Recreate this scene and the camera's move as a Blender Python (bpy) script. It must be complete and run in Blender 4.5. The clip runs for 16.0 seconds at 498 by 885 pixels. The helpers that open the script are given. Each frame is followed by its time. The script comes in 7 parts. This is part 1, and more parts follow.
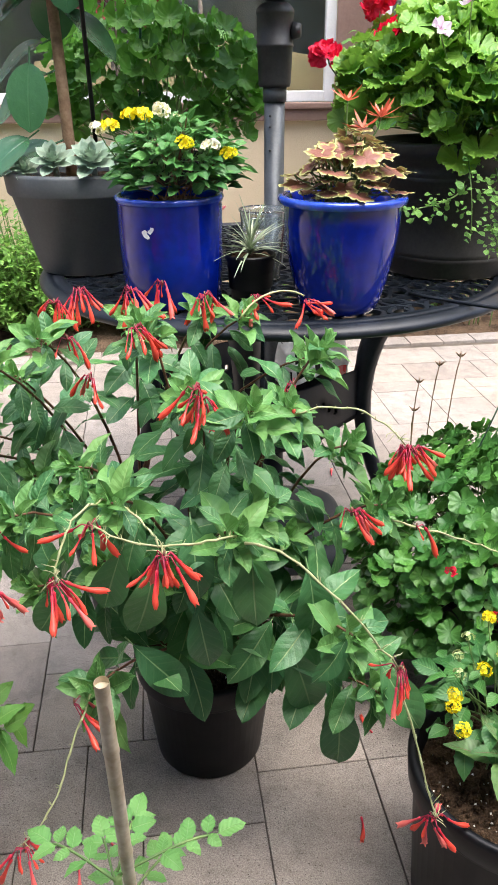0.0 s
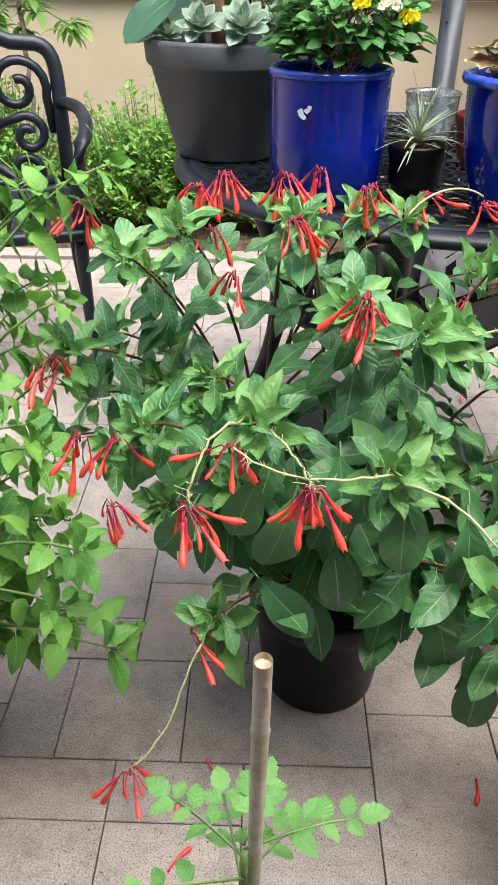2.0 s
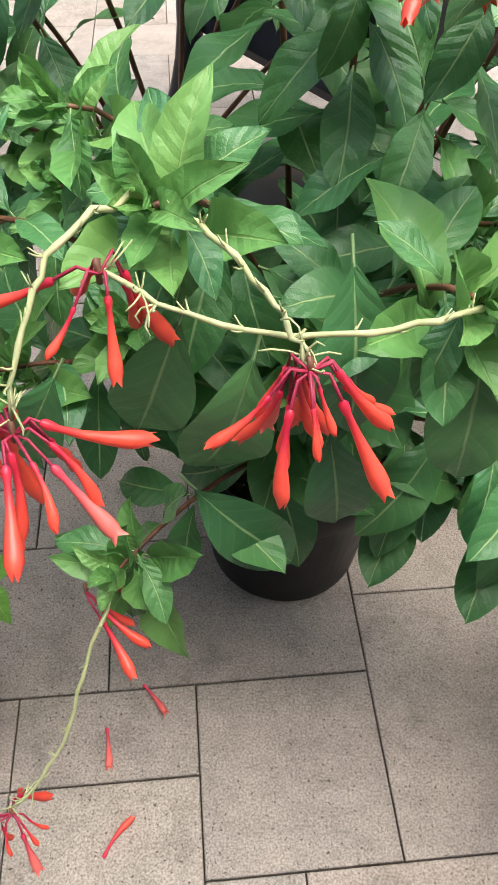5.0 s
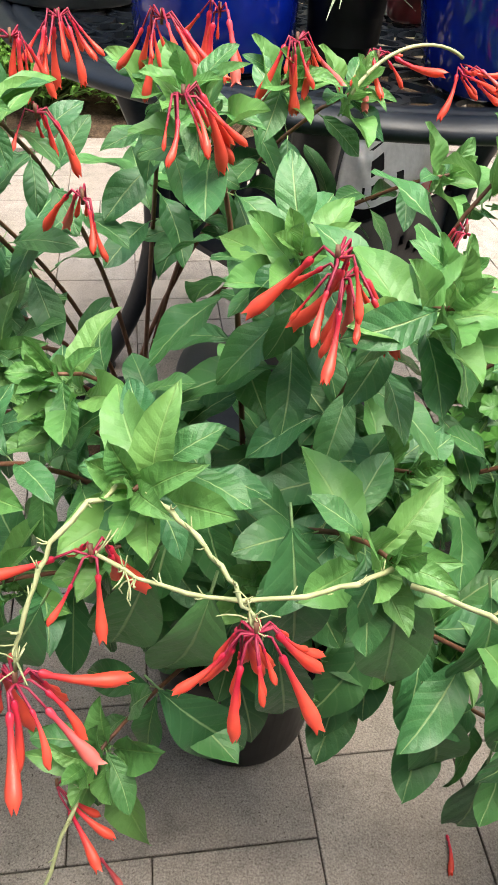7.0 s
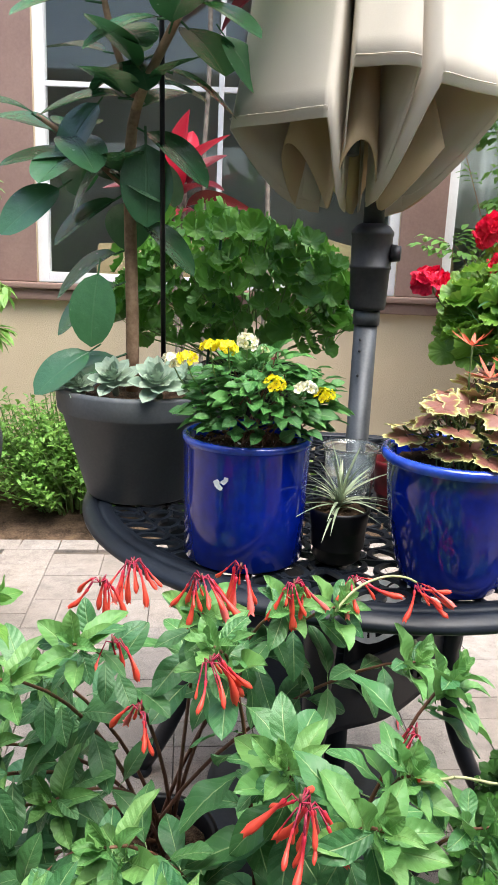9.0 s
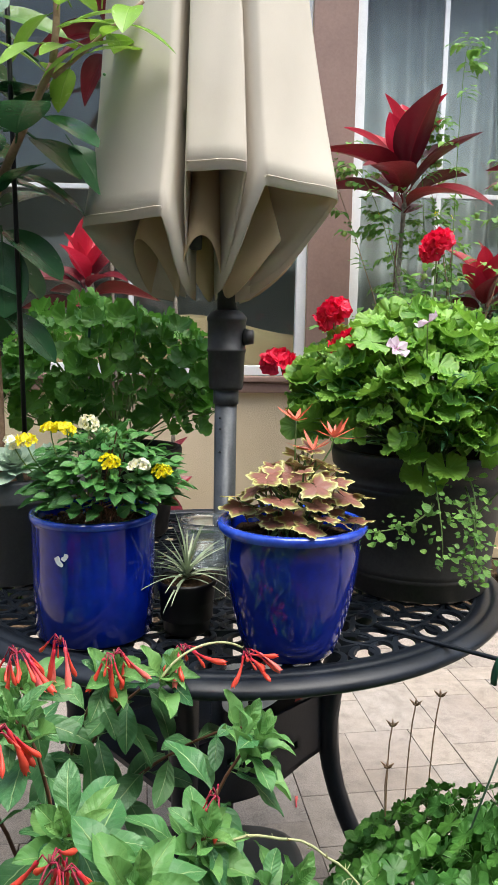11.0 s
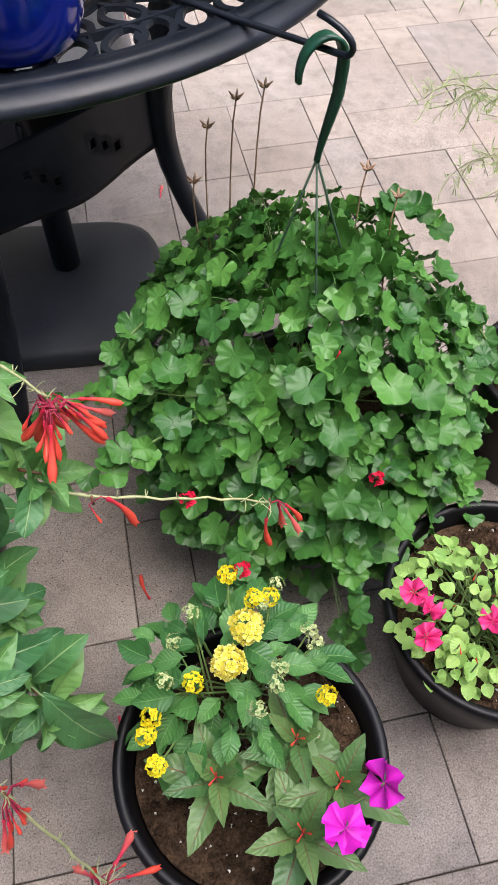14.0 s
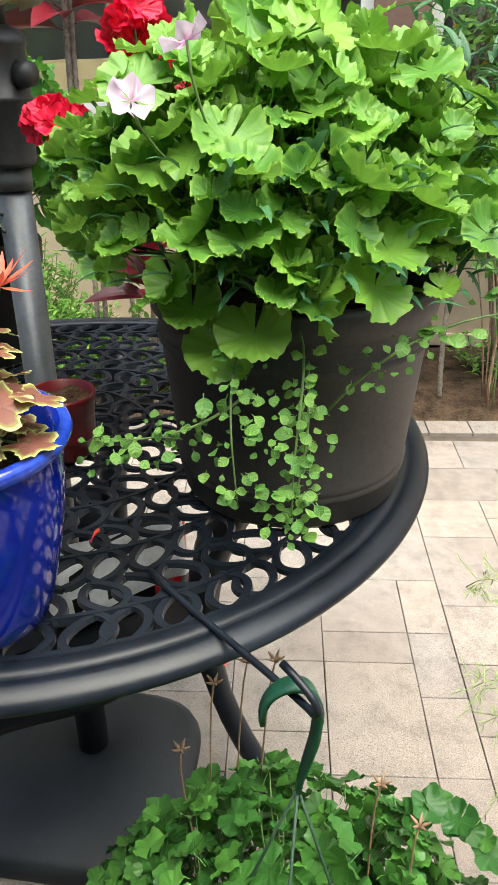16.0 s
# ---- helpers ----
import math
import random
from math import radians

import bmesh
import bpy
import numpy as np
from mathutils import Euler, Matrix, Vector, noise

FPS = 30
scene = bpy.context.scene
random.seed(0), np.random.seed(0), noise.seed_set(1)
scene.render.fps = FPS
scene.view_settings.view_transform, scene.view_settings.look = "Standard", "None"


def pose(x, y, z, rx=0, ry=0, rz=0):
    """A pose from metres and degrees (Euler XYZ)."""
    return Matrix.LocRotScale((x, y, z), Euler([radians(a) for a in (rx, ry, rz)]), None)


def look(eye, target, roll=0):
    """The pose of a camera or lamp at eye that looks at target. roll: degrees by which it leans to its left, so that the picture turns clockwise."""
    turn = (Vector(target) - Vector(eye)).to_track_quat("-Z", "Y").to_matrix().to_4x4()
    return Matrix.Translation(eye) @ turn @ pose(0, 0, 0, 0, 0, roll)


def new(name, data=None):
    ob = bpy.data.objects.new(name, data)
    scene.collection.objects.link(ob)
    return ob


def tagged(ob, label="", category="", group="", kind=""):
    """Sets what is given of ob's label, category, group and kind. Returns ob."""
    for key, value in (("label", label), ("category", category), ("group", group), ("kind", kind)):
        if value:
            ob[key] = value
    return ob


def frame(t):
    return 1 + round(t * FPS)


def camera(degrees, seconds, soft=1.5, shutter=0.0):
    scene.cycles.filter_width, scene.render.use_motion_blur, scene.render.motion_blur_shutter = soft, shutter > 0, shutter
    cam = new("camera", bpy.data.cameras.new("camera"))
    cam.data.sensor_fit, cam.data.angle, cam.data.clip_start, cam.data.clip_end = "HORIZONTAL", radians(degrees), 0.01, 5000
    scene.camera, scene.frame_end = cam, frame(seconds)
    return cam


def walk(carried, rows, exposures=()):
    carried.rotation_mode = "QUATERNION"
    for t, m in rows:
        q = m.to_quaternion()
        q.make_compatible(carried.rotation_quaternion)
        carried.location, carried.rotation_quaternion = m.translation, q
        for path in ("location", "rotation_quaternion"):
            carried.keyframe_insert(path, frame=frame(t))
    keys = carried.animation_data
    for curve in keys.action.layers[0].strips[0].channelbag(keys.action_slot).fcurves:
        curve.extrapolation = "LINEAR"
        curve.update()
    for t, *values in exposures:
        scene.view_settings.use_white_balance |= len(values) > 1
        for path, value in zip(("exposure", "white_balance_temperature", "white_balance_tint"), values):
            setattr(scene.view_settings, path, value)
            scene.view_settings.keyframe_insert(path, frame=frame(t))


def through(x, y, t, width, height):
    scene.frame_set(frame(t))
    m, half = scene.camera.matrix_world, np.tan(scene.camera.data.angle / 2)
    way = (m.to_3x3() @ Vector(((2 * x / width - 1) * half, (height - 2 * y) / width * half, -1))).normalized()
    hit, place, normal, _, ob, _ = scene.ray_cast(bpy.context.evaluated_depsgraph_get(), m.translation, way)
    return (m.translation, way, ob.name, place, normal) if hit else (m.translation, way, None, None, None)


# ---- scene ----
cam = camera(36.6, 16.0)
PATH = [
    (0, (-0.067, -1.719, 1.066), (-0.015, 0.081, 0.195), -0.5),
    (0.5, (-0.08, -1.707, 1.048), (-0.171, 0.068, 0.131), -0.6),
    (1, (-0.096, -1.686, 1.036), (-0.243, 0.055, 0.063), -0.1),
    (1.5, (-0.12, -1.655, 1.026), (-0.307, 0.042, -0.016), 0.4),
    (2, (-0.131, -1.611, 1.021), (-0.329, 0.061, -0.06), 0.7),
    (2.5, (-0.14, -1.548, 1.018), (-0.323, 0.098, -0.103), 0.9),
    (3, (-0.153, -1.468, 1.0), (-0.281, 0.102, -0.232), 1.7),
    (3.5, (-0.17, -1.392, 0.967), (-0.228, 0.05, -0.418), 2.0),
    (4, (-0.173, -1.329, 0.909), (-0.212, 0.02, -0.567), 2.0),
    (4.2, (-0.172, -1.308, 0.882), (-0.204, 0.02, -0.613), 1.8),
    (6.3, (-0.148, -1.245, 0.788), (-0.052, 0.04, -0.742), 2.4),
    (6.5, (-0.151, -1.253, 0.815), (-0.039, 0.1, -0.653), 2.9),
    (7, (-0.165, -1.271, 0.918), (-0.046, 0.249, -0.376), 4.1),
    (7.5, (-0.18, -1.32, 0.98), (-0.105, 0.372, -0.083), 3.5),
    (8, (-0.175, -1.359, 1.045), (-0.141, 0.438, 0.168), 3.4),
    (8.2, (-0.169, -1.37, 1.079), (-0.16, 0.46, 0.273), 3.2),
    (10.3, (-0.063, -1.472, 1.163), (-0.079, 0.52, 0.981), 1.5),
    (10.5, (-0.039, -1.475, 1.16), (-0.013, 0.515, 0.967), 1.3),
    (11, (0.011, -1.469, 1.149), (0.115, 0.509, 0.873), 1.0),
    (11.5, (0.061, -1.399, 1.138), (0.232, 0.552, 0.732), 0.8),
    (12, (0.119, -1.284, 1.142), (0.386, 0.593, 0.505), 0.7),
    (12.5, (0.14, -1.224, 1.129), (0.493, 0.489, 0.159), 0.8),
    (13, (0.183, -1.203, 1.104), (0.487, 0.171, -0.317), 0.8),
    (13.5, (0.241, -1.201, 1.087), (0.425, -0.079, -0.558), 0.1),
    (14, (0.284, -1.212, 1.088), (0.4, -0.073, -0.553), -0.4),
    (14.5, (0.332, -1.179, 1.092), (0.399, 0.08, -0.461), -1.5),
    (15, (0.388, -1.078, 1.119), (0.408, 0.406, -0.222), -1.0),
    (15.5, (0.425, -0.98, 1.147), (0.343, 0.656, -0.001), -1.5),
    (16, (0.465, -0.939, 1.165), (0.21, 0.823, 0.253), -0.6),
]
walk(cam, [(t, look(eye, target, roll)) for t, eye, target, roll in PATH], exposures=[(0.0, 1.64, 6500, 10), (4.2, 1.64, 6550, 9), (6.4, 1.72, 6950, 4), (7.2, 1.70, 6900, 6), (8.2, 1.72, 6500, 9), (10.3, 1.10, 6550, 7), (12.0, 1.22, 6600, 6), (13.0, 1.14, 6400, 13), (14.0, 1.14, 6400, 15), (15.5, 1.20, 6750, 3), (16.0, 1.44, 6800, 2)])

# ---- light: bright overcast sky ----
world = bpy.data.worlds.new("sky")
scene.world = world
world.use_nodes = True
wn = world.node_tree.nodes
sky = wn.new("ShaderNodeTexSky")
sky.sky_type = "NISHITA"
sky.sun_disc = False
sky.sun_elevation = radians(71)
sky.sun_rotation = radians(137)
sky.air_density, sky.dust_density = 1.0, 4.0
wn["Background"].inputs["Strength"].default_value = 0.15
world.node_tree.links.new(sky.outputs[0], wn["Background"].inputs["Color"])
sun = new("sun", bpy.data.lights.new("sun", "SUN"))
sun.data.energy, sun.data.angle, sun.data.color = 2.4, radians(60), (1.0, 0.985, 0.97)
sun.matrix_world = look((1.4, -1.5, 6), (0, 0, 0))


# ---- materials ----
def node_mat(name):
    m = bpy.data.materials.new(name)
    m.use_nodes = True
    nt = m.node_tree
    return m, nt, nt.nodes, nt.links, nt.nodes["Principled BSDF"]


def ramp(nodes, links, fac, stops):
    r = nodes.new("ShaderNodeValToRGB")
    while len(r.color_ramp.elements) < len(stops):
        r.color_ramp.elements.new(0.5)
    for e, (p, c) in zip(r.color_ramp.elements, stops):
        e.position, e.color = p, (*c, 1)
    links.new(fac, r.inputs[0])
    return r.outputs[0]


def noise_tex(nodes, links, scale, detail=4.0, rough=0.6, coord="Object"):
    tc = nodes.new("ShaderNodeTexCoord")
    n = nodes.new("ShaderNodeTexNoise")
    n.inputs["Scale"].default_value, n.inputs["Detail"].default_value, n.inputs["Roughness"].default_value = scale, detail, rough
    links.new(tc.outputs[coord], n.inputs["Vector"])
    return n


def mixc(nodes, links, fac, a, b, mode="MIX"):
    m = nodes.new("ShaderNodeMix")
    m.data_type, m.blend_type = "RGBA", mode
    for sock, v in ((m.inputs[0], fac), (m.inputs[6], a), (m.inputs[7], b)):
        if isinstance(v, (int, float)):
            sock.default_value = v
        elif isinstance(v, tuple):
            sock.default_value = (*v, 1)
        else:
            links.new(v, sock)
    return m.outputs[2]


def mathn(nodes, links, op, a, b=None):
    m = nodes.new("ShaderNodeMath")
    m.operation = op
    for k, v in enumerate((a, b)):
        if v is None:
            continue
        if isinstance(v, (int, float)):
            m.inputs[k].default_value = v
        else:
            links.new(v, m.inputs[k])
    return m.outputs[0]


def bumped(nodes, links, bsdf, height, strength=0.3, distance=0.002):
    b = nodes.new("ShaderNodeBump")
    b.inputs["Strength"].default_value, b.inputs["Distance"].default_value = strength, distance
    links.new(height, b.inputs["Height"])
    links.new(b.outputs[0], bsdf.inputs["Normal"])


def surface(name, dark, light, rough=0.6, metal=0.0, scale=9.0, fine=120.0, bump=0.25, dist=0.001, spec=0.5, per_object=0.0, coat=0.0):
    """A surface that wanders between two tones at a coarse and a fine scale."""
    m, nt, n, l, b = node_mat(name)
    big, small = noise_tex(n, l, scale), noise_tex(n, l, fine, 3.0)
    f = mathn(n, l, "ADD", mathn(n, l, "MULTIPLY", big.outputs[0], 0.65), mathn(n, l, "MULTIPLY", small.outputs[0], 0.35))
    col = ramp(n, l, f, [(0.36, dark), (0.64, light)])
    if per_object:
        oi = n.new("ShaderNodeObjectInfo")
        hs = n.new("ShaderNodeHueSaturation")
        l.new(mathn(n, l, "ADD", mathn(n, l, "MULTIPLY", oi.outputs["Random"], per_object), 1.0 - per_object / 2), hs.inputs["Value"])
        l.new(col, hs.inputs["Color"])
        col = hs.outputs[0]
    l.new(col, b.inputs["Base Color"])
    b.inputs["Metallic"].default_value = metal
    b.inputs["Specular IOR Level"].default_value = spec
    b.inputs["Coat Weight"].default_value = coat
    b.inputs["Coat Roughness"].default_value = 0.08
    l.new(mathn(n, l, "ADD", mathn(n, l, "MULTIPLY", big.outputs[0], 0.25), rough - 0.12), b.inputs["Roughness"])
    if bump:
        bumped(n, l, b, small.outputs[0], bump, dist)
    return m


def cloth(name, dark, light, rough=0.85, through=0.22, **more):
    """A woven cloth that lets some warm light pass."""
    m = surface(name, dark, light, rough, **more)
    n, l = m.node_tree.nodes, m.node_tree.links
    tr, mix = n.new("ShaderNodeBsdfTranslucent"), n.new("ShaderNodeMixShader")
    tr.inputs["Color"].default_value = (0.55, 0.40, 0.22, 1)
    mix.inputs[0].default_value = through
    l.new(n["Principled BSDF"].outputs[0], mix.inputs[1])
    l.new(tr.outputs[0], mix.inputs[2])
    l.new(mix.outputs[0], n["Material Output"].inputs["Surface"])
    return m


STUCCO = surface("stucco", (0.56, 0.45, 0.30), (0.66, 0.54, 0.38), 0.9, scale=1.6, fine=170, bump=0.6, dist=0.004, spec=0.2)
TRIM = surface("brown_paint", (0.20, 0.12, 0.095), (0.26, 0.165, 0.13), 0.65, scale=3, fine=90, bump=0.1)
VINYL = surface("white_vinyl", (0.68, 0.68, 0.68), (0.80, 0.80, 0.79), 0.4, scale=5, bump=0.05)
CAST = surface("cast_aluminium", (0.004, 0.006, 0.010), (0.012, 0.017, 0.026), 0.42, scale=14, fine=240, bump=0.18, spec=0.38)
PLASTIC_BLACK = surface("black_plastic", (0.002, 0.002, 0.003), (0.006, 0.006, 0.007), 0.42, scale=10, fine=160, bump=0.08, spec=0.3)
PLASTIC_GREY = surface("dark_grey_plastic", (0.012, 0.016, 0.021), (0.027, 0.033, 0.041), 0.5, scale=8, fine=200, bump=0.1)
POT_GREY = surface("mid_grey_plastic", (0.060, 0.067, 0.073), (0.094, 0.104, 0.112), 0.5, scale=8, fine=200, bump=0.1)
PLASTIC_TAUPE = surface("sooty_plastic", (0.016, 0.0145, 0.013), (0.050, 0.045, 0.039), 0.5, scale=5, fine=150, bump=0.1)
BLUE = surface("blue_glaze", (0.001, 0.008, 0.17), (0.002, 0.018, 0.33), 0.11, scale=6, fine=60, bump=0.02, spec=0.4, coat=0.4)
BLUE_RIM = surface("blue_glaze_rim", (0.01, 0.03, 0.30), (0.03, 0.09, 0.55), 0.12, scale=20, fine=90, bump=0.03, coat=0.6)
CHIP = surface("chipped_clay", (0.55, 0.60, 0.66), (0.75, 0.79, 0.82), 0.8, scale=60)
SOIL = surface("potting_soil", (0.020, 0.012, 0.007), (0.12, 0.075, 0.045), 0.95, scale=40, fine=320, bump=1.0, dist=0.006, spec=0.1)
BED = surface("bed_soil", (0.03, 0.02, 0.013), (0.15, 0.10, 0.065), 0.95, scale=14, fine=120, bump=1.0, dist=0.012, spec=0.1)
JOINT = surface("joint_sand", (0.07, 0.058, 0.047), (0.15, 0.125, 0.10), 0.95, scale=20, fine=300, bump=0.8, dist=0.003, spec=0.1)
POLE = surface("grey_steel_tube", (0.085, 0.095, 0.105), (0.14, 0.15, 0.165), 0.42, metal=0.4, scale=18, fine=200, bump=0.05)
SLEEVE = surface("dark_plastic_sleeve", (0.022, 0.023, 0.025), (0.05, 0.05, 0.053), 0.5, scale=12, bump=0.1)
CANVAS = cloth("beige_canvas", (0.64, 0.59, 0.505), (0.73, 0.68, 0.59), 0.85, scale=4, fine=700, bump=0.3, dist=0.0006, spec=0.2)
# same canvas, with warm transmitted and bounced light painted in as tan
CANVAS_INNER = cloth("warm_lit_canvas_underside", (0.56, 0.43, 0.27), (0.66, 0.52, 0.34), 0.85, scale=4, fine=700, bump=0.3, dist=0.0006, spec=0.2)
BAMBOO = surface("dry_bamboo", (0.44, 0.33, 0.19), (0.74, 0.65, 0.50), 0.5, scale=24, fine=140, bump=0.2)
STEEL_GREY = surface("dull_steel", (0.13, 0.135, 0.14), (0.25, 0.255, 0.26), 0.45, metal=0.6, scale=16)
PEBBLE = surface("pale_gravel", (0.22, 0.17, 0.11), (0.45, 0.38, 0.28), 0.9, scale=120, fine=400, bump=1.0, dist=0.005)
RED_PLASTIC = surface("red_plastic", (0.55, 0.012, 0.012), (0.75, 0.03, 0.025), 0.3, scale=10, bump=0.03)
WHITE_PLASTIC = surface("white_film", (0.55, 0.55, 0.56), (0.78, 0.78, 0.79), 0.35, scale=10, bump=0.05)
GREEN_PLASTIC = surface("green_plastic", (0.008, 0.055, 0.030), (0.016, 0.095, 0.055), 0.38, scale=30, bump=0.05)
WIRE_GREEN = surface("green_cord", (0.02, 0.05, 0.03), (0.04, 0.09, 0.05), 0.6, scale=200, bump=0.3)
BARK = surface("grey_bark", (0.09, 0.065, 0.045), (0.24, 0.19, 0.14), 0.85, scale=30, fine=180, bump=0.8, dist=0.002)
MAROON_POT = surface("maroon_plastic", (0.080, 0.005, 0.008), (0.17, 0.010, 0.015), 0.35, scale=20, bump=0.05)
CURTAIN = surface("pale_curtain", (0.36, 0.38, 0.37), (0.48, 0.50, 0.49), 0.85, scale=6)
DARK_ROOM = surface("dim_room_wall", (0.30, 0.31, 0.28), (0.40, 0.41, 0.37), 0.9, scale=2)
FENCE = surface("garden_wall_render", (0.16, 0.15, 0.12), (0.24, 0.22, 0.18), 0.9, scale=1.5)


def paver_material():
    m, nt, n, l, b = node_mat("concrete_paver")
    oi = n.new("ShaderNodeObjectInfo")
    tone = ramp(n, l, oi.outputs["Random"], [(0.0, (0.25, 0.222, 0.206)), (0.3, (0.31, 0.278, 0.258)), (0.55, (0.36, 0.318, 0.286)), (0.8, (0.28, 0.262, 0.256)), (1.0, (0.365, 0.308, 0.276))])
    geo = n.new("ShaderNodeNewGeometry")
    def wn_(scale, detail, rough=0.6):
        t = n.new("ShaderNodeTexNoise")
        t.inputs["Scale"].default_value, t.inputs["Detail"].default_value, t.inputs["Roughness"].default_value = scale, detail, rough
        l.new(geo.outputs["Position"], t.inputs["Vector"])
        return t.outputs[0]
    cloud, grain, pits = wn_(5, 5), wn_(420, 3), wn_(170, 3, 0.6)
    col = mixc(n, l, mathn(n, l, "MULTIPLY", cloud, 0.6), tone, (0.295, 0.258, 0.228), "MIX")
    col = mixc(n, l, 1.0, col, ramp(n, l, grain, [(0.28, (0.50, 0.49, 0.48)), (0.72, (1.38, 1.37, 1.36))]), "MULTIPLY")
    col = mixc(n, l, ramp(n, l, pits, [(0.27, (0.8, 0.8, 0.8)), (0.325, (0, 0, 0))]), col, (0.095, 0.07, 0.055))
    specks = mathn(n, l, "MULTIPLY", ramp(n, l, wn_(240, 2, 0.5), [(0.635, (0, 0, 0)), (0.70, (0.9, 0.9, 0.9))]), ramp(n, l, wn_(3.3, 3), [(0.34, (0.15, 0.15, 0.15)), (0.58, (1, 1, 1))]))
    col = mixc(n, l, specks, col, (0.05, 0.037, 0.028))
    dirt = wn_(2.1, 6, 0.7)
    blotch = wn_(17, 6, 0.72)
    col = mixc(n, l, 1.0, col, ramp(n, l, blotch, [(0.32, (0.70, 0.70, 0.69)), (0.50, (1.0, 1.0, 0.99)), (0.68, (1.20, 1.19, 1.17))]), "MULTIPLY")
    col = mixc(n, l, ramp(n, l, dirt, [(0.40, (0, 0, 0)), (0.75, (0.5, 0.5, 0.5))]), col, (0.17, 0.13, 0.10))
    l.new(col, b.inputs["Base Color"])
    b.inputs["Roughness"].default_value = 0.85
    b.inputs["Specular IOR Level"].default_value = 0.25
    bumped(n, l, b, mathn(n, l, "ADD", grain, mathn(n, l, "MULTIPLY", pits, 1.5)), 0.45, 0.0015)
    return m


PAVER = paver_material()


def glass_material(name, tint, rough=0.02, mix=0.85):
    m, nt, n, l, b = node_mat(name)
    b.inputs["Base Color"].default_value = (*tint, 1)
    b.inputs["Roughness"].default_value = rough
    b.inputs["Transmission Weight"].default_value = mix
    b.inputs["IOR"].default_value = 1.45
    return m


PANE = glass_material("window_glass", (0.80, 0.86, 0.84), 0.01, 1.0)
CUP = glass_material("clear_plastic", (0.80, 0.86, 0.88), 0.06, 0.95)


# ---- mesh helpers ----
class Buf:
    """Collects vertices, faces and uv pairs of one mesh."""

    def __init__(self):
        self.v, self.f, self.uv = [], [], []

    def add(self, v, f, m=None, uv=None):
        k = len(self.v)
        self.v += [tuple(m @ Vector(p)) for p in v] if m is not None else [tuple(p) for p in v]
        self.uv += list(uv) if uv else [(0.0, 0.0)] * len(v)
        self.f += [tuple(i + k for i in q) for q in f]
        return self

    def mesh(self, name, mat, smooth=True):
        me = bpy.data.meshes.new(name)
        me.from_pydata(self.v, [], self.f)
        layer = me.uv_layers.new(name="uv")
        idx = np.empty(len(me.loops), dtype=np.int32)
        me.loops.foreach_get("vertex_index", idx)
        layer.data.foreach_set("uv", np.array(self.uv, dtype=np.float32)[idx].ravel())
        me.materials.append(mat)
        if smooth:
            me.shade_smooth()
        me.update()
        return me


def part(name, data, parent=None, label="", m=None, mat=None, smooth=True):
    """Links a Buf or a finished mesh as one object under a thing or a part."""
    me = data.mesh(name, mat, smooth) if isinstance(data, Buf) else data
    ob = new(name, me)
    if parent is not None:
        ob.parent = parent
    if m is not None:
        ob.matrix_basis = m
    if label:
        ob["label"] = label
    return ob


def thing(name, m, label, category, group="", kind=""):
    ob = new(name)
    ob.matrix_basis = m
    ob.empty_display_size = 0.05
    return tagged(ob, label, category, group, kind)


def lathe(profile, seg=48, cx=0.0, cy=0.0):
    v, f = [], []
    for r, z in profile:
        for k in range(seg):
            a = 2 * math.pi * k / seg
            v.append((cx + r * math.cos(a), cy + r * math.sin(a), z))
    for j in range(len(profile) - 1):
        for k in range(seg):
            a, b = j * seg + k, j * seg + (k + 1) % seg
            f.append((a, b, b + seg, a + seg))
    return v, f


def cap(profile_r, z, seg=48, cx=0.0, cy=0.0, up=True):
    v = [(cx + profile_r * math.cos(2 * math.pi * k / seg), cy + profile_r * math.sin(2 * math.pi * k / seg), z) for k in range(seg)]
    f = [tuple(range(seg))] if up else [tuple(reversed(range(seg)))]
    return v, f


def tube(points, radii, seg=8, closed=True):
    """A round bar along the points; radii is one number or one per point."""
    pts = [Vector(p) for p in points]
    rad = radii if isinstance(radii, (list, tuple)) else [radii] * len(pts)
    v, f = [], []
    up = Vector((0.13, 0.21, 0.97))
    for k, p in enumerate(pts):
        d = (pts[min(k + 1, len(pts) - 1)] - pts[max(k - 1, 0)])
        d = d.normalized() if d.length > 1e-9 else Vector((0, 0, 1))
        side = d.cross(up)
        if side.length < 0.15:
            side = d.cross(Vector((0.9, 0.1, 0.1)))
        side.normalize()
        other = d.cross(side)
        for j in range(seg):
            a = 2 * math.pi * j / seg
            v.append(p + (side * math.cos(a) + other * math.sin(a)) * rad[k])
    for k in range(len(pts) - 1):
        for j in range(seg):
            a, b = k * seg + j, k * seg + (j + 1) % seg
            f.append((a, b, b + seg, a + seg))
    if closed:
        f.append(tuple(reversed(range(seg))))
        f.append(tuple(range((len(pts) - 1) * seg, len(pts) * seg)))
    return v, f


def box(x0, x1, y0, y1, z0, z1, bevel=0.0):
    """A block with bevelled edges, as vertices and faces."""
    bm = bmesh.new()
    bmesh.ops.create_cube(bm, size=1.0)
    for p in bm.verts:
        p.co = Vector(((x0 + x1) / 2 + p.co.x * (x1 - x0), (y0 + y1) / 2 + p.co.y * (y1 - y0), (z0 + z1) / 2 + p.co.z * (z1 - z0)))
    if bevel:
        bmesh.ops.bevel(bm, geom=bm.edges[:], offset=bevel, segments=2, affect="EDGES", profile=0.6)
    bm.verts.index_update()
    v, f = [p.co.copy() for p in bm.verts], [[q.index for q in face.verts] for face in bm.faces]
    bm.free()
    return v, f


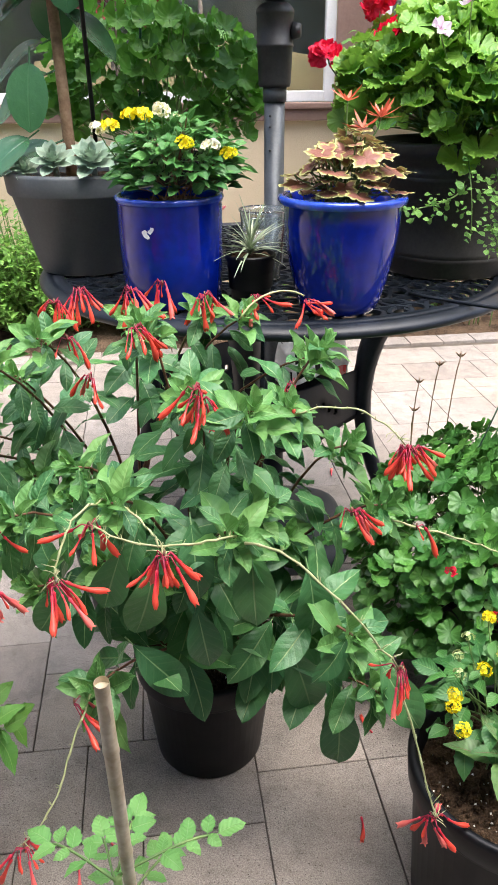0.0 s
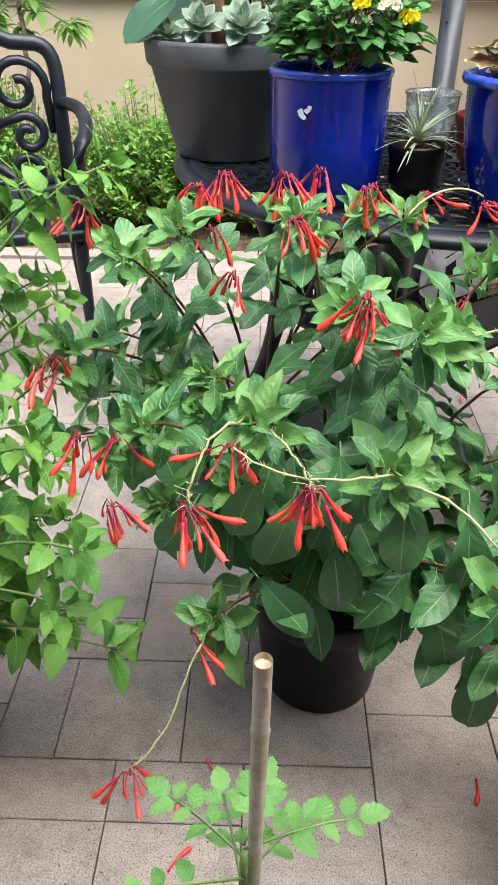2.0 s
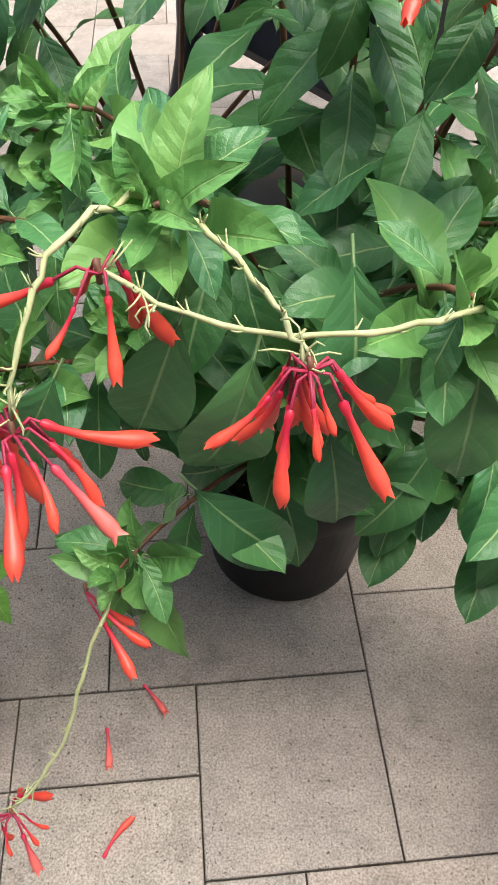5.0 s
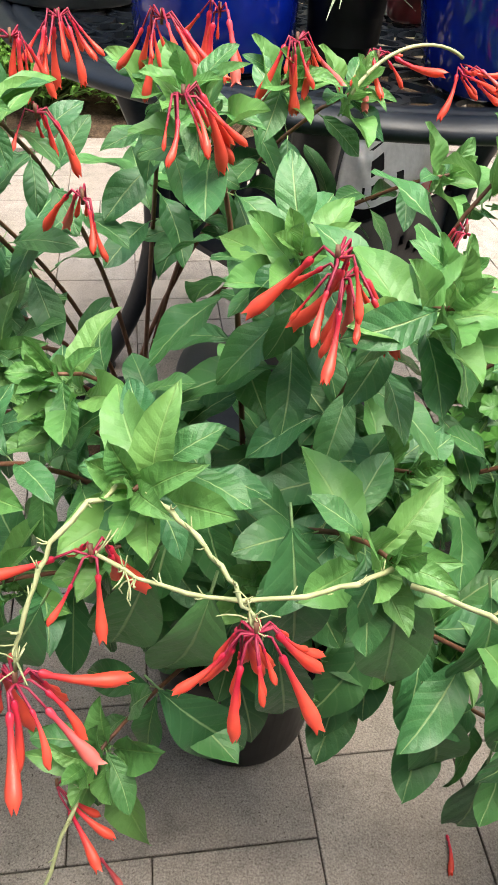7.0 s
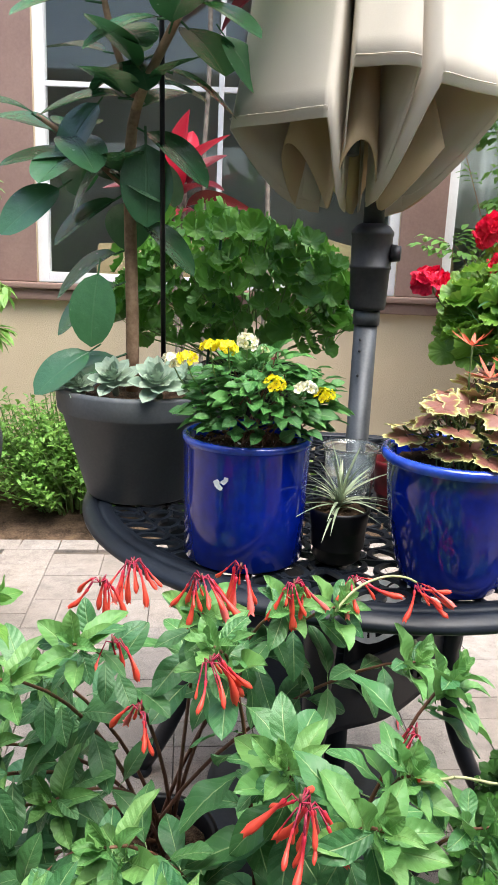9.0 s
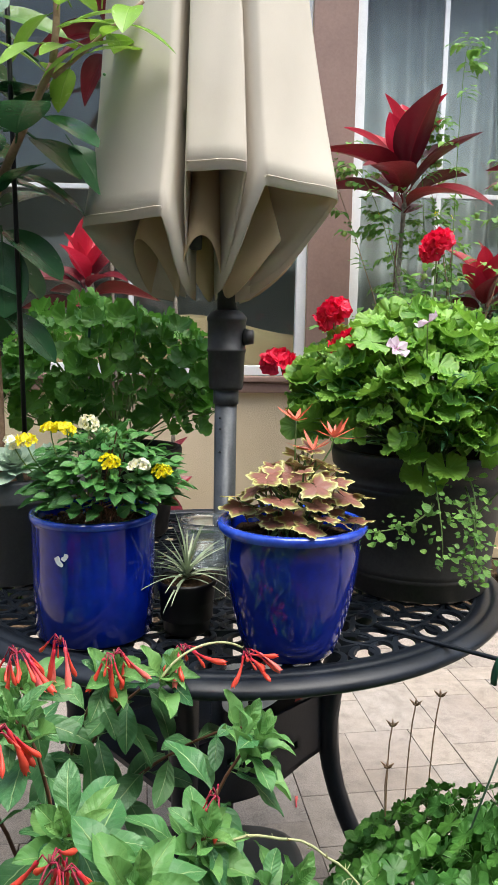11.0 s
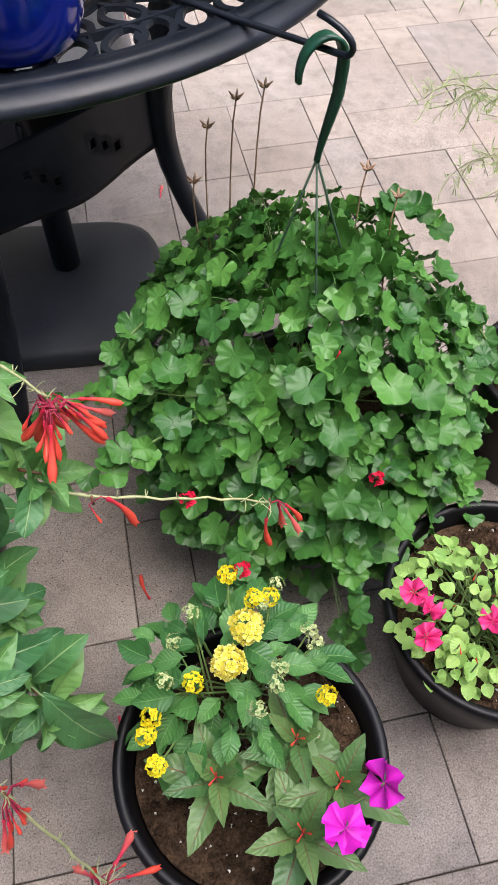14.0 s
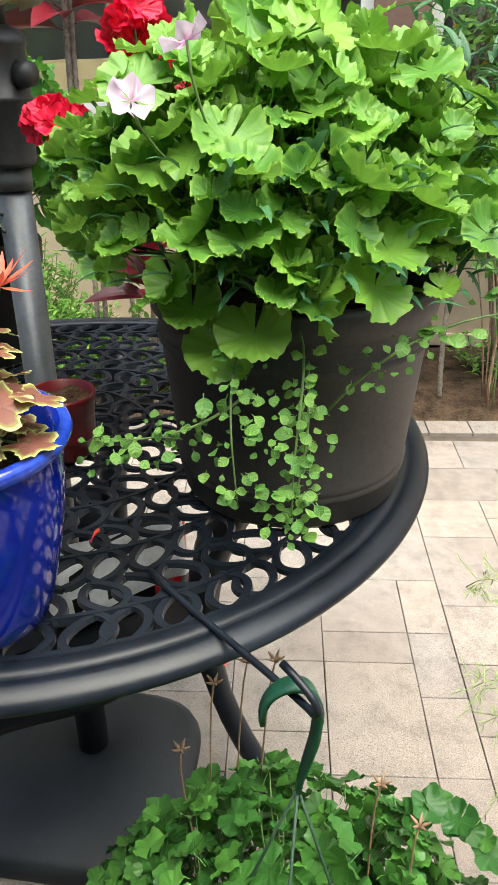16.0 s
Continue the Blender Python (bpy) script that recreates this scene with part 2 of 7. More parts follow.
def bezier(a, b, c, d, n=10):
    a, b, c, d = Vector(a), Vector(b), Vector(c), Vector(d)
    return [a * (1 - t) ** 3 + b * 3 * t * (1 - t) ** 2 + c * 3 * t * t * (1 - t) + d * t ** 3 for t in [k / n for k in range(n + 1)]]


# ---- ground, bed, house wall ----
WALL_Y = 2.3
b = Buf()
b.add([(-60, -60, -0.012), (60, -60, -0.012), (60, 60, -0.012), (-60, 60, -0.012)], [(0, 1, 2, 3)])
ground = tagged(part("ground", b, mat=JOINT), "sand bedding and ground under the pavers", "ground", kind="structure")


def bed_front(x):
    """The edge of the paving along the planting bed."""
    return 1.475 + 0.105 * max(-2.5, min(3.0, x))


b = Buf()
nx, ny = 90, 14
for j in range(ny + 1):
    for i in range(nx + 1):
        x = -4.5 + 9.0 * i / nx
        y0 = bed_front(x)
        y = y0 + (WALL_Y - y0) * j / ny
        z = 0.004 + 0.018 * noise.noise((x * 5, y * 5, 0)) + 0.010 * noise.noise((x * 17, y * 17, 3)) + 0.02 * min(1, j / 3)
        b.v.append((x, y, z if j else -0.01))
        b.uv.append((0, 0))
b.f = [(j * (nx + 1) + i, j * (nx + 1) + i + 1, (j + 1) * (nx + 1) + i + 1, (j + 1) * (nx + 1) + i) for j in range(ny) for i in range(nx)]
tagged(part("planting_bed", b, mat=BED), "bare brown soil of the planting bed along the house", "soil", kind="structure")

WIN = [(-3.30, -1.44), (-1.25, 0.48), (0.69, 1.57)]
SILL, HEAD = 0.96, 2.87
b = Buf()
xs = [-6.0] + [x for w in WIN for x in w] + [6.0]
b.add(*box(-6, 6, WALL_Y, WALL_Y + 0.18, 0.06, SILL - 0.085))
b.add(*box(-6, 6, WALL_Y, WALL_Y + 0.18, HEAD + 0.10, 4.2))
for k in range(0, len(xs), 2):
    b.add(*box(xs[k], xs[k + 1], WALL_Y + 0.001, WALL_Y + 0.18, SILL - 0.085, HEAD + 0.10))
wall_house = tagged(part("wall_house", b, mat=STUCCO, smooth=False), "tan stucco house wall", "wall", kind="structure")
b = Buf()
b.add(*box(-6, 6, WALL_Y - 0.022, WALL_Y - 0.002, 0.03, 0.085, 0.004))
tagged(part("baseboard", b, mat=STUCCO, smooth=False), "stucco ledge at the foot of the house wall", "ledge", kind="structure")
b = Buf()
b.add(*box(-6, 6, -6.2, -6.0, 0, 2.2)).add(*box(-6.2, -6, -6.0, 2.3, 0, 2.2)).add(*box(6, 6.2, -6.0, 2.3, 0, 2.2))
tagged(part("wall_garden", b, mat=FENCE, smooth=False), "plain garden wall closing the yard", "wall", kind="structure")

b = Buf()
for k in range(0, len(xs), 2):
    x0, x1 = max(xs[k], WIN[0][0] - 0.085), min(xs[k + 1], WIN[-1][1] + 0.085)
    b.add(*box(x0, x1, WALL_Y - 0.016, WALL_Y - 0.001, SILL + 0.002, HEAD + 0.10, 0.003))
b.add(*box(WIN[0][0] - 0.10, WIN[-1][1] + 0.10, WALL_Y - 0.045, WALL_Y - 0.003, SILL - 0.082, SILL - 0.03, 0.008))
b.add(*box(WIN[0][0] - 0.10, WIN[-1][1] + 0.10, WALL_Y - 0.065, WALL_Y - 0.003, SILL - 0.029, SILL, 0.008))
b.add(*box(WIN[0][0] - 0.10, WIN[-1][1] + 0.10, WALL_Y - 0.03, WALL_Y - 0.003, HEAD, HEAD + 0.098, 0.006))
tagged(part("trim", b, mat=TRIM, smooth=False), "mauve-brown painted window trim and sill", "trim", kind="structure")


def window(x0, x1, index):
    w = tagged(new("window_%d" % index), "white vinyl sliding window with reflecting glass", "window", kind="structure")
    w.matrix_basis = pose(0, WALL_Y + 0.05, 0)
    e = 0.05
    fr = Buf()
    fr.add(*box(x0, x0 + e, -0.035, 0.03, SILL, HEAD, 0.005)).add(*box(x1 - e, x1, -0.035, 0.03, SILL, HEAD, 0.005))
    fr.add(*box(x0 + e, x1 - e, -0.035, 0.03, SILL, SILL + e, 0.005)).add(*box(x0 + e, x1 - e, -0.035, 0.03, HEAD - e, HEAD, 0.005))
    part("window_frame", fr, w, mat=VINYL, smooth=False)
    xm, zm = (x0 + x1) / 2, SILL + 0.90
    mu = Buf()
    mu.add(*box(xm - 0.012, xm + 0.012, -0.015, 0.012, SILL + e, HEAD - e, 0.003))
    part("mullion", mu, w, mat=VINYL, smooth=False)
    tr = Buf()
    tr.add(*box(x0 + e, x1 - e, -0.012, 0.014, zm - 0.012, zm + 0.012, 0.003))
    part("transom", tr, w, mat=VINYL, smooth=False)
    for a, c in ((x0 + e, xm - 0.012), (xm + 0.012, x1 - e)):
        for za, zc in ((SILL + e, zm - 0.012), (zm + 0.012, HEAD - e)):
            g = Buf()
            g.add(*box(a, c, -0.003, 0.003, za, zc))
            p = part("pane", g, w, mat=PANE, smooth=False)
            p.visible_shadow = False
    return w


for k, (x0, x1) in enumerate(WIN):
    window(x0, x1, k + 1)
b = Buf()
b.add(*box(-6, 6, 4.2, 4.3, 0, 4)).add(*box(-6, 6, WALL_Y + 0.19, 4.2, 0.0, 0.05)).add(*box(-6, 6, WALL_Y + 0.19, 4.2, 3.2, 3.3))
b.add(*box(-6.1, -6, WALL_Y + 0.19, 4.2, 0.0, 3.2)).add(*box(6, 6.1, WALL_Y + 0.19, 4.2, 0.0, 3.2))
tagged(part("wall_room", b, mat=DARK_ROOM, smooth=False), "dim room walls behind the windows", "wall", kind="structure")


def curtain(x0, x1, z0, z1):
    c = Buf()
    n, amp = 120, 0.034
    for j in range(7):
        for i in range(n + 1):
            x = x0 + (x1 - x0) * i / n
            flare = 0.6 + 0.4 * (1 - j / 6)
            c.v.append((x, WALL_Y + 0.26 + amp * flare * math.sin(i * 0.42 + 1.4 * math.sin(i * 0.11 + x0) + 0.25 * j * math.sin(i * 0.05)) + 0.01 * noise.noise((x * 4, j, 0)), z0 + (z1 - z0) * j / 6))
            c.uv.append((0, 0))
    c.f = [(j * (n + 1) + i, j * (n + 1) + i + 1, (j + 1) * (n + 1) + i + 1, (j + 1) * (n + 1) + i) for j in range(6) for i in range(n)]
    ob = tagged(part("curtain", c, mat=CURTAIN), "pale pleated curtain hanging behind the window", "curtain")
    mod = ob.modifiers.new("thick", "SOLIDIFY")
    mod.thickness = 0.002
    return ob


curtain(0.70, 1.56, 1.30, 2.90)
curtain(-3.2, -1.5, 0.95, 2.90)


# ---- sofa back seen through the window ----
UPHOLSTERY = surface("tan_upholstery", (0.42, 0.31, 0.17), (0.54, 0.41, 0.24), 0.85, scale=8, fine=400, bump=0.2)
sofa = thing("sofa", pose(-0.10, 2.72, 0.0), "tan upholstered sofa standing with its back to the window", "sofa")
b = Buf()
for j, (out, z) in enumerate(((0.0, 0.05), (0.01, 0.60), (0.03, 1.05), (0.05, 1.14), (0.09, 1.175), (0.15, 1.16), (0.20, 1.08), (0.22, 0.60))):
    for i in range(31):
        x = -0.95 + 1.9 * i / 30
        crown = 0.07 * math.cos(x * 2.4) + 0.025 * math.cos(x * 6.5) if j in (3, 4, 5) else 0.05 * math.cos(x * 2.4) if j in (2, 6) else 0.0
        b.v.append((x, out - 0.05, z + crown))
        b.uv.append((0, 0))
b.f = [(j * 31 + i, j * 31 + i + 1, (j + 1) * 31 + i + 1, (j + 1) * 31 + i) for j in range(7) for i in range(30)]
part("backrest", b, sofa, mat=UPHOLSTERY)
for x in (-1.03, 0.95):
    part("armrest", Buf().add(*box(x, x + 0.08, -0.04, 0.75, 0.05, 0.78, 0.03)), sofa, mat=UPHOLSTERY)
part("seat", Buf().add(*box(-0.95, 0.95, 0.17, 0.80, 0.10, 0.48, 0.04)), sofa, mat=UPHOLSTERY)

# ---- cast aluminium table ----
TOP = 0.70
table = thing("patio_table", pose(0, 0, 0), "round black cast aluminium patio table with pierced top", "table")
b = Buf()
TX, TY = 0.052, -0.022
b.add(*lathe([(r + 0.006, TOP + dz) for r, dz in ((0.466, -0.020), (0.466, -0.0035), (0.469, -0.0005), (0.486, -0.0005), (0.489, -0.0045), (0.492, -0.0010), (0.500, -0.0015), (0.511, -0.007), (0.517, -0.013), (0.516, -0.019), (0.510, -0.024), (0.496, -0.026), (0.482, -0.023), (0.466, -0.016))], 128, TX, TY))
part("rim", b, table, mat=CAST)


def flat_bar(pts, width, z0, z1):
    """A flat strip along a line in plan."""
    v, f = [], []
    for k, (x, y) in enumerate(pts):
        xa, ya = pts[max(k - 1, 0)]
        xb, yb = pts[min(k + 1, len(pts) - 1)]
        d = math.hypot(xb - xa, yb - ya) or 1.0
        w = (width[k] if isinstance(width, list) else width) / 2
        nx_, ny_ = -(yb - ya) / d * w, (xb - xa) / d * w
        v += [(x + nx_, y + ny_, z0), (x - nx_, y - ny_, z0), (x - nx_ * 0.8, y - ny_ * 0.8, z1), (x + nx_ * 0.8, y + ny_ * 0.8, z1)]
    for k in range(len(pts) - 1):
        for j in range(4):
            a, c = 4 * k + j, 4 * k + (j + 1) % 4
            f.append((a, c, c + 4, a + 4))
    return v, f


b = Buf()
# bands of paired bows, almond holes between them
for ring, (r0, r1, n, w) in enumerate(((0.050, 0.092, 12, 0.0075), (0.092, 0.136, 18, 0.0080), (0.136, 0.182, 24, 0.0080), (0.182, 0.229, 30, 0.0082), (0.229, 0.277, 36, 0.0082), (0.277, 0.326, 42, 0.0084), (0.326, 0.375, 48, 0.0084), (0.375, 0.424, 54, 0.0086), (0.424, 0.474, 60, 0.0086))):
    for k in range(n):
        for hand in (1, -1):
            line, wid = [], []
            for j in range(15):
                t = j / 14
                r = r0 + (r1 - r0) * t
                a = 2 * math.pi * (k + 0.5 * (ring % 2) + 0.14 * math.sin(2.3 * k + ring) + 0.46 * hand * math.sin(math.pi * t) ** 0.7 * (1 + 0.12 * math.sin(k * 1.7 + hand)) + (0.35 if ring % 2 else -0.35) * (t - 0.5)) / n
                line.append((TX + r * math.cos(a), TY + r * math.sin(a)))
                wid.append(w * (0.85 + 0.35 * math.sin(math.pi * t)))
            b.add(*flat_bar(line, wid, TOP - 0.0095 + 0.0006 * hand, TOP - 0.0040 + 0.0007 * hand))
for r, w in ((0.04, 0.03), (0.136, 0.006), (0.229, 0.006), (0.326, 0.006), (0.424, 0.006), (0.472, 0.008)):
    line = [(TX + (r + 0.003 * math.sin(12 * math.pi * j / 120)) * math.cos(2 * math.pi * j / 120), TY + (r + 0.003 * math.sin(12 * math.pi * j / 120)) * math.sin(2 * math.pi * j / 120)) for j in range(121)]
    b.add(*flat_bar(line, w, TOP - 0.0120, TOP - 0.0025))
part("lattice", b, table, "pierced leaf-pattern casting", mat=CAST, smooth=False)
LEGS, LEG_R = (-96, -6, 84, 174), 0.262
for ang in LEGS:
    c, s = math.cos(radians(ang)), math.sin(radians(ang))
    prof = bezier((0.37, 0, 0.672), (0.22, 0, 0.50), (0.22, 0, 0.27), (0.38, 0, 0.016), 14)
    b = Buf()
    b.add(*tube([(p.x * c, p.x * s, p.z) for p in prof], [0.035 - 0.016 * min(1, k / 10) for k in range(15)], 10))
    b.add(*lathe([(0.001, 0.0), (0.024, 0.001), (0.026, 0.008), (0.018, 0.022), (0.001, 0.028)], 16, 0.38 * c, 0.38 * s))
    part("leg", b, table, mat=CAST)
    # pierced apron between this leg and the next, on two sides
    if ang not in (-96, 84):
        continue
    b = Buf()
    na, nz = 28, 9
    grid = {}
    for j in range(nz + 1):
        for i in range(na + 1):
            t = i / na
            a = radians(ang + 90 * t)
            r = LEG_R * math.cos(radians(45)) / math.cos(a - radians(ang + 45)) + 0.008 * math.sin(math.pi * t)
            low = 0.315 - 0.02 * math.sin(math.pi * t) ** 2
            z = 0.44 + (low - 0.44) * j / nz
            for d in (0, 1):
                grid[i, j, d] = len(b.v)
                b.v.append(((r - 0.008 * d) * math.cos(a), (r - 0.008 * d) * math.sin(a), z))
                b.uv.append((0, 0))
    holes = {(i, j) for i in range(na) for j in range(3, nz - 3) if (i * 3 + j * 5) % 11 == 0 and 3 < i < na - 4}
    for i in range(na):
        for j in range(nz):
            if (i, j) in holes:
                for (p, q) in (((i, j), (i + 1, j)), ((i, j + 1), (i + 1, j + 1)), ((i, j), (i, j + 1)), ((i + 1, j), (i + 1, j + 1))):
                    b.f.append((grid[(*p, 0)], grid[(*q, 0)], grid[(*q, 1)], grid[(*p, 1)]))
            else:
                b.f.append((grid[i, j, 0], grid[i + 1, j, 0], grid[i + 1, j + 1, 0], grid[i, j + 1, 0]))
                b.f.append((grid[i, j, 1], grid[i, j + 1, 1], grid[i + 1, j + 1, 1], grid[i + 1, j, 1]))
    for i in range(na):
        b.f.append((grid[i, nz, 0], grid[i + 1, nz, 0], grid[i + 1, nz, 1], grid[i, nz, 1]))
    part("skirt", b, table, mat=CAST)
shelf_edge = [(0.248 * math.cos(radians(a)), 0.248 * math.sin(radians(a))) for a in LEGS]
part("lower_shelf", Buf().add([(x, y, z) for z in (0.320, 0.331) for x, y in shelf_edge], [(3, 2, 1, 0), (4, 5, 6, 7)] + [(k, (k + 1) % 4, 4 + (k + 1) % 4, 4 + k) for k in range(4)]), table, mat=CAST, smooth=False)

# ---- umbrella ----
PX, PY = 0.041, -0.018
umb = thing("patio_umbrella", pose(PX, PY, 0), "closed beige canvas patio umbrella on a grey pole", "umbrella")
b = Buf()
b.add(*tube([(0, 0, 0.03), (0, 0, 1.03)], 0.0215, 20))
pole = part("pole", b, umb, mat=POLE)
b = Buf()
b.add(*lathe([(0.0225, 1.022), (0.0245, 1.022), (0.0245, 1.054), (0.0225, 1.054)], 24))
part("collar", b, pole, mat=POLE)
for z in (0.975, 0.996, 0.93):
    b = Buf()
    b.add(*tube([(-0.011, -0.0180, z), (-0.011, -0.0215, z)], 0.0024, 8))
    part("rivet", b, pole, "dark rivet hole", mat=SLEEVE)
b = Buf()
b.add(*lathe([(0.020, 1.048), (0.031, 1.050), (0.033, 1.056), (0.0355, 1.120), (0.0375, 1.122), (0.0375, 1.127), (0.036, 1.128), (0.0365, 1.178), (0.038, 1.180), (0.038, 1.186), (0.030, 1.196), (0.0215, 1.200)], 28))
part("sleeve", b, umb, "ribbed dark plastic sleeve", mat=SLEEVE)
b = Buf()
b.add(*tube([(0.034, -0.012, 1.150), (0.050, -0.016, 1.150)], [0.016, 0.013], 14))
part("crank_knob", b, umb, mat=SLEEVE)
b = Buf()
b.add(*tube([(0, 0, 1.195), (0, 0, 2.60)], 0.0185, 18))
part("upper_pole", b, umb, mat=SLEEVE)


CREASES = (190, 251, 283, 337, 25, 75, 130)


def canopy_panel(k):
    """One gore of the folded canopy between two creases, hanging from the top to its hem."""
    rng = random.Random(40 + k)
    a0, a1 = CREASES[k], CREASES[(k + 1) % len(CREASES)]
    if a1 < a0:
        a1 += 360
    width = (a1 - a0) / 45.0
    r_hem = (0.235, 0.205, 0.235, 0.19, 0.19, 0.20, 0.20)[k]
    z_mid = (1.335, 1.412, 1.388, 1.36, 1.36, 1.35, 1.35)[k] + 0.006 * rng.uniform(-1, 1)
    v, f, na, nz = [], [], 36, 26
    ph = rng.random() * 6
    for j in range(nz + 1):
        t = j / nz
        for i in range(na + 1):
            u = i / na
            s = abs(2 * u - 1)
            dip = min(1.0, max(0.0, (s - 0.74) / 0.26))
            z_edge = z_mid + (1.222 + 0.010 * math.sin(ph) - z_mid) * math.sin(dip * math.pi / 2)
            z = 2.50 + (z_edge - 2.50) * t
            out = 0.055 + (r_hem - 0.055) * t ** 0.72
            crease = 0.024 + 0.040 * t
            back = min(1.0, max(0.0, (s - 0.74) / 0.26))
            fold = (1 - back) * (1 - 0.06 * min(1.0, s / 0.74) ** 2)
            r = crease + (out - crease) * fold + 0.010 * math.sin(3.1 * u * width + 4 * t + ph) * t * fold + 0.006 * math.sin(9 * u + 7 * t * t + ph) * t * t
            r += 0.018 * max(0.0, t - 0.9) * 10 * fold * 0.4
            side = (0.86 * s / 0.74 if s < 0.74 else 0.86 + 0.14 * (s - 0.74) / 0.26) * (1 if u > 0.5 else -1)
            a = radians((a0 + a1) / 2 + (a1 - a0) / 2 * side)
            a += radians(7) * fold
            half = radians(a1 - a0) / 2
            r *= 1 - 0.7 * fold * (1 - math.cos(half * 0.8)) * (1 - (s / 0.74) ** 2 if s < 0.74 else 0)
            v.append((r * math.cos(a), r * math.sin(a), z))
    for j in range(nz):
        for i in range(na):
            q = j * (na + 1) + i
            f.append((q, q + 1, q + na + 2, q + na + 1))
    hem = [v[nz * (na + 1) + i] for i in range(na + 1)]
    return v, f, hem


canopy = part("canopy", Buf().add(*lathe([(0.005, 2.58), (0.05, 2.55), (0.06, 2.50), (0.05, 2.47), (0.024, 2.47)], 24)), umb, m=pose(-0.038, 0, 0), mat=CANVAS)
for k in range(len(CREASES)):
    v, f, hem = canopy_panel(k)
    p = part("canopy_panel", Buf().add(v, f), canopy, mat=CANVAS)
    mod = p.modifiers.new("cloth", "SOLIDIFY")
    mod.thickness, mod.offset = 0.0025, -1
    seam = [Vector(q) * 1.0 + Vector((0, 0, 0.016)) for q in hem]
    part("hem_stitch", Buf().add(*tube([Vector((q.x * 1.012, q.y * 1.012, q.z)) for q in seam], 0.0009, 4)), canopy, mat=CANVAS)
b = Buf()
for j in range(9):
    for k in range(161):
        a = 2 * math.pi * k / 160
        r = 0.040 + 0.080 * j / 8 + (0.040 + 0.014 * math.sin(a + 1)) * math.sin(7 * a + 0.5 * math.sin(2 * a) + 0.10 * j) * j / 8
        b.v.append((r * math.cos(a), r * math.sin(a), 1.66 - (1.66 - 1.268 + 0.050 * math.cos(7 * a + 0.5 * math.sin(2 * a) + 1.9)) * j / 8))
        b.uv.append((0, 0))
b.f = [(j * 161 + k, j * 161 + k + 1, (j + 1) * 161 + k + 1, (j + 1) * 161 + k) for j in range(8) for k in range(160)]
# the folds' tan stands for light glowing through the canvas
inner = part("inner_fold", b, canopy, "gathered inner folds of the canvas, warm light painted in as tan", mat=CANVAS_INNER)
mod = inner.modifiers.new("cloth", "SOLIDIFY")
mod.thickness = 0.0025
b = Buf().add(*tube([(-0.055, -0.10, 1.36), (-0.058, -0.115, 1.30)], 0.011, 10))
part("rib_end", b, umb, "dark rib end in its pocket", mat=SLEEVE)

base = thing("umbrella_base", pose(0, -0.055, 0, 0, 0, 0), "heavy black square umbrella base with rounded corners", "umbrella base")
v, f = [], []
for r, z in ((0.225, 0.0), (0.228, 0.012), (0.222, 0.030), (0.205, 0.040), (0.10, 0.052), (0.03, 0.056)):
    for k in range(64):
        a = 2 * math.pi * k / 64
        q = (abs(math.cos(a)) ** 4.2 + abs(math.sin(a)) ** 4.2) ** (-1 / 4.2)
        v.append((r * q * math.cos(a), 0.86 * r * q * math.sin(a), z))
f = [(j * 64 + k, j * 64 + (k + 1) % 64, (j + 1) * 64 + (k + 1) % 64, (j + 1) * 64 + k) for j in range(5) for k in range(64)]
f.append(tuple(range(5 * 64, 6 * 64)))
part("plate", Buf().add(v, f), base, mat=PLASTIC_GREY)
part("socket", Buf().add(*lathe([(0.0235, 0.058), (0.027, 0.058), (0.027, 0.36), (0.0235, 0.365)], 24, PX, PY + 0.055)), base, mat=CAST)


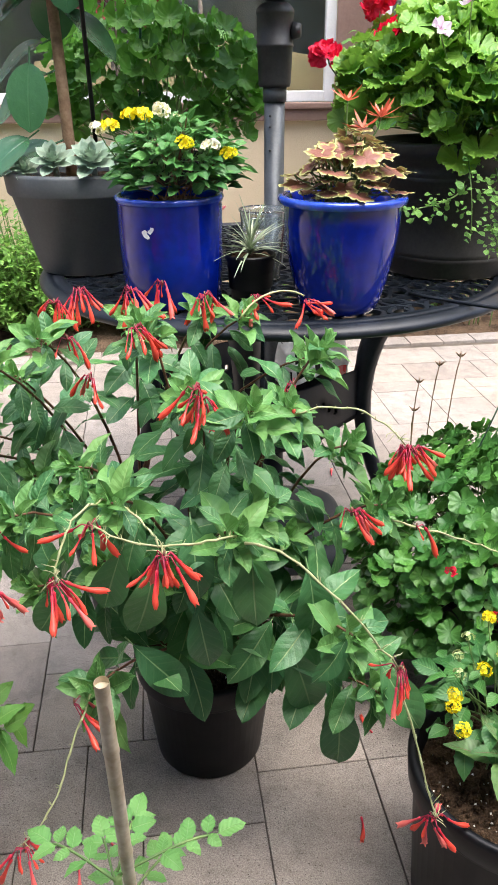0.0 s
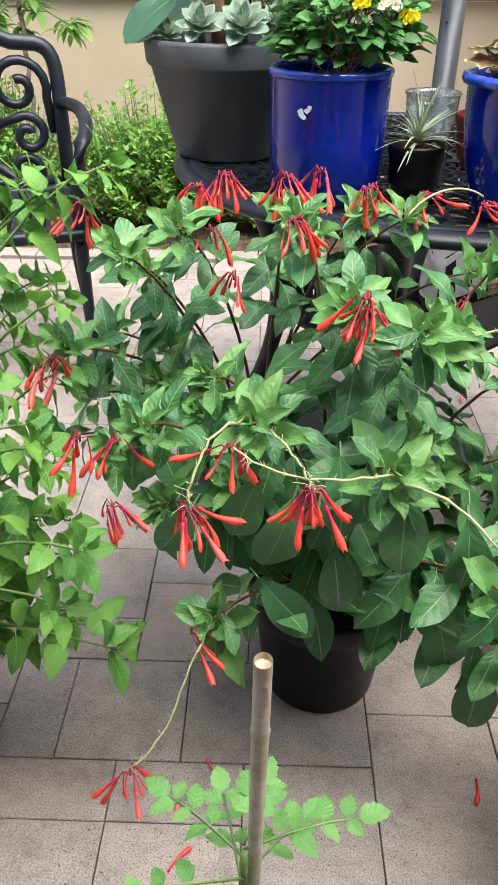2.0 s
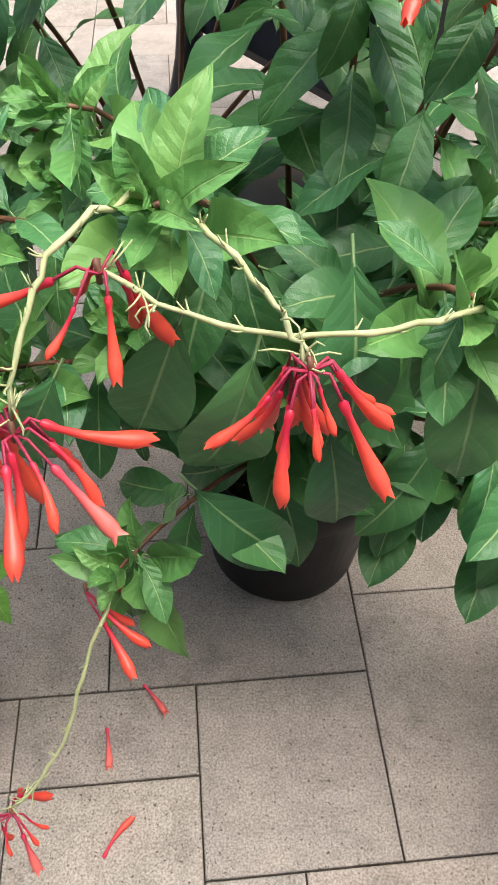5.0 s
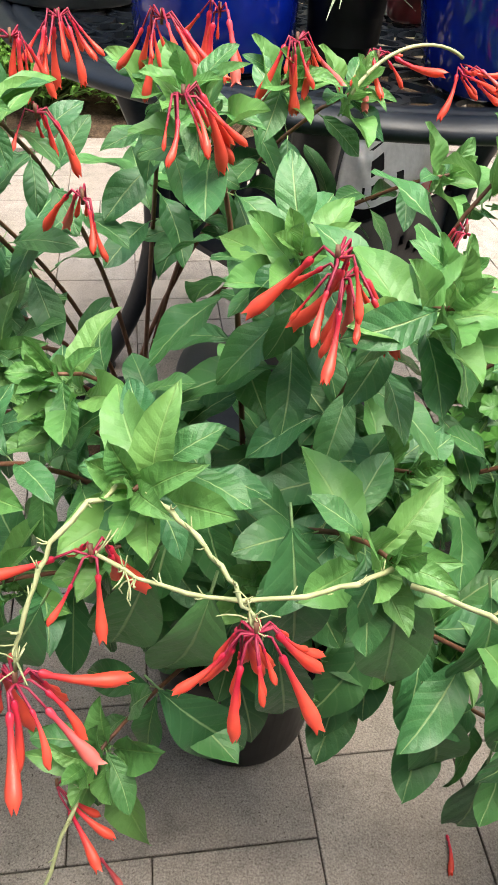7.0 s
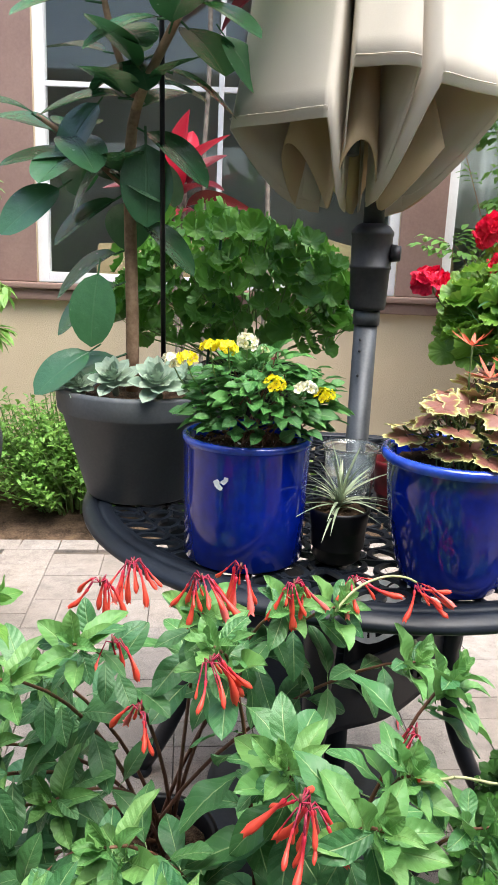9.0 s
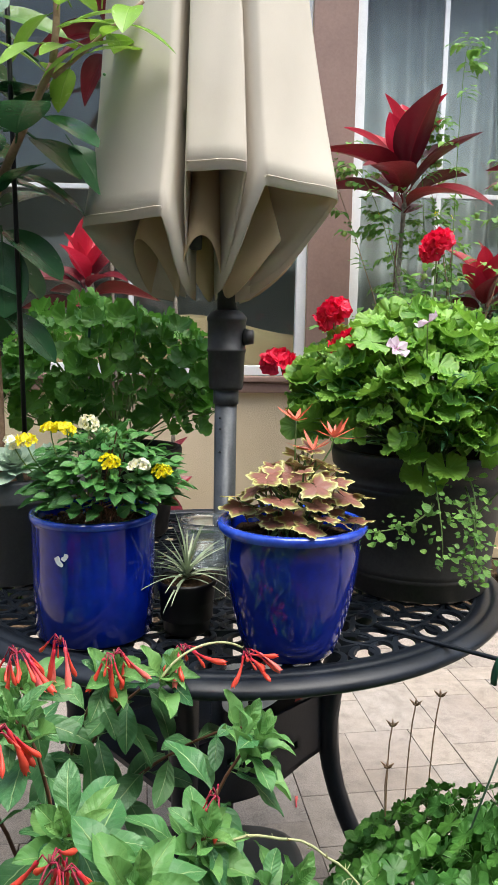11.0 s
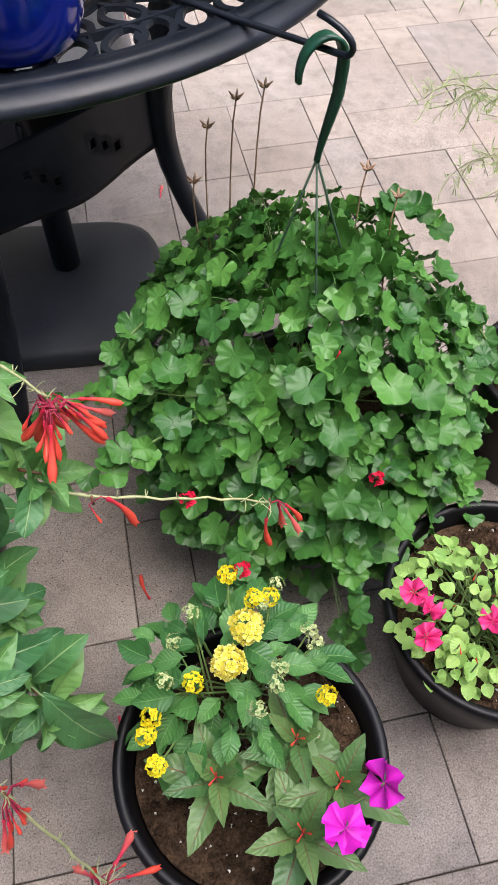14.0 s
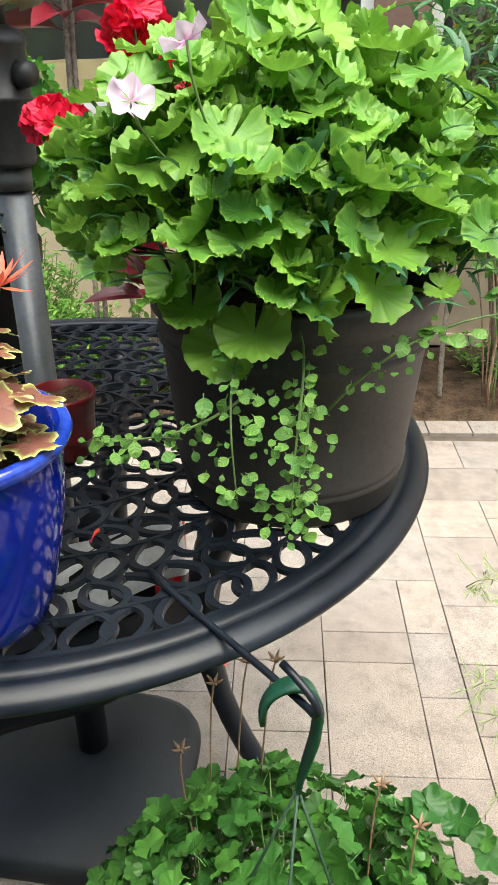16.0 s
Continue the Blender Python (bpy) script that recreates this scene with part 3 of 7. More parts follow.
# ---- pots ----
def pot(name, x, y, z, r0, r1, h, mat, label, rim="plain", soil_drop=0.03, wall=0.006, group=""):
    """A pot with a hollow inside, a rim and its soil."""
    p = thing(name, pose(x, y, z), label, "flower pot", group)
    if rim == "lip":
        prof = [(0.001, 0.0), (r0 - 0.004, 0.0), (r0, 0.004), (r1 - 0.008, h - 0.045), (r1 - 0.002, h - 0.042), (r1, h - 0.038), (r1 + 0.003, h - 0.006), (r1 + 0.001, h), (r1 - 0.006, h + 0.001), (r1 - wall - 0.005, h - 0.004), (r1 - wall - 0.012, h - 0.06)]
    elif rim == "round":
        prof = [(0.001, 0.0), (r0 - 0.006, 0.0), (r0, 0.006)] + [(r0 + (r1 - r0) * math.sin(t * math.pi / 2) ** 0.9, 0.006 + (h - 0.02) * t) for t in (0.12, 0.25, 0.4, 0.55, 0.7, 0.85, 1.0)] + [(r1 + 0.004, h - 0.008), (r1 + 0.004, h - 0.002), (r1, h), (r1 - wall, h - 0.003), (r1 - wall - 0.004, h - 0.06)]
    elif rim == "bands":
        prof = [(0.001, 0.0), (r0 - 0.004, 0.0), (r0, 0.005)]
        for t in (0.14, 0.18, 0.74, 0.78):
            r = r0 + (r1 - r0) * t
            prof += [(r - 0.001, h * t - 0.004), (r + 0.0025, h * t), (r + 0.0005, h * t + 0.004)]
        prof += [(r1 - 0.006, h - 0.036), (r1 + 0.001, h - 0.032), (r1 + 0.005, h - 0.006), (r1 + 0.003, h), (r1 - 0.006, h), (r1 - 0.012, h - 0.01), (r1 - 0.016, h - 0.07)]
    else:
        prof = [(0.001, 0.0), (r0 - 0.005, 0.0), (r0, 0.005), (r0 + (r1 - r0) * 0.5, h * 0.5), (r1, h - 0.012), (r1 + 0.002, h - 0.004), (r1, h), (r1 - wall, h - 0.001), (r1 - wall - 0.002, h - 0.06)]
    part("body", Buf().add(*lathe(prof, 56)), p, mat=mat)
    rs = r1 - wall - 0.003 - (0.008 if rim in ("lip", "bands") else 0)
    s = Buf()
    rings = 7
    for j in range(rings + 1):
        for k in range(40):
            a = 2 * math.pi * k / 40
            rr = rs * j / rings
            s.v.append((rr * math.cos(a), rr * math.sin(a), h - soil_drop + 0.010 * noise.noise((rr * math.cos(a) * 28 + x * 9, rr * math.sin(a) * 28 + y * 7, 2)) + 0.004 * noise.noise((rr * math.cos(a) * 90, rr * math.sin(a) * 90, 5))))
            s.uv.append((0, 0))
    s.f = [(j * 40 + k, j * 40 + (k + 1) % 40, (j + 1) * 40 + (k + 1) % 40, (j + 1) * 40 + k) for j in range(rings) for k in range(40)]
    part("soil", s, p, "crumbly brown potting soil", mat=SOIL)
    return p


PERLITE = surface("perlite", (0.45, 0.43, 0.38), (0.75, 0.73, 0.68), 0.9, scale=80)


def crumbs(owner, r, z, count, seed, mat, size, name, label):
    """Loose bits strewn over the soil of a pot."""
    rng = random.Random(seed)
    b = Buf()
    for k in range(count):
        a, d, s = rng.uniform(0, 6.28), r * math.sqrt(rng.random()), size * rng.uniform(0.4, 1.2)
        m = Matrix.Translation((d * math.cos(a), d * math.sin(a), z + 0.3 * size))
        b.add([(s, 0, 0), (-s * 0.7, s * 0.6, 0), (-s * 0.6, -s * 0.8, 0), (0, 0, s * 0.8), (0, 0, -s * 0.6)], [(0, 1, 3), (1, 2, 3), (2, 0, 3), (1, 0, 4), (2, 1, 4), (0, 2, 4)], m @ pose(0, 0, 0, rng.uniform(0, 90), rng.uniform(0, 90), rng.uniform(0, 360)))
    part(name, b, owner, label, mat=mat, smooth=False)["kind"] = "stuff"


potA = pot("flower_pot", -0.163, -0.345, TOP, 0.089, 0.0925, 0.184, BLUE, "straight cobalt blue glazed pot with a white chip", wall=0.007, soil_drop=0.02)
part("glazed_rim", Buf().add(*lathe([(0.0940, 0.177), (0.0960, 0.182), (0.0940, 0.1865), (0.0885, 0.1875), (0.0850, 0.182)], 56)), potA, mat=BLUE_RIM)
b = Buf()
for (u, w_, s_) in ((0.0, 0.0, 0.006), (0.004, 0.005, 0.005), (0.010, -0.003, 0.0045), (0.013, -0.007, 0.004)):
    a = radians(246) + u / 0.092
    pts = [((0.0922 + 0.0018) * math.cos(a + s_ / 0.09 * math.cos(q) * rr), (0.0922 + 0.0018) * math.sin(a + s_ / 0.09 * math.cos(q) * rr), 0.134 - w_ + s_ * math.sin(q) * rr) for q, rr in [(2 * math.pi * k / 9, 0.7 + 0.5 * ((k * 7 + int(u * 999)) % 5) / 5) for k in range(9)]]
    b.add(pts, [tuple(range(9))])
part("chip", b, potA, "white chip in the glaze", mat=CHIP)
potB = pot("flower_pot", 0.130, -0.420, TOP, 0.068, 0.098, 0.190, BLUE, "rounded cobalt blue glazed pot tapering to its foot", rim="round", wall=0.008, soil_drop=0.02)
part("glazed_rim", Buf().add(*lathe([(0.1055, 0.179), (0.1085, 0.185), (0.1065, 0.191), (0.100, 0.1925), (0.0955, 0.187)], 56)), potB, mat=BLUE_RIM)
potC = pot("flower_pot", 0.398, -0.115, TOP, 0.131, 0.158, 0.255, PLASTIC_TAUPE, "large weathered black plastic pot with raised bands", rim="bands")
potD = pot("flower_pot", -0.365, -0.060, TOP, 0.100, 0.150, 0.20, POT_GREY, "dark grey plastic pot with a wide lip", rim="lip", soil_drop=0.02)
potE = pot("flower_pot", -0.022, -0.354, TOP, 0.035, 0.044, 0.084, PLASTIC_BLACK, "small black plastic nursery pot", rim="plain", wall=0.002, soil_drop=0.008)
potF = pot("flower_pot", -0.17, 0.24, TOP, 0.085, 0.115, 0.20, PLASTIC_BLACK, "black plastic pot of a bushy geranium", rim="lip")
potG = pot("flower_pot", 0.105, -0.105, TOP, 0.030, 0.042, 0.092, MAROON_POT, "small maroon plastic pot", wall=0.002, soil_drop=0.012)
potH = pot("flower_pot", -0.113, -0.728, 0.0, 0.092, 0.118, 0.215, PLASTIC_BLACK, "black plastic nursery pot standing on the pavers", rim="lip")
potI = pot("flower_pot", -0.29, -0.36, 0.0, 0.080, 0.105, 0.19, PLASTIC_BLACK, "black plastic nursery pot half under the table", rim="lip")
potJ = pot("flower_pot", 0.302, -1.032, 0.0, 0.118, 0.141, 0.265, PLASTIC_BLACK, "wide black plastic pot full of brown soil", rim="lip", soil_drop=0.035)
potK = pot("flower_pot", 0.637, -0.872, 0.0, 0.105, 0.146, 0.20, PLASTIC_BLACK, "wide low black plastic pot", rim="lip", soil_drop=0.03)
potL = pot("flower_pot", 0.43, -0.55, 0.0, 0.10, 0.135, 0.24, PLASTIC_BLACK, "black plastic hanging basket set down on the pavers", rim="lip", soil_drop=0.02)
potM = pot("flower_pot", -0.76, -0.93, 0.0, 0.10, 0.13, 0.24, PLASTIC_BLACK, "black plastic nursery pot of a leafy sage", rim="lip")
potN = pot("flower_pot", -0.17, -1.275, 0.0, 0.055, 0.070, 0.16, PLASTIC_BLACK, "black plastic nursery pot with a bamboo cane", rim="lip")
potO = pot("flower_pot", 0.82, -0.52, 0.0, 0.09, 0.115, 0.22, PLASTIC_BLACK, "black plastic pot of an asparagus fern", rim="lip")
cup = thing("plastic_cup", pose(0.008, -0.195, TOP), "clear plastic cup with dried plant bits", "cup")
part("body", Buf().add(*lathe([(0.001, 0.0), (0.034, 0.0), (0.035, 0.003), (0.045, 0.132), (0.0475, 0.133), (0.0475, 0.137), (0.044, 0.137), (0.0425, 0.130), (0.033, 0.004), (0.001, 0.004)], 36)), cup, mat=CUP)
part("soil", Buf().add(*cap(0.0345, 0.024, 30)).add(*lathe([(0.0325, 0.005), (0.0345, 0.024)], 30)), cup, "dry soil in the cup", mat=SOIL)
for owner, r, z in ((potJ, 0.120, 0.236), (potK, 0.12, 0.176), (potH, 0.10, 0.190), (potA, 0.080, 0.168)):
    crumbs(owner, r, z, 110, 11, PERLITE, 0.0026, "perlite", "white perlite specks in the soil")
    crumbs(owner, r, z, 520, 12, SOIL, 0.0055, "soil_crumb", "dark crumbs of bark and soil")

# ---- leaf and petal materials ----
def leaf_material(name, dark, light, vein, rough=0.42, palmate=False, edge=None, zone=None, veins=8, trans=0.18, gloss=0.5, vein_amount=0.75, spread=0.35):
    dark, light = (dark[0] * 1.4, dark[1] * 1.45, dark[2] * 1.45), (light[0] * 1.42, light[1] * 1.37, light[2] * 1.38)
    m, nt, n, l, b = node_mat(name)
    uv = n.new("ShaderNodeUVMap")
    sep = n.new("ShaderNodeSeparateXYZ")
    l.new(uv.outputs[0], sep.inputs[0])
    u, v = sep.outputs[0], sep.outputs[1]
    oi, geo = n.new("ShaderNodeObjectInfo"), n.new("ShaderNodeNewGeometry")
    pick = mathn(n, l, "FRACT", mathn(n, l, "ADD", oi.outputs["Random"], geo.outputs["Random Per Island"]))
    mott = noise_tex(n, l, 55, 5.0, 0.6)
    tone = mathn(n, l, "ADD", mathn(n, l, "MULTIPLY", pick, 1 - spread), mathn(n, l, "MULTIPLY", mott.outputs[0], spread))
    col = ramp(n, l, tone, [(0.05, dark), (0.6, tuple((p + q) / 2 for p, q in zip(dark, light))), (0.95, light)])
    puff = 0.0
    if palmate:
        wave = mathn(n, l, "COSINE", mathn(n, l, "MULTIPLY", u, 2 * math.pi * veins))
        line = ramp(n, l, wave, [(0.93, (0, 0, 0)), (1.0, (1, 1, 1))])
        line = mathn(n, l, "MULTIPLY", line, mathn(n, l, "SUBTRACT", 1.0, v))
        if zone:
            ring = ramp(n, l, mathn(n, l, "ADD", v, mathn(n, l, "MULTIPLY", mathn(n, l, "SUBTRACT", mott.outputs[0], 0.5), 0.35)), [(0.30, (1, 1, 1)), (0.70, (1, 1, 1)), (0.80, (0, 0, 0))])
            col = mixc(n, l, ring, col, zone)
        if edge:
            rim = ramp(n, l, mathn(n, l, "ADD", v, mathn(n, l, "MULTIPLY", mathn(n, l, "SUBTRACT", mott.outputs[0], 0.5), 0.18)), [(0.85, (0, 0, 0)), (0.94, (1, 1, 1))])
            col = mixc(n, l, rim, col, edge)
    else:
        side = mathn(n, l, "ABSOLUTE", mathn(n, l, "SUBTRACT", u, 0.5))
        mid = ramp(n, l, side, [(0.010, (1, 1, 1)), (0.030, (0, 0, 0))])
        lat = mathn(n, l, "FRACT", mathn(n, l, "MULTIPLY", mathn(n, l, "SUBTRACT", v, mathn(n, l, "MULTIPLY", side, 0.42)), float(veins)))
        line = ramp(n, l, mathn(n, l, "ABSOLUTE", mathn(n, l, "SUBTRACT", lat, 0.5)), [(0.02, (0.11, 0.11, 0.11)), (0.10, (0, 0, 0))])
        puff = mathn(n, l, "MULTIPLY", mathn(n, l, "ABSOLUTE", mathn(n, l, "SUBTRACT", lat, 0.5)), 0.45 if veins < 14 else 0.0)
        line = mathn(n, l, "MAXIMUM", mid, line)
        if edge:
            rim = ramp(n, l, mathn(n, l, "ADD", side, mathn(n, l, "MULTIPLY", mott.outputs[0], 0.08)), [(0.44, (0, 0, 0)), (0.50, (1, 1, 1))])
            col = mixc(n, l, rim, col, edge)
    col = mixc(n, l, mathn(n, l, "MULTIPLY", line, vein_amount), col, vein)
    l.new(col, b.inputs["Base Color"])
    l.new(mathn(n, l, "ADD", mathn(n, l, "MULTIPLY", mott.outputs[0], 0.2), rough - 0.1), b.inputs["Roughness"])
    b.inputs["Specular IOR Level"].default_value = gloss
    bumped(n, l, b, mathn(n, l, "ADD", mathn(n, l, "SUBTRACT", mathn(n, l, "MULTIPLY", mott.outputs[0], 1.1), mathn(n, l, "MULTIPLY", line, 0.25)), puff), 0.75, 0.0022)
    tr = n.new("ShaderNodeBsdfTranslucent")
    l.new(mixc(n, l, 0.5, col, tuple(min(1, c * 1.8) for c in light)), tr.inputs["Color"])
    mix = n.new("ShaderNodeMixShader")
    mix.inputs[0].default_value = trans
    l.new(b.outputs[0], mix.inputs[1])
    l.new(tr.outputs[0], mix.inputs[2])
    l.new(mix.outputs[0], n["Material Output"].inputs["Surface"])
    return m


def petal_material(name, base_c, tip_c, rough=0.5, trans=0.2, lo=0.15, hi=0.7):
    m, nt, n, l, b = node_mat(name)
    uv = n.new("ShaderNodeUVMap")
    sep = n.new("ShaderNodeSeparateXYZ")
    l.new(uv.outputs[0], sep.inputs[0])
    oi = n.new("ShaderNodeObjectInfo")
    f = mathn(n, l, "ADD", sep.outputs[1], mathn(n, l, "MULTIPLY", mathn(n, l, "SUBTRACT", oi.outputs["Random"], 0.5), 0.3))
    col = ramp(n, l, f, [(lo, base_c), (hi, tip_c)])
    grain = noise_tex(n, l, 90, 2.0)
    col = mixc(n, l, 0.25, col, ramp(n, l, grain.outputs[0], [(0.3, tuple(c * 0.6 for c in base_c)), (0.7, tip_c)]))
    l.new(col, b.inputs["Base Color"])
    b.inputs["Roughness"].default_value = rough
    tr = n.new("ShaderNodeBsdfTranslucent")
    l.new(col, tr.inputs["Color"])
    mix = n.new("ShaderNodeMixShader")
    mix.inputs[0].default_value = trans
    l.new(b.outputs[0], mix.inputs[1])
    l.new(tr.outputs[0], mix.inputs[2])
    l.new(mix.outputs[0], n["Material Output"].inputs["Surface"])
    return m


M_FUCHSIA = leaf_material("fuchsia_leaf", (0.027, 0.104, 0.038), (0.066, 0.182, 0.050), (0.36, 0.50, 0.22), 0.42, veins=7, vein_amount=0.8, trans=0.14)
M_FUCHSIA_YOUNG = leaf_material("fuchsia_young_leaf", (0.060, 0.168, 0.046), (0.130, 0.270, 0.072), (0.26, 0.42, 0.14), 0.45, veins=8, trans=0.2)
M_FUCHSIA_DARK = leaf_material("fuchsia_shade_leaf", (0.025, 0.094, 0.034), (0.072, 0.188, 0.060), (0.28, 0.42, 0.19), 0.40, veins=7, vein_amount=0.8, trans=0.12)
M_SAGE = leaf_material("sage_leaf", (0.030, 0.115, 0.022), (0.150, 0.33, 0.052), (0.25, 0.42, 0.12), 0.5, veins=11, trans=0.2)
M_IVY = leaf_material("ivy_geranium_leaf", (0.012, 0.060, 0.013), (0.074, 0.205, 0.034), (0.16, 0.34, 0.09), 0.40, gloss=0.4, palmate=True, veins=5, trans=0.12, vein_amount=0.4)
M_ZONAL = leaf_material("geranium_leaf", (0.036, 0.128, 0.017), (0.180, 0.345, 0.043), (0.32, 0.50, 0.12), 0.5, palmate=True, veins=7, trans=0.22, vein_amount=0.4, edge=(0.19, 0.36, 0.055))
M_ZONAL_DARK = leaf_material("shaded_geranium_leaf", (0.030, 0.115, 0.018), (0.105, 0.27, 0.036), (0.16, 0.30, 0.07), 0.5, palmate=True, veins=7, trans=0.2, vein_amount=0.4)
M_FANCY = leaf_material("variegated_leaf", (0.15, 0.12, 0.035), (0.22, 0.19, 0.055), (0.33, 0.18, 0.12), 0.5, palmate=True, veins=5, edge=(0.50, 0.50, 0.20), zone=(0.215, 0.082, 0.062), trans=0.15, vein_amount=0.4)
M_LANTANA = leaf_material("lantana_leaf", (0.020, 0.088, 0.022), (0.068, 0.195, 0.042), (0.18, 0.35, 0.10), 0.42, veins=9, trans=0.15)
M_BRONZE = leaf_material("bronze_leaf", (0.032, 0.092, 0.027), (0.095, 0.175, 0.048), (0.20, 0.035, 0.04), 0.4, veins=9, trans=0.12, vein_amount=0.7)
M_PALE = leaf_material("pale_impatiens_leaf", (0.15, 0.30, 0.06), (0.32, 0.50, 0.13), (0.34, 0.48, 0.20), 0.45, veins=6, trans=0.2)
M_TOMATO = leaf_material("seedling_leaf", (0.07, 0.20, 0.04), (0.14, 0.30, 0.08), (0.26, 0.42, 0.16), 0.55, veins=6, trans=0.25)
M_RUBBER = leaf_material("rubber_plant_leaf", (0.014, 0.062, 0.026), (0.050, 0.145, 0.056), (0.16, 0.26, 0.12), 0.24, veins=22, trans=0.08, vein_amount=0.12, gloss=0.7)
M_RUBBER_NEW = leaf_material("rubber_plant_new_leaf", (0.09, 0.20, 0.022), (0.20, 0.34, 0.045), (0.34, 0.48, 0.14), 0.25, veins=14, trans=0.25, vein_amount=0.4)
M_SUCC = leaf_material("echeveria_leaf", (0.19, 0.27, 0.20), (0.30, 0.38, 0.29), (0.30, 0.40, 0.33), 0.6, veins=1, trans=0.05, vein_amount=0.1)
M_AIR = leaf_material("silvery_strap_leaf", (0.15, 0.20, 0.12), (0.34, 0.40, 0.27), (0.36, 0.42, 0.33), 0.6, veins=1, trans=0.08, vein_amount=0.2)
M_CORDY = leaf_material("cordyline_leaf", (0.024, 0.003, 0.006), (0.13, 0.007, 0.014), (0.22, 0.015, 0.03), 0.35, veins=1, trans=0.15, vein_amount=0.4)
M_CORDY_NEW = leaf_material("cordyline_bright_leaf", (0.20, 0.004, 0.014), (0.46, 0.018, 0.045), (0.55, 0.06, 0.10), 0.35, veins=1, trans=0.2, vein_amount=0.3)
M_SHRUB = leaf_material("shrub_leaf", (0.05, 0.14, 0.02), (0.17, 0.32, 0.06), (0.22, 0.36, 0.10), 0.5, veins=4, trans=0.2)
M_SHRUB_DARK = leaf_material("dark_shrub_leaf", (0.012, 0.045, 0.016), (0.04, 0.11, 0.035), (0.08, 0.16, 0.06), 0.45, veins=4, trans=0.12)
M_WEED = leaf_material("weed_leaf", (0.045, 0.14, 0.025), (0.15, 0.29, 0.055), (0.24, 0.38, 0.11), 0.5, veins=5, trans=0.2, vein_amount=0.3)
M_FERN = leaf_material("asparagus_needle", (0.09, 0.16, 0.04), (0.24, 0.30, 0.11), (0.26, 0.32, 0.14), 0.6, veins=1, trans=0.1)
M_CARN = leaf_material("dianthus_leaf", (0.014, 0.062, 0.024), (0.042, 0.130, 0.048), (0.10, 0.20, 0.09), 0.48, veins=1, trans=0.12)
STEM_GREEN = surface("green_stem", (0.09, 0.17, 0.045), (0.18, 0.28, 0.08), 0.55, scale=30, bump=0.1)
STEM_PALE = surface("pale_stem", (0.30, 0.34, 0.15), (0.46, 0.47, 0.25), 0.6, scale=40, bump=0.25)
STEM_BROWN = surface("brown_stem", (0.09, 0.032, 0.018), (0.19, 0.085, 0.045), 0.6, scale=40, bump=0.25)
STEM_TAN = surface("tan_stem", (0.22, 0.13, 0.075), (0.38, 0.25, 0.155), 0.7, scale=30, bump=0.3)
P_FUCHSIA = petal_material("fuchsia_petal", (0.66, 0.010, 0.075), (0.95, 0.115, 0.065), 0.36, 0.28, 0.08, 0.6)
P_WINE = petal_material("wine_pedicel", (0.36, 0.020, 0.060), (0.55, 0.035, 0.090), 0.5)
P_PINKRED = petal_material("faded_fuchsia_petal", (0.66, 0.02, 0.09), (0.88, 0.20, 0.16), 0.4, 0.15, 0.1, 0.8)
P_RED = petal_material("red_petal", (0.66, 0.004, 0.030), (0.86, 0.012, 0.075), 0.55, 0.28, lo=0.0, hi=0.5)
P_YELLOW = petal_material("yellow_petal", (0.93, 0.66, 0.005), (0.95, 0.85, 0.02), 0.55, 0.3)
P_LANTANA = petal_material("lantana_petal", (0.94, 0.80, 0.02), (0.95, 0.92, 0.45), 0.55, 0.3, lo=0.55, hi=1.0)
P_CREAM = petal_material("cream_petal", (0.80, 0.72, 0.25), (0.88, 0.86, 0.70), 0.55)
P_BUD = petal_material("bud_green", (0.35, 0.48, 0.16), (0.55, 0.62, 0.30), 0.6)
P_MAGENTA = petal_material("magenta_petal", (0.55, 0.0, 0.38), (0.88, 0.03, 0.70), 0.5, 0.3)
P_PINK = petal_material("hot_pink_petal", (0.65, 0.0, 0.12), (0.92, 0.06, 0.30), 0.45, 0.3)
P_PALEPINK = petal_material("pale_pink_petal", (0.58, 0.22, 0.46), (0.80, 0.66, 0.78), 0.5, trans=0.4, lo=0.2, hi=0.6)
P_SALMON = petal_material("salmon_petal", (0.60, 0.16, 0.09), (0.78, 0.14, 0.08), 0.5)


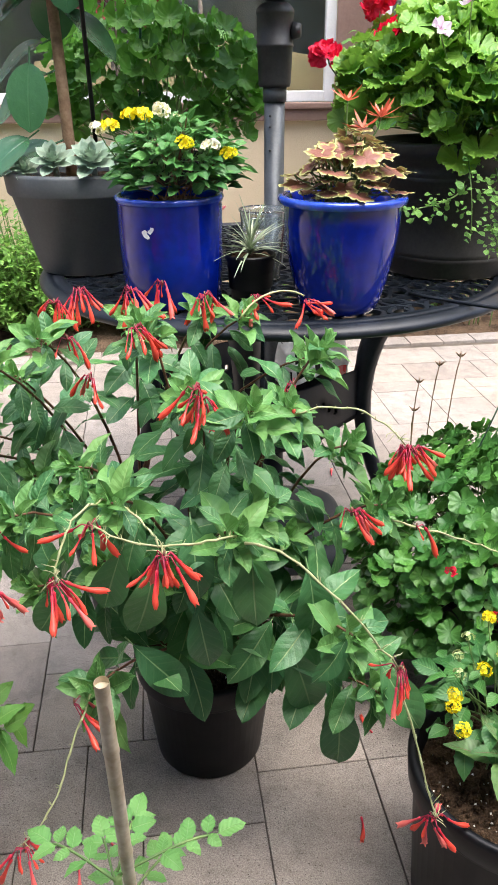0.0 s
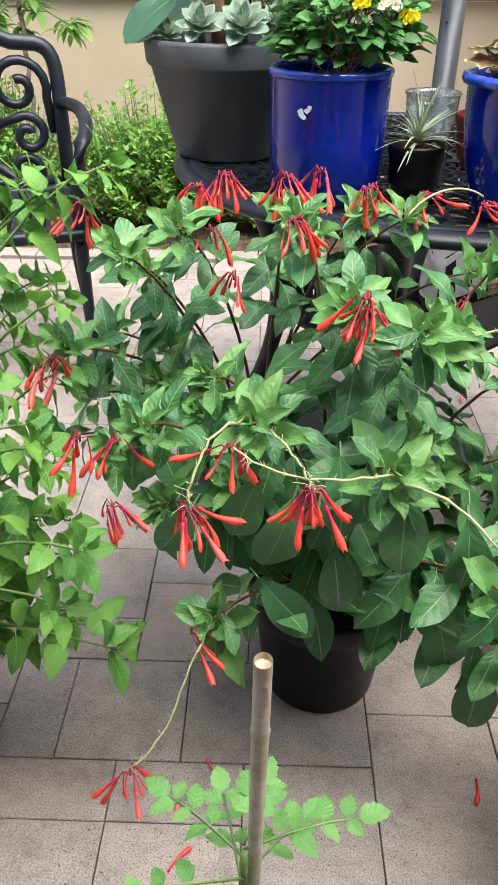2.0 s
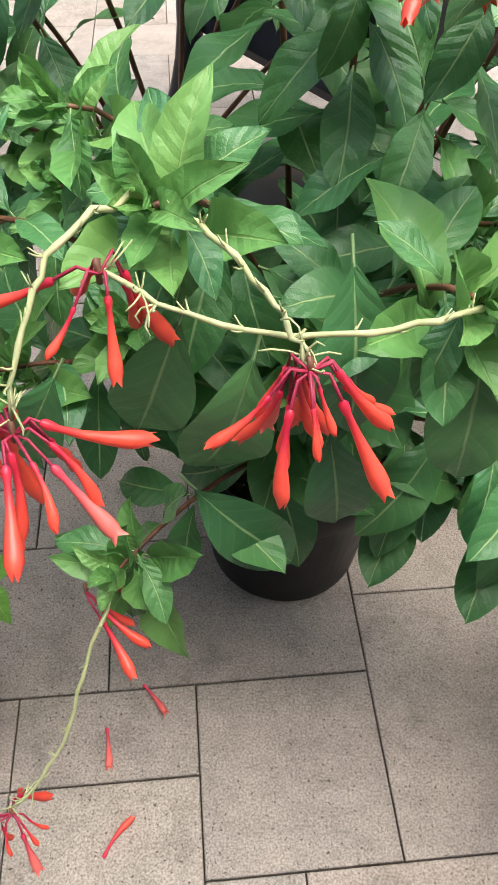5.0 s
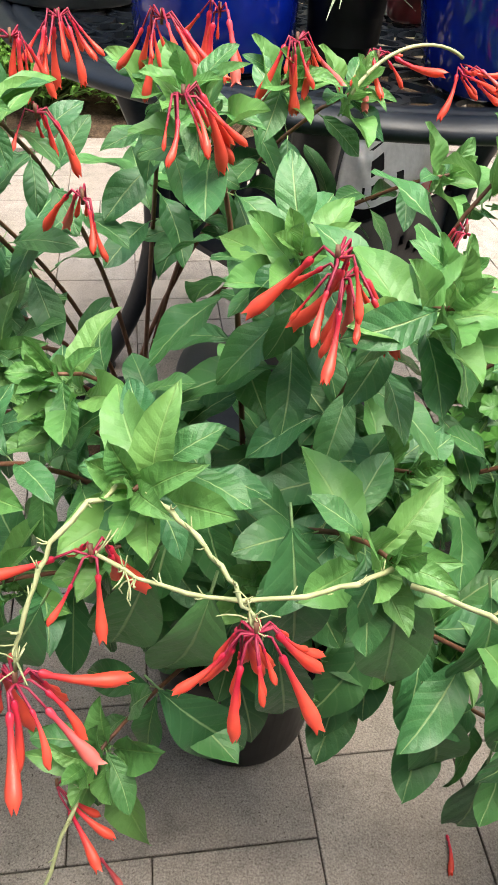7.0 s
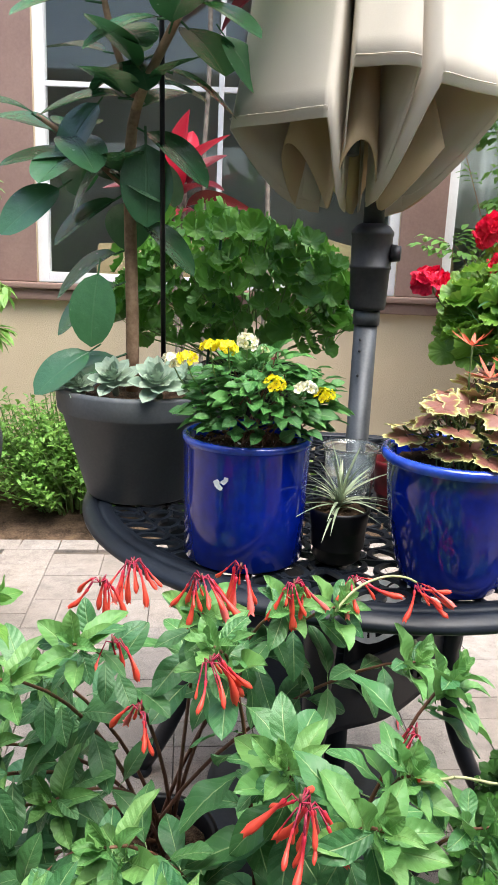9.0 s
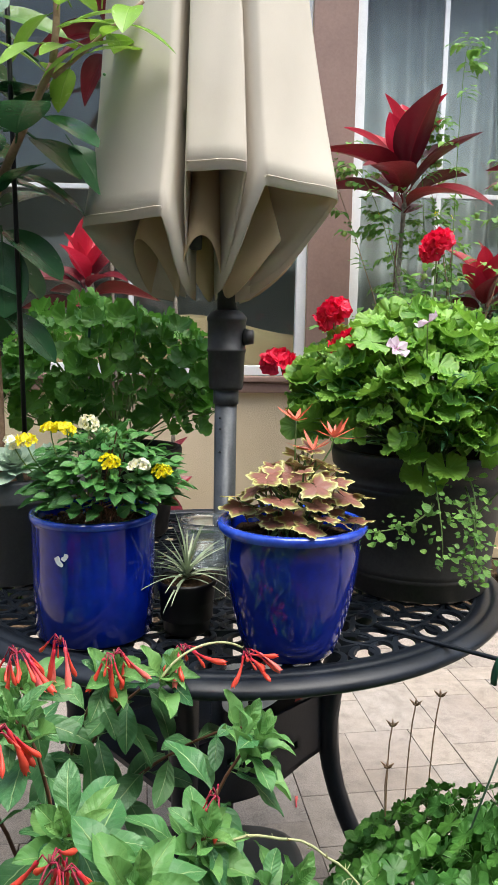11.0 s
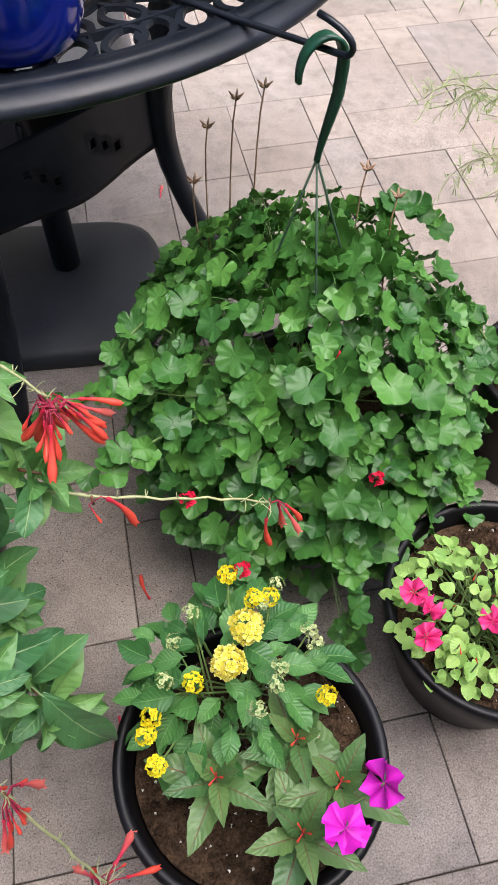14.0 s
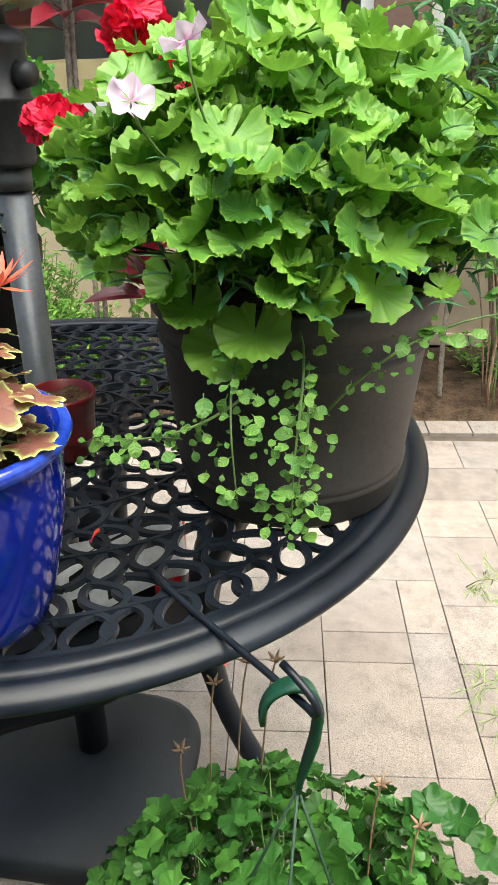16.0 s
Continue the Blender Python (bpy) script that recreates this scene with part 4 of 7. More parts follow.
# ---- leaf and flower meshes ----
def leaf_pinnate(name, L, W, mat, nv=9, nu=4, a=0.8, pw=0.85, fold=0.25, arch=0.25, wave=0.0, serr=0.0, petiole=0.12, seed=0, twist=0.0):
    """A pointed leaf from the origin along +y, its upper side to +z."""
    v, uv, f = [], [], []
    for j in range(nv + 1):
        t = j / nv
        w = W / 2 * max(0.02, math.sin(math.pi * min(1, max(0.0, t)) ** a)) ** pw if 0 < j < nv else W * 0.02
        if serr and 0 < j < nv:
            w *= 1 + serr * (1 if j % 2 else -1)
        for i in range(nu + 1):
            s = 2 * i / nu - 1
            x = s * w
            z = fold * abs(x) + 0.35 * wave * W * math.sin(t * 34 + 5 * abs(s)) * (1 - abs(s)) - arch * L * t * t + wave * L * abs(s) * math.sin(t * 11 + seed * 2.1 + (2.0 if s > 0 else 0)) + 0.02 * L * math.sin(seed + 4 * t)
            y = L * (t - 0.10 * arch * t * t) + petiole * L
            x, z = x * math.cos(twist * t) - z * math.sin(twist * t), x * math.sin(twist * t) + z * math.cos(twist * t)
            v.append((x, y, z))
            uv.append((0.5 + 0.5 * s, t))
    for j in range(nv):
        for i in range(nu):
            k = j * (nu + 1) + i
            f.append((k, k + 1, k + nu + 2, k + nu + 1))
    b = Buf().add(v, f, uv=uv)
    if petiole > 0.03:
        tv, tf = tube([(0, 0, 0.0), (0, petiole * L * 1.15, 0.001 * L)], max(0.0007, W * 0.022), 4, closed=False)
        b.add(tv, tf, uv=[(0.5, 0.1)] * len(tv))
    return b.mesh(name, mat)


def leaf_palmate(name, R, mat, lobes=5, depth=0.25, sharp=1.0, ruffle=0.06, cup=0.15, rings=3, seg=30, notch=0.35, teeth=0.03, seed=0, petiole=0.0, pointed=False):
    """A round or lobed leaf with its stalk at the origin, opening towards +y, its upper side to +z."""
    v, uv, f = [(0, 0, 0)], [(0.5, 0.0)], []
    for j in range(1, rings + 1):
        q = j / rings
        for k in range(seg + 1):
            u = k / seg
            a = -math.pi * (1 - 2 * u) * (1 - 0.035)
            lobe = (1 - 2 * abs((a * lobes / (2 * math.pi) + 0.5) % 1.0 - 0.5)) ** sharp if pointed else abs(math.cos(a * lobes / 2)) ** sharp
            r = R * (1 - depth + depth * lobe) * (1 - notch * max(0.0, abs(a) - 2.35) / 0.8)
            r *= 1 + teeth * math.sin(k * 2.6 + seed)
            z = cup * R * q * q * (1 - 0.25 * math.cos(a)) + ruffle * R * q ** 3 * (0.8 * math.sin(a * 3 + seed * 1.7) + 0.6 * math.sin(a * lobes + seed) + 0.5 * q * math.sin(a * lobes * 2.3 + 2 * seed)) - 0.25 * R * max(0, q - 0.6) * (0.5 + 0.5 * math.cos(a * 2 + seed))
            v.append((r * q * math.sin(a), r * q * math.cos(a), z))
            uv.append((u, q))
    n1 = seg + 1
    for k in range(seg):
        f.append((0, 1 + k, 2 + k))
        for j in range(rings - 1):
            p = 1 + j * n1 + k
            f.append((p, p + n1, p + n1 + 1, p + 1))
    b = Buf().add(v, [tuple(reversed(q)) for q in f], uv=uv)
    if petiole:
        tv, tf = tube([(0, 0, -0.001), (0, -0.3 * petiole, -0.5 * petiole), (0, -0.45 * petiole, -petiole)], R * 0.03, 4, closed=False)
        b.add(tv, tf, uv=[(0.5, 0.2)] * len(tv))
    return b.mesh(name, mat)


def trumpet(name, L, mat, flare=1.0, bend=0.1, seed=0):
    """A long tubular floret hanging along -z from the origin, with four pointed lobes at its mouth."""
    rng = random.Random(seed)
    prof = [(0.0, 0.022), (0.04, 0.050), (0.10, 0.048), (0.18, 0.034), (0.40, 0.044), (0.62, 0.068), (0.80, 0.094), (0.90, 0.094), (0.96, 0.072)]
    v, uv, f, seg = [], [], [], 8
    for t, r in prof:
        for k in range(seg):
            a = 2 * math.pi * k / seg
            v.append((r * L * math.cos(a) + bend * L * t * t, r * L * math.sin(a), -t * L))
            uv.append((k / seg, t))
    for j in range(len(prof) - 1):
        for k in range(seg):
            f.append((j * seg + k, (j + 1) * seg + k, (j + 1) * seg + (k + 1) % seg, j * seg + (k + 1) % seg))
    base = (len(prof) - 1) * seg
    for p in range(4):
        k0, k1, k2 = base + 2 * p, base + (2 * p + 1) % seg, base + (2 * p + 2) % seg
        a = 2 * math.pi * (2 * p + 1) / seg
        fl = flare * (0.7 + 0.5 * rng.random())
        tip = (bend * L + (0.045 + 0.11 * fl) * L * math.cos(a), (0.045 + 0.11 * fl) * L * math.sin(a), -L * (1.06 - 0.04 * fl))
        v.append(tip)
        uv.append((0.5, 1.0))
        i = len(v) - 1
        f += [(k0, i, k1), (k1, i, k2)]
    return Buf().add(v, f, uv=uv).mesh(name, mat)


def blossom(name, R, petals, mat, cup=0.25, ruffle=0.1, width=1.0, notch=0.0, seed=0, center=None):
    """An open flower of broad petals facing +z."""
    b = Buf()
    for p in range(petals):
        a = 2 * math.pi * p / petals + 0.15 * math.sin(seed + p)
        v, uv, f = [], [], []
        nv, nu = 4, 5
        for j in range(nv + 1):
            t = j / nv
            for i in range(nu + 1):
                s = 2 * i / nu - 1
                w = width * math.pi / petals * (0.25 + 0.85 * math.sin(math.pi * 0.5 * min(1, t * 1.25)))
                r = R * t * (1 - 0.18 * s * s * t - notch * (1 - abs(s)) * t)
                ang = a + s * w
                v.append((r * math.cos(ang), r * math.sin(ang), cup * R * t * t + ruffle * R * t * math.sin(5 * s + seed + p) + 0.004 * R * p))
                uv.append((0.5 + 0.5 * s, t))
        for j in range(nv):
            for i in range(nu):
                k = j * (nu + 1) + i
                f.append((k, k + 1, k + nu + 2, k + nu + 1))
        b.add(v, f, uv=uv)
    return b.mesh(name, mat)


def flower_head(name, R, count, petal_R, mat, seed=0, dome=0.55, petals=5):
    """A rounded head of many small flowers, one mesh."""
    rng = random.Random(seed)
    one = blossom("floret", petal_R, petals, mat, 0.2, 0.15, 1.0, seed=seed)
    vs, fs = [p.co.copy() for p in one.vertices], [tuple(q.vertices) for q in one.polygons]
    uvs = [(0.5, min(1, math.hypot(p.x, p.y) / petal_R)) for p in vs]
    b = Buf()
    for k in range(count):
        q = (k + 0.5) / count
        th = math.acos(1 - q * (1.0 + 0.25))
        ph = 2.399963 * k
        nrm = Vector((math.sin(th) * math.cos(ph), math.sin(th) * math.sin(ph), math.cos(th)))
        pos = Vector((R * nrm.x, R * nrm.y, R * dome * nrm.z))
        b.add(vs, fs, Matrix.Translation(pos) @ nrm.to_track_quat("Z", "Y").to_matrix().to_4x4() @ pose(rng.uniform(-0.1, 0.1) * R, rng.uniform(-0.1, 0.1) * R, rng.uniform(-0.12, 0.1) * R, rng.uniform(-28, 28), rng.uniform(-28, 28), rng.uniform(0, 360)), uvs)
    return b.mesh(name, mat)


def aim(pos, direction, up=(0, 0, 1), scale=1.0, roll=0.0):
    """A pose whose +y runs along direction and whose +z leans to up."""
    y = Vector(direction).normalized()
    z = Vector(up) - y * y.dot(Vector(up))
    if z.length < 1e-3:
        z = Vector((1, 0, 0)) - y * y.x
    z.normalize()
    x = y.cross(z)
    m = Matrix((x, y, z)).transposed().to_4x4()
    return Matrix.Translation(pos) @ m @ pose(0, 0, 0, 0, roll, 0) @ Matrix.Diagonal((scale, scale, scale, 1))


def plant(name, x, y, z, label, category="plant", group=""):
    return thing(name, pose(x, y, z), label, category, group)


def loc(ob, p):
    return Vector(p) - ob.location


def stuff_leaves(name, owner, mesh_list, mats, mat, label=""):
    """Many alike leaves too small to pick apart, joined into one part."""
    b = Buf()
    for k, m in enumerate(mats):
        me = mesh_list[k % len(mesh_list)]
        cache = CACHE.setdefault(me.name, ([p.co.copy() for p in me.vertices], [tuple(q.vertices) for q in me.polygons], uv_of(me)))
        b.add(cache[0], cache[1], m, cache[2])
    ob = part(name, b, owner, label, mat=mat)
    ob["kind"] = "stuff"
    return ob


CACHE = {}


def uv_of(me):
    out = [(0.0, 0.0)] * len(me.vertices)
    data = me.uv_layers[0].data
    for lp in me.loops:
        out[lp.vertex_index] = tuple(data[lp.index].uv)
    return out


# ---- the big fuchsias ----
FL = [leaf_pinnate("leaf", 0.096, 0.045, M_FUCHSIA, 14, 6, 1.26, 0.70, 0.22, 0.18 + 0.12 * k, 0.040, 0.0, 0.12, k, 0.12 * (k - 1)) for k in range(4)]
FD = [leaf_pinnate("leaf", 0.098, 0.045, M_FUCHSIA_DARK, 14, 6, 1.20, 0.72, 0.16, 0.20 + 0.12 * k, 0.025, 0.0, 0.14, k + 5, 0.12 * (k - 1)) for k in range(3)]
FY = [leaf_pinnate("young_leaf", 0.060, 0.027, M_FUCHSIA_YOUNG, 11, 4, 1.24, 0.66, 0.75, 0.05 + 0.28 * k, 0.060, 0.03, 0.08, k + 9) for k in range(3)]
FLORET = [trumpet("floret", 0.037, P_FUCHSIA, -0.1, 0.16, 1), trumpet("floret", 0.042, P_FUCHSIA, 0.3, 0.28, 2), trumpet("floret", 0.025, P_FUCHSIA, -0.2, 0.24, 3), trumpet("floret", 0.042, P_PINKRED, 1.0, 0.08, 4)]
FBUD = trumpet("bud", 0.018, P_FUCHSIA, 0.0, 0.05, 7)


def arch_stem(a, c, rise, rng, n=9):
    """A stem from a to c that first climbs and then leans over."""
    a, c = Vector(a), Vector(c)
    flat = Vector((c.x - a.x, c.y - a.y, 0))
    h = c.z - a.z
    p1 = a + flat * 0.22 + Vector((rng.uniform(-0.02, 0.02), rng.uniform(-0.02, 0.02), h * 0.5))
    p2 = a + flat * 0.72 + Vector((rng.uniform(-0.02, 0.02), rng.uniform(-0.02, 0.02), h * (0.86 + rise)))
    return bezier(a, p1, p2, c, n)


def flower_cluster(owner, p, n, rng, size=1.0, drop=0.5, toward=(0, 0, -1), spread=0.55):
    """A hanging bunch of tubular florets on thin stalks."""
    p = Vector(p)
    b = Buf()
    ends = []
    for k in range(int(1.35 * n)):
        a = rng.uniform(0, 6.28)
        s = spread * rng.uniform(0.05, 1.35)
        d = (Vector((math.cos(a) * s, math.sin(a) * s, -rng.uniform(0.45, 1.2))) + Vector(toward) * 0.6).normalized()
        mid = p + Vector((math.cos(a) * 0.008, math.sin(a) * 0.008, rng.uniform(0.0, 0.008)))
        end = mid + d * rng.uniform(0.004, 0.016)
        b.add(*tube([p, mid, end], 0.0008, 4, closed=False))
        ends.append((end, d, a))
    stalk = Buf().add(*tube([p + Vector((0, 0.002, 0.006)), p + Vector((0, 0, 0.002)), p - Vector((0, 0, 0.004))], 0.0014, 6))
    bunch = part("peduncle", stalk, owner, "flower stalk with hanging orange-red tubular flowers", mat=STEM_BROWN)
    part("pedicel_tuft", b, bunch, mat=P_WINE)["kind"] = "stuff"
    for k, (e, d, a) in enumerate(ends):
        me = FBUD if rng.random() < 0.20 else FLORET[rng.choice((0, 0, 1, 1, 2, 2, 3))]
        m = Matrix.Translation(e) @ d.to_track_quat("-Z", "Y").to_matrix().to_4x4() @ pose(0, 0, 0, 0, 0, rng.uniform(0, 360))
        sc = size * rng.uniform(0.72, 1.15)
        part("floret" if me is not FBUD else "bud", me, bunch, m=m @ Matrix.Diagonal((sc, sc, sc, 1)))


def rosette(owner, p, d, rng, n=8, size=1.0, meshes=None):
    p, d = Vector(p), Vector(d).normalized()
    for k in range(n):
        a = 2.4 * k + rng.uniform(-0.3, 0.3)
        tilt = 0.2 + 0.95 * k / n + rng.uniform(-0.15, 0.2)
        side = d.orthogonal().normalized()
        side = Matrix.Rotation(a, 3, d) @ side
        way = d * math.cos(tilt) + side * math.sin(tilt)
        sc = size * (0.55 + 0.75 * k / n) * rng.uniform(0.85, 1.15)
        part("young_leaf", (meshes or FY)[k % 3], owner, m=aim(p - d * 0.004 * k, way, d, sc))


def leafy_stem(owner, path, radius, rng, leaves, size, start=0.25, whorl=3, meshes=None, droop=0.25, mat=None):
    n = len(path) - 1
    part("stem", Buf().add(*tube(path, [radius * (1.25 - 0.75 * k / n) for k in range(n + 1)], 7)), owner, mat=mat)
    turn = rng.uniform(0, 6)
    for k in range(leaves):
        t = start + (1 - start) * (k + 0.5) / leaves
        i = min(n - 1, int(t * n))
        p = path[i].lerp(path[i + 1], t * n - i)
        d = (path[i + 1] - path[i]).normalized()
        turn += 1.05
        side0 = d.orthogonal().normalized()
        for w in range(whorl):
            if rng.random() < 0.20:
                continue
            side = Matrix.Rotation(turn + 2 * math.pi * w / whorl + rng.uniform(-0.3, 0.3), 3, d) @ side0
            way = side + d * 0.5 + Vector((0, 0, -droop * rng.uniform(0.2, 1.6)))
            sc = size * (1.34 - 0.86 * t) * rng.uniform(0.70, 1.12)
            part("leaf", meshes[rng.randrange(len(meshes))], owner, m=aim(p, way, d * 0.5 + Vector((0, 0, 1)), sc, rng.uniform(-25, 25)))


LIFT, LIFT_BACK = Vector((0.010, 0.004, 0.014)), Vector((0.010, 0.015, 0.006))
fu = plant("fuchsia", -0.113, -0.728, 0.19, "tall fuchsia with drooping orange-red tubular flowers in a black pot", "fuchsia")
rng = random.Random(11)
root = loc(fu, (-0.113, -0.728, 0.185))
TIPS = [(-0.212, -0.985, 0.622), (-0.069, -1.005, 0.590), (-0.050, -0.945, 0.715), (0.058, -0.72, 0.712), (-0.19, -0.775, 0.765), (-0.253, -1.010, 0.372), (0.004, -0.802, 0.655), (-0.345, -0.93, 0.575), (0.135, -0.855, 0.535), (-0.33, -0.93, 0.47), (-0.30, -0.80, 0.52), (-0.24, -0.92, 0.50), (0.0, -0.84, 0.48), (-0.13, -0.95, 0.50), (0.070, -1.02, 0.450), (-0.12, -0.86, 0.70), (0.06, -0.90, 0.36), (0.09, -0.80, 0.60), (-0.03, -0.90, 0.56), (-0.28, -0.85, 0.60), (0.11, -1.00, 0.34)]
for k, tip in enumerate(TIPS):
    path = arch_stem(root + Vector((rng.uniform(-0.03, 0.03), rng.uniform(-0.03, 0.03), 0)), loc(fu, Vector(tip) + LIFT), 0.12, rng)
    low = tip[2] < 0.5
    leafy_stem(fu, path, 0.0028, rng, 6 if low else 9, 1.15 if low else 1.0, 0.28 if not low else 0.4, 3, FL, 0.45, STEM_BROWN)
    d = (path[-1] - path[-2]).normalized() + Vector((0, 0, 0.7))
    rosette(fu, path[-1], d, rng, 12, 0.82)
for p, w, sc in (((-0.055, -0.975, 0.575), (0.05, -0.3, -1), 1.15), ((-0.165, -0.975, 0.545), (-0.25, -0.3, -1), 1.15), ((-0.20, -0.985, 0.575), (-0.35, -0.2, -1), 1.0), ((-0.215, -0.965, 0.415), (0.75, -0.4, -0.6), 1.05), ((-0.01, -0.97, 0.415), (0.35, -0.3, -1), 1.2), ((0.062, -0.98, 0.335), (0.0, -0.2, -1), 1.2), ((-0.125, -0.97, 0.60), (0.1, -0.5, -0.8), 0.95), ((0.012, -0.965, 0.53), (0.2, -0.3, -1), 1.15), ((-0.125, -0.965, 0.475), (0.2, -0.3, -1), 1.0), ((0.03, -0.955, 0.43), (0.6, -0.3, -0.8), 1.1), ((0.10, -0.99, 0.40), (0.5, -0.4, -0.8), 1.1), ((-0.27, -0.97, 0.52), (-0.5, -0.3, -0.9), 0.95)):
    part("leaf", FD[rng.randrange(3)], fu, m=aim(loc(fu, Vector(p) + LIFT), w, (0.1, -1, 0.55), sc))
BARE = [((-0.072, -1.012, 0.592), (-0.11, -1.04, 0.605), (-0.17, -1.05, 0.588), (-0.226, -1.030, 0.622)), ((-0.205, -0.99, 0.625), (-0.18, -1.01, 0.625), (-0.155, -1.045, 0.61), (-0.150, -1.055, 0.60)), ((-0.215, -0.988, 0.628), (-0.245, -1.02, 0.645), (-0.262, -1.05, 0.61), (-0.264, -1.066, 0.578)), ((-0.062, -1.02, 0.588), (0.0, -1.06, 0.61), (0.06, -1.10, 0.53), (0.102, -1.092, 0.470)), ((-0.255, -1.015, 0.37), (-0.275, -1.06, 0.345), (-0.285, -1.10, 0.26), (-0.328, -1.122, 0.245)), ((0.01, -0.80, 0.645), (0.07, -0.81, 0.672), (0.12, -0.82, 0.66), (0.155, -0.838, 0.615)), ((0.13, -0.86, 0.515), (0.19, -0.87, 0.500), (0.27, -0.85, 0.470), (0.332, -0.84, 0.425)), ((0.10, -1.09, 0.468), (0.12, -1.11, 0.40), (0.14, -1.13, 0.33), (0.150, -1.140, 0.285))]
for q in BARE:
    line = bezier(*[loc(fu, Vector(p) + LIFT) for p in q], 16)
    line = [p + Vector((rng.gauss(0, 0.0010), rng.gauss(0, 0.0010), rng.gauss(0, 0.0010))) if 0 < k < 16 else p for k, p in enumerate(line)]
    bb = Buf().add(*tube(line, [0.0015 - 0.0005 * k / 16 + (0.0003 if k % 3 == 0 else 0) for k in range(17)], 7))
    for k in range(1, 16, 2):
        s = Vector((rng.uniform(-1, 1), rng.uniform(-1, 1), rng.uniform(-0.2, 1))).normalized()
        for twig in range(2):
            s = (s + Vector((rng.uniform(-1, 1), rng.uniform(-1, 1), rng.uniform(-1, 1)))).normalized()
            bb.add(*tube([line[k], line[k] + s * 0.003, line[k] + s * 0.006 + Vector((0, 0, 0.002))], [0.0007, 0.0005, 0.0003], 4))
    for k in range(9):
        root_ = line[14 + k % 3]
        s = Vector((rng.uniform(-1, 1), rng.uniform(-1, 1), rng.uniform(-0.7, 1))).normalized()
        curl = Vector((rng.uniform(-1, 1), rng.uniform(-1, 1), rng.uniform(-1, 0.3))) * 0.006
        bb.add(*tube([root_, root_ + s * 0.006, root_ + s * 0.011 + curl * 0.4, root_ + s * 0.013 + curl], [0.0006, 0.0005, 0.0005, 0.0004], 4))
    part("bare_stem", bb, fu, "pale bare stem with old flower scars", mat=STEM_PALE)
CL = [(-0.191, -0.819, 0.774, 9), (-0.26, -0.78, 0.695, 6), (-0.108, -0.941, 0.727, 10), (-0.36, -0.96, 0.572, 8), (-0.359, -1.00, 0.514, 6), (-0.264, -1.069, 0.572, 9), (-0.148, -1.059, 0.599, 14), (-0.229, -1.029, 0.62, 5), (-0.329, -1.124, 0.238, 7), (0.012, -0.765, 0.674, 5), (0.05, -1.046, 0.64, 6), (0.103, -1.093, 0.464, 9), (0.155, -0.84, 0.608, 16), (0.163, -0.848, 0.612, 12), (0.333, -0.839, 0.421, 4), (0.172, -0.87, 0.507, 2), (0.150, -1.14, 0.285, 8), (-0.115, -0.955, 0.745, 5), (-0.275, -1.02, 0.36, 3)]
for x, y, z, k in CL:
    flower_cluster(fu, loc(fu, Vector((x, y, z)) + LIFT), k, rng, 1.0, toward=(rng.uniform(-0.8, 0.8), rng.uniform(-0.4, 0.2), -0.6), spread=0.85)

fb = plant("fuchsia", -0.29, -0.36, 0.17, "dark-leaved fuchsia with brown stems leaning out from under the table", "fuchsia")
rng = random.Random(23)
root = loc(fb, (-0.29, -0.36, 0.165))
TIPS = [(-0.335, -0.745, 0.745), (-0.402, -0.775, 0.72), (-0.047, -0.594, 0.728), (-0.21, -0.665, 0.745), (-0.11, -0.63, 0.745), (-0.47, -0.80, 0.60), (-0.40, -0.88, 0.50), (0.05, -0.60, 0.66), (-0.457, -0.68, 0.572), (-0.385, -0.68, 0.50), (-0.49, -0.70, 0.48), (-0.454, -0.68, 0.371), (-0.54, -0.70, 0.40), (-0.397, -0.66, 0.66)]
for k, tip in enumerate(TIPS):
    path = arch_stem(root + Vector((rng.uniform(-0.03, 0.03), rng.uniform(-0.03, 0.03), 0)), loc(fb, Vector(tip) + LIFT_BACK), 0.05, rng)
    leafy_stem(fb, path, 0.0030, rng, 6, 0.95, 0.50, 3, FD if k not in (2, 3, 4) else FL, 0.3, STEM_BROWN)
    rosette(fb, path[-1], (path[-1] - path[-2]).normalized() + Vector((0, 0, 0.7)), rng, 9, 0.8)
CL = [(-0.299, -0.60, 0.772, 11), (-0.212, -0.673, 0.79, 10), (-0.109, -0.637, 0.772, 9), (-0.46, -0.876, 0.624, 8), (-0.45, -0.74, 0.765, 6), (-0.03, -0.57, 0.765, 6), (-0.17, -0.64, 0.79, 6), (-0.33, -0.64, 0.765, 7), (0.055, -0.555, 0.752, 8), (-0.30, -0.72, 0.735, 5), (-0.39, -1.00, 0.60, 4)]
for x, y, z, k in CL:
    resting = y > -0.58
    flower_cluster(fb, loc(fb, Vector((x, y, z - (0.018 if resting else 0))) + LIFT_BACK), k, rng, 0.95 if resting else 1.0, toward=(0.7, -0.45, 0.75) if resting else (rng.uniform(-0.8, 0.8), rng.uniform(-0.5, 0.2), -0.6), spread=0.5 if resting else 0.85)
line = bezier(*[loc(fb, p) for p in ((-0.047, -0.60, 0.735), (-0.02, -0.58, 0.775), (0.03, -0.56, 0.775), (0.055, -0.555, 0.757))], 12)
part("bare_stem", Buf().add(*tube(line, 0.0016, 6)), fb, "pale bare stem with old flower scars", mat=STEM_PALE)

